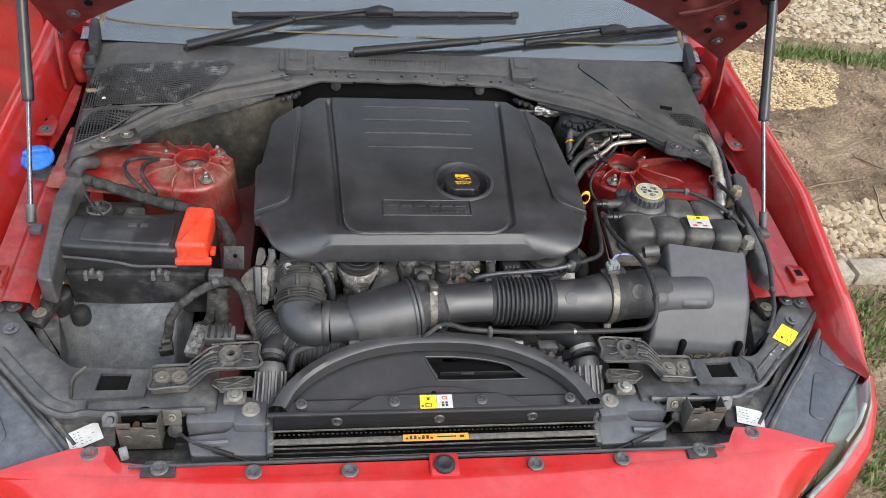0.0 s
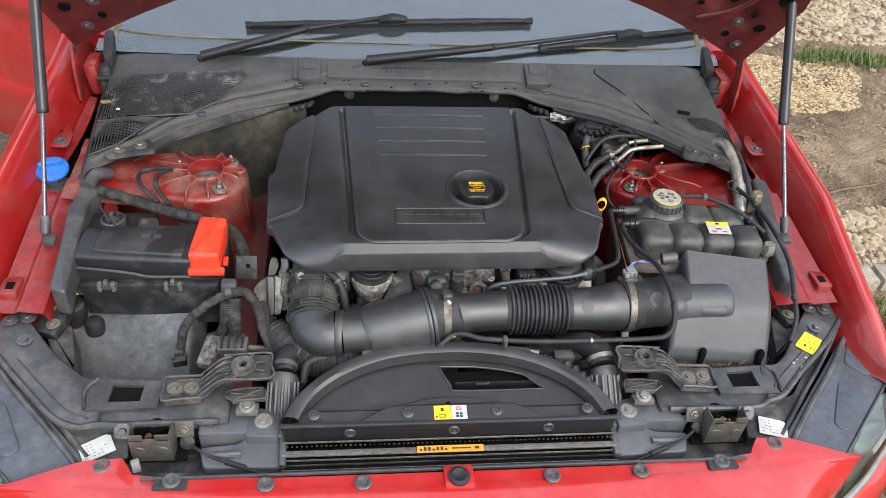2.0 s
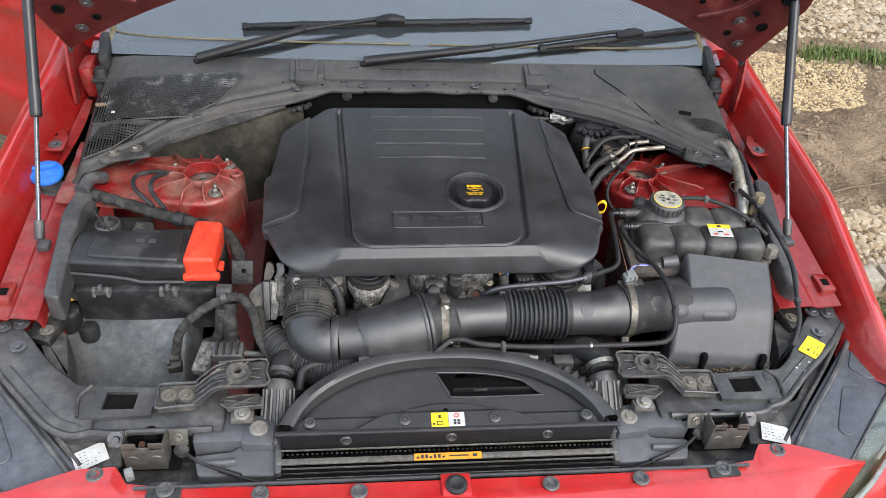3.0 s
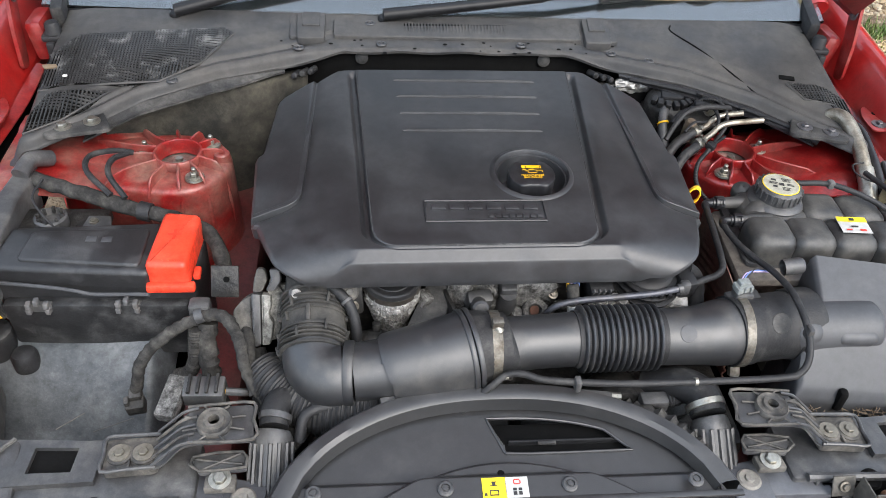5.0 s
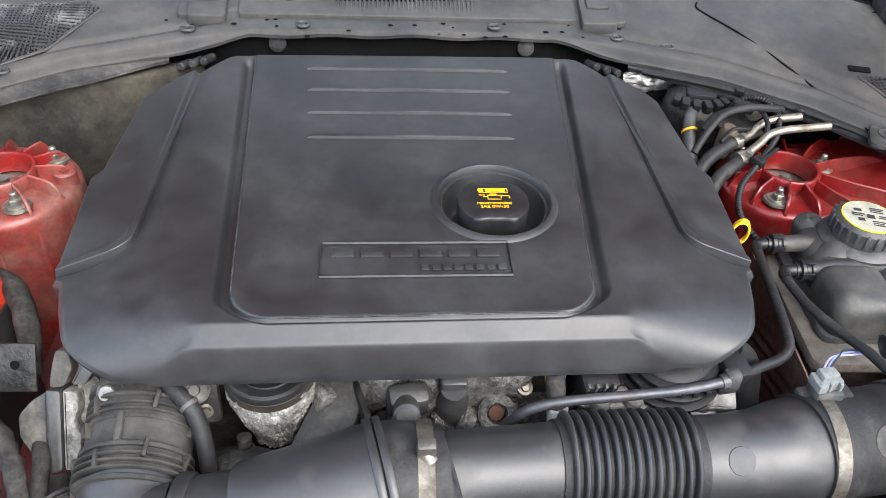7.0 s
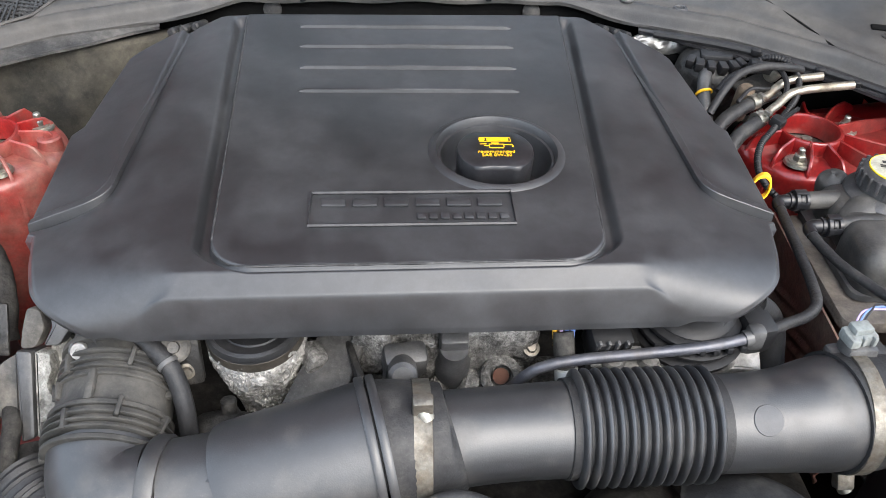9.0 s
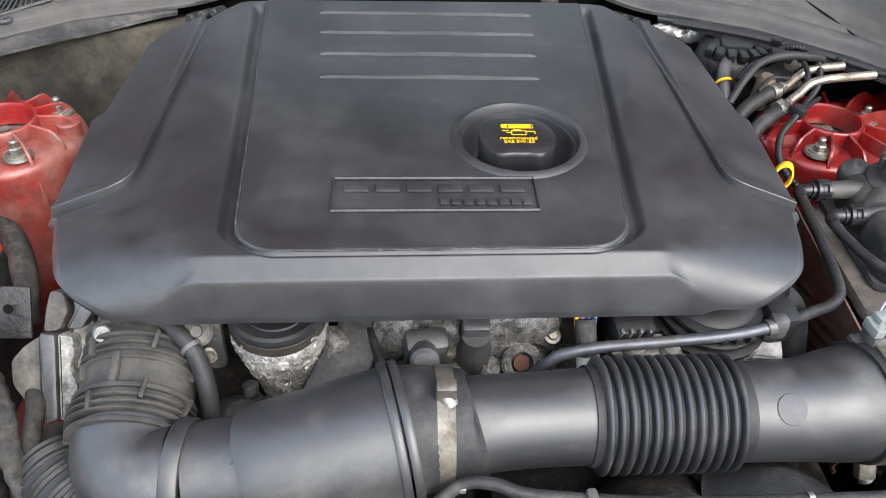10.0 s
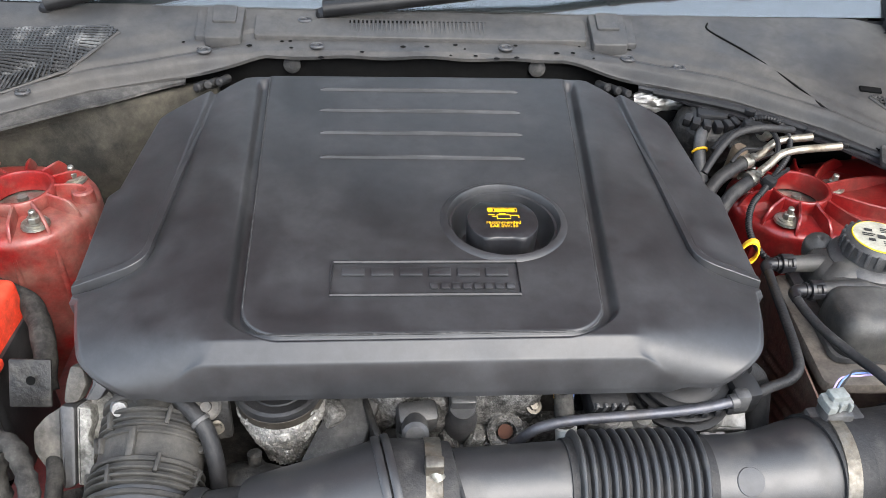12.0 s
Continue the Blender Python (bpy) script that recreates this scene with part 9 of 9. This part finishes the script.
# pump and pulleys half seen behind the radiator cover
ap = thing("auxiliary_pump", "grimy pump housing below the intake bellows", "pump")
part("body", lathe([(0.045, -0.03), (0.05, -0.02), (0.05, 0.02), (0.045, 0.03), (0, 0.03)], 28, pose(0.17, 0.93, 0.685, 70, 0, 0)), GREASY, ap)
part("clamp", tube([(0.105, 0.915, 0.742), (0.13, 0.908, 0.746), (0.16, 0.905, 0.745)], 0.006, 6, 8), STEEL, ap)
part("plug", box(0.205, 0.905, 0.735, 0.035, 0.02, 0.018, 0.003), PLASTIC, ap)
part("lead", tube([(0.22, 0.905, 0.735), (0.245, 0.915, 0.73), (0.26, 0.94, 0.74)], 0.008, 6, 10, 0.001, 0.005), RUBBER, ap)
part("bracket", box(0.235, 0.93, 0.70, 0.05, 0.05, 0.02, 0.004, (20, 0, 20)), GREASY, ap)
pl = thing("pulley", "dark ribbed belt pulley at the engine front", "pulley")
part("wheel", lathe([(0.02, -0.012), (0.055, -0.012), (0.06, -0.010), (0.055, -0.005), (0.06, 0.0), (0.055, 0.005), (0.06, 0.010), (0.052, 0.012), (0.02, 0.006), (0, 0.006)], 36, pose(0.03, 1.0, 0.62, 90)), GREASY, pl)
sb = solo("side_bracket", box(0.345, 1.02, 0.745, 0.05, 0.005, 0.05, 0.002, (-20, 0, 20)), GREASY, "grey steel bracket below the intake", "bracket")
part("hole", lathe([(0.006, 0), (0, 0)], 16, aim((0.340, 1.0165, 0.75), (-0.2, -0.9, 0.35))), SHADE_BLACK, sb)


def corr(u, v):
    y = 1.0 + 0.22 * u
    z = 0.66 + 0.138 * v
    return (0.350 + 0.02 * u - 0.01 * v + 0.0018 * math.sin(z * 430 + y * 150) * (1 - smoothstep(0.55, 0.9, v)) * (1 - smoothstep(0.75, 1.0, u)), y, z)


part("corrugated_shield", sheet(corr, 30, 60, 0.002, (1, 0, 0)), mat("brown_red_shield", (0.165, 0.062, 0.048), 0.5, dust=0.9, dust_col=(0.21, 0.165, 0.13), dust_scale=18, bump=0.3, dust_lo=0.40), car, "brown-red ribbed shield beside the engine")


# dry litter that has gathered in the bay
rng = random.Random(31)
bits = [(rng.uniform(0.40, 0.575), 0.893 - rng.random() ** 2 * 0.02, 0.713 + rng.uniform(0, 0.012), rng.uniform(0.006, 0.02)) for _ in range(110)]


def chaff(rng, s):
    r = 0.0006
    v = [(0, r, 0), (0, -r, 0), (0, 0, r * 1.6), (s, r + s * 0.2, s * 0.1), (s, -r + s * 0.2, s * 0.1), (s, s * 0.2, r * 1.6 + s * 0.1)]
    return v, [(0, 1, 4, 3), (1, 2, 5, 4), (2, 0, 3, 5)]


scatter("dry_litter", TWIG, "dry straw and leaf litter caught behind the carrier", "litter", bits, 9, chaff)
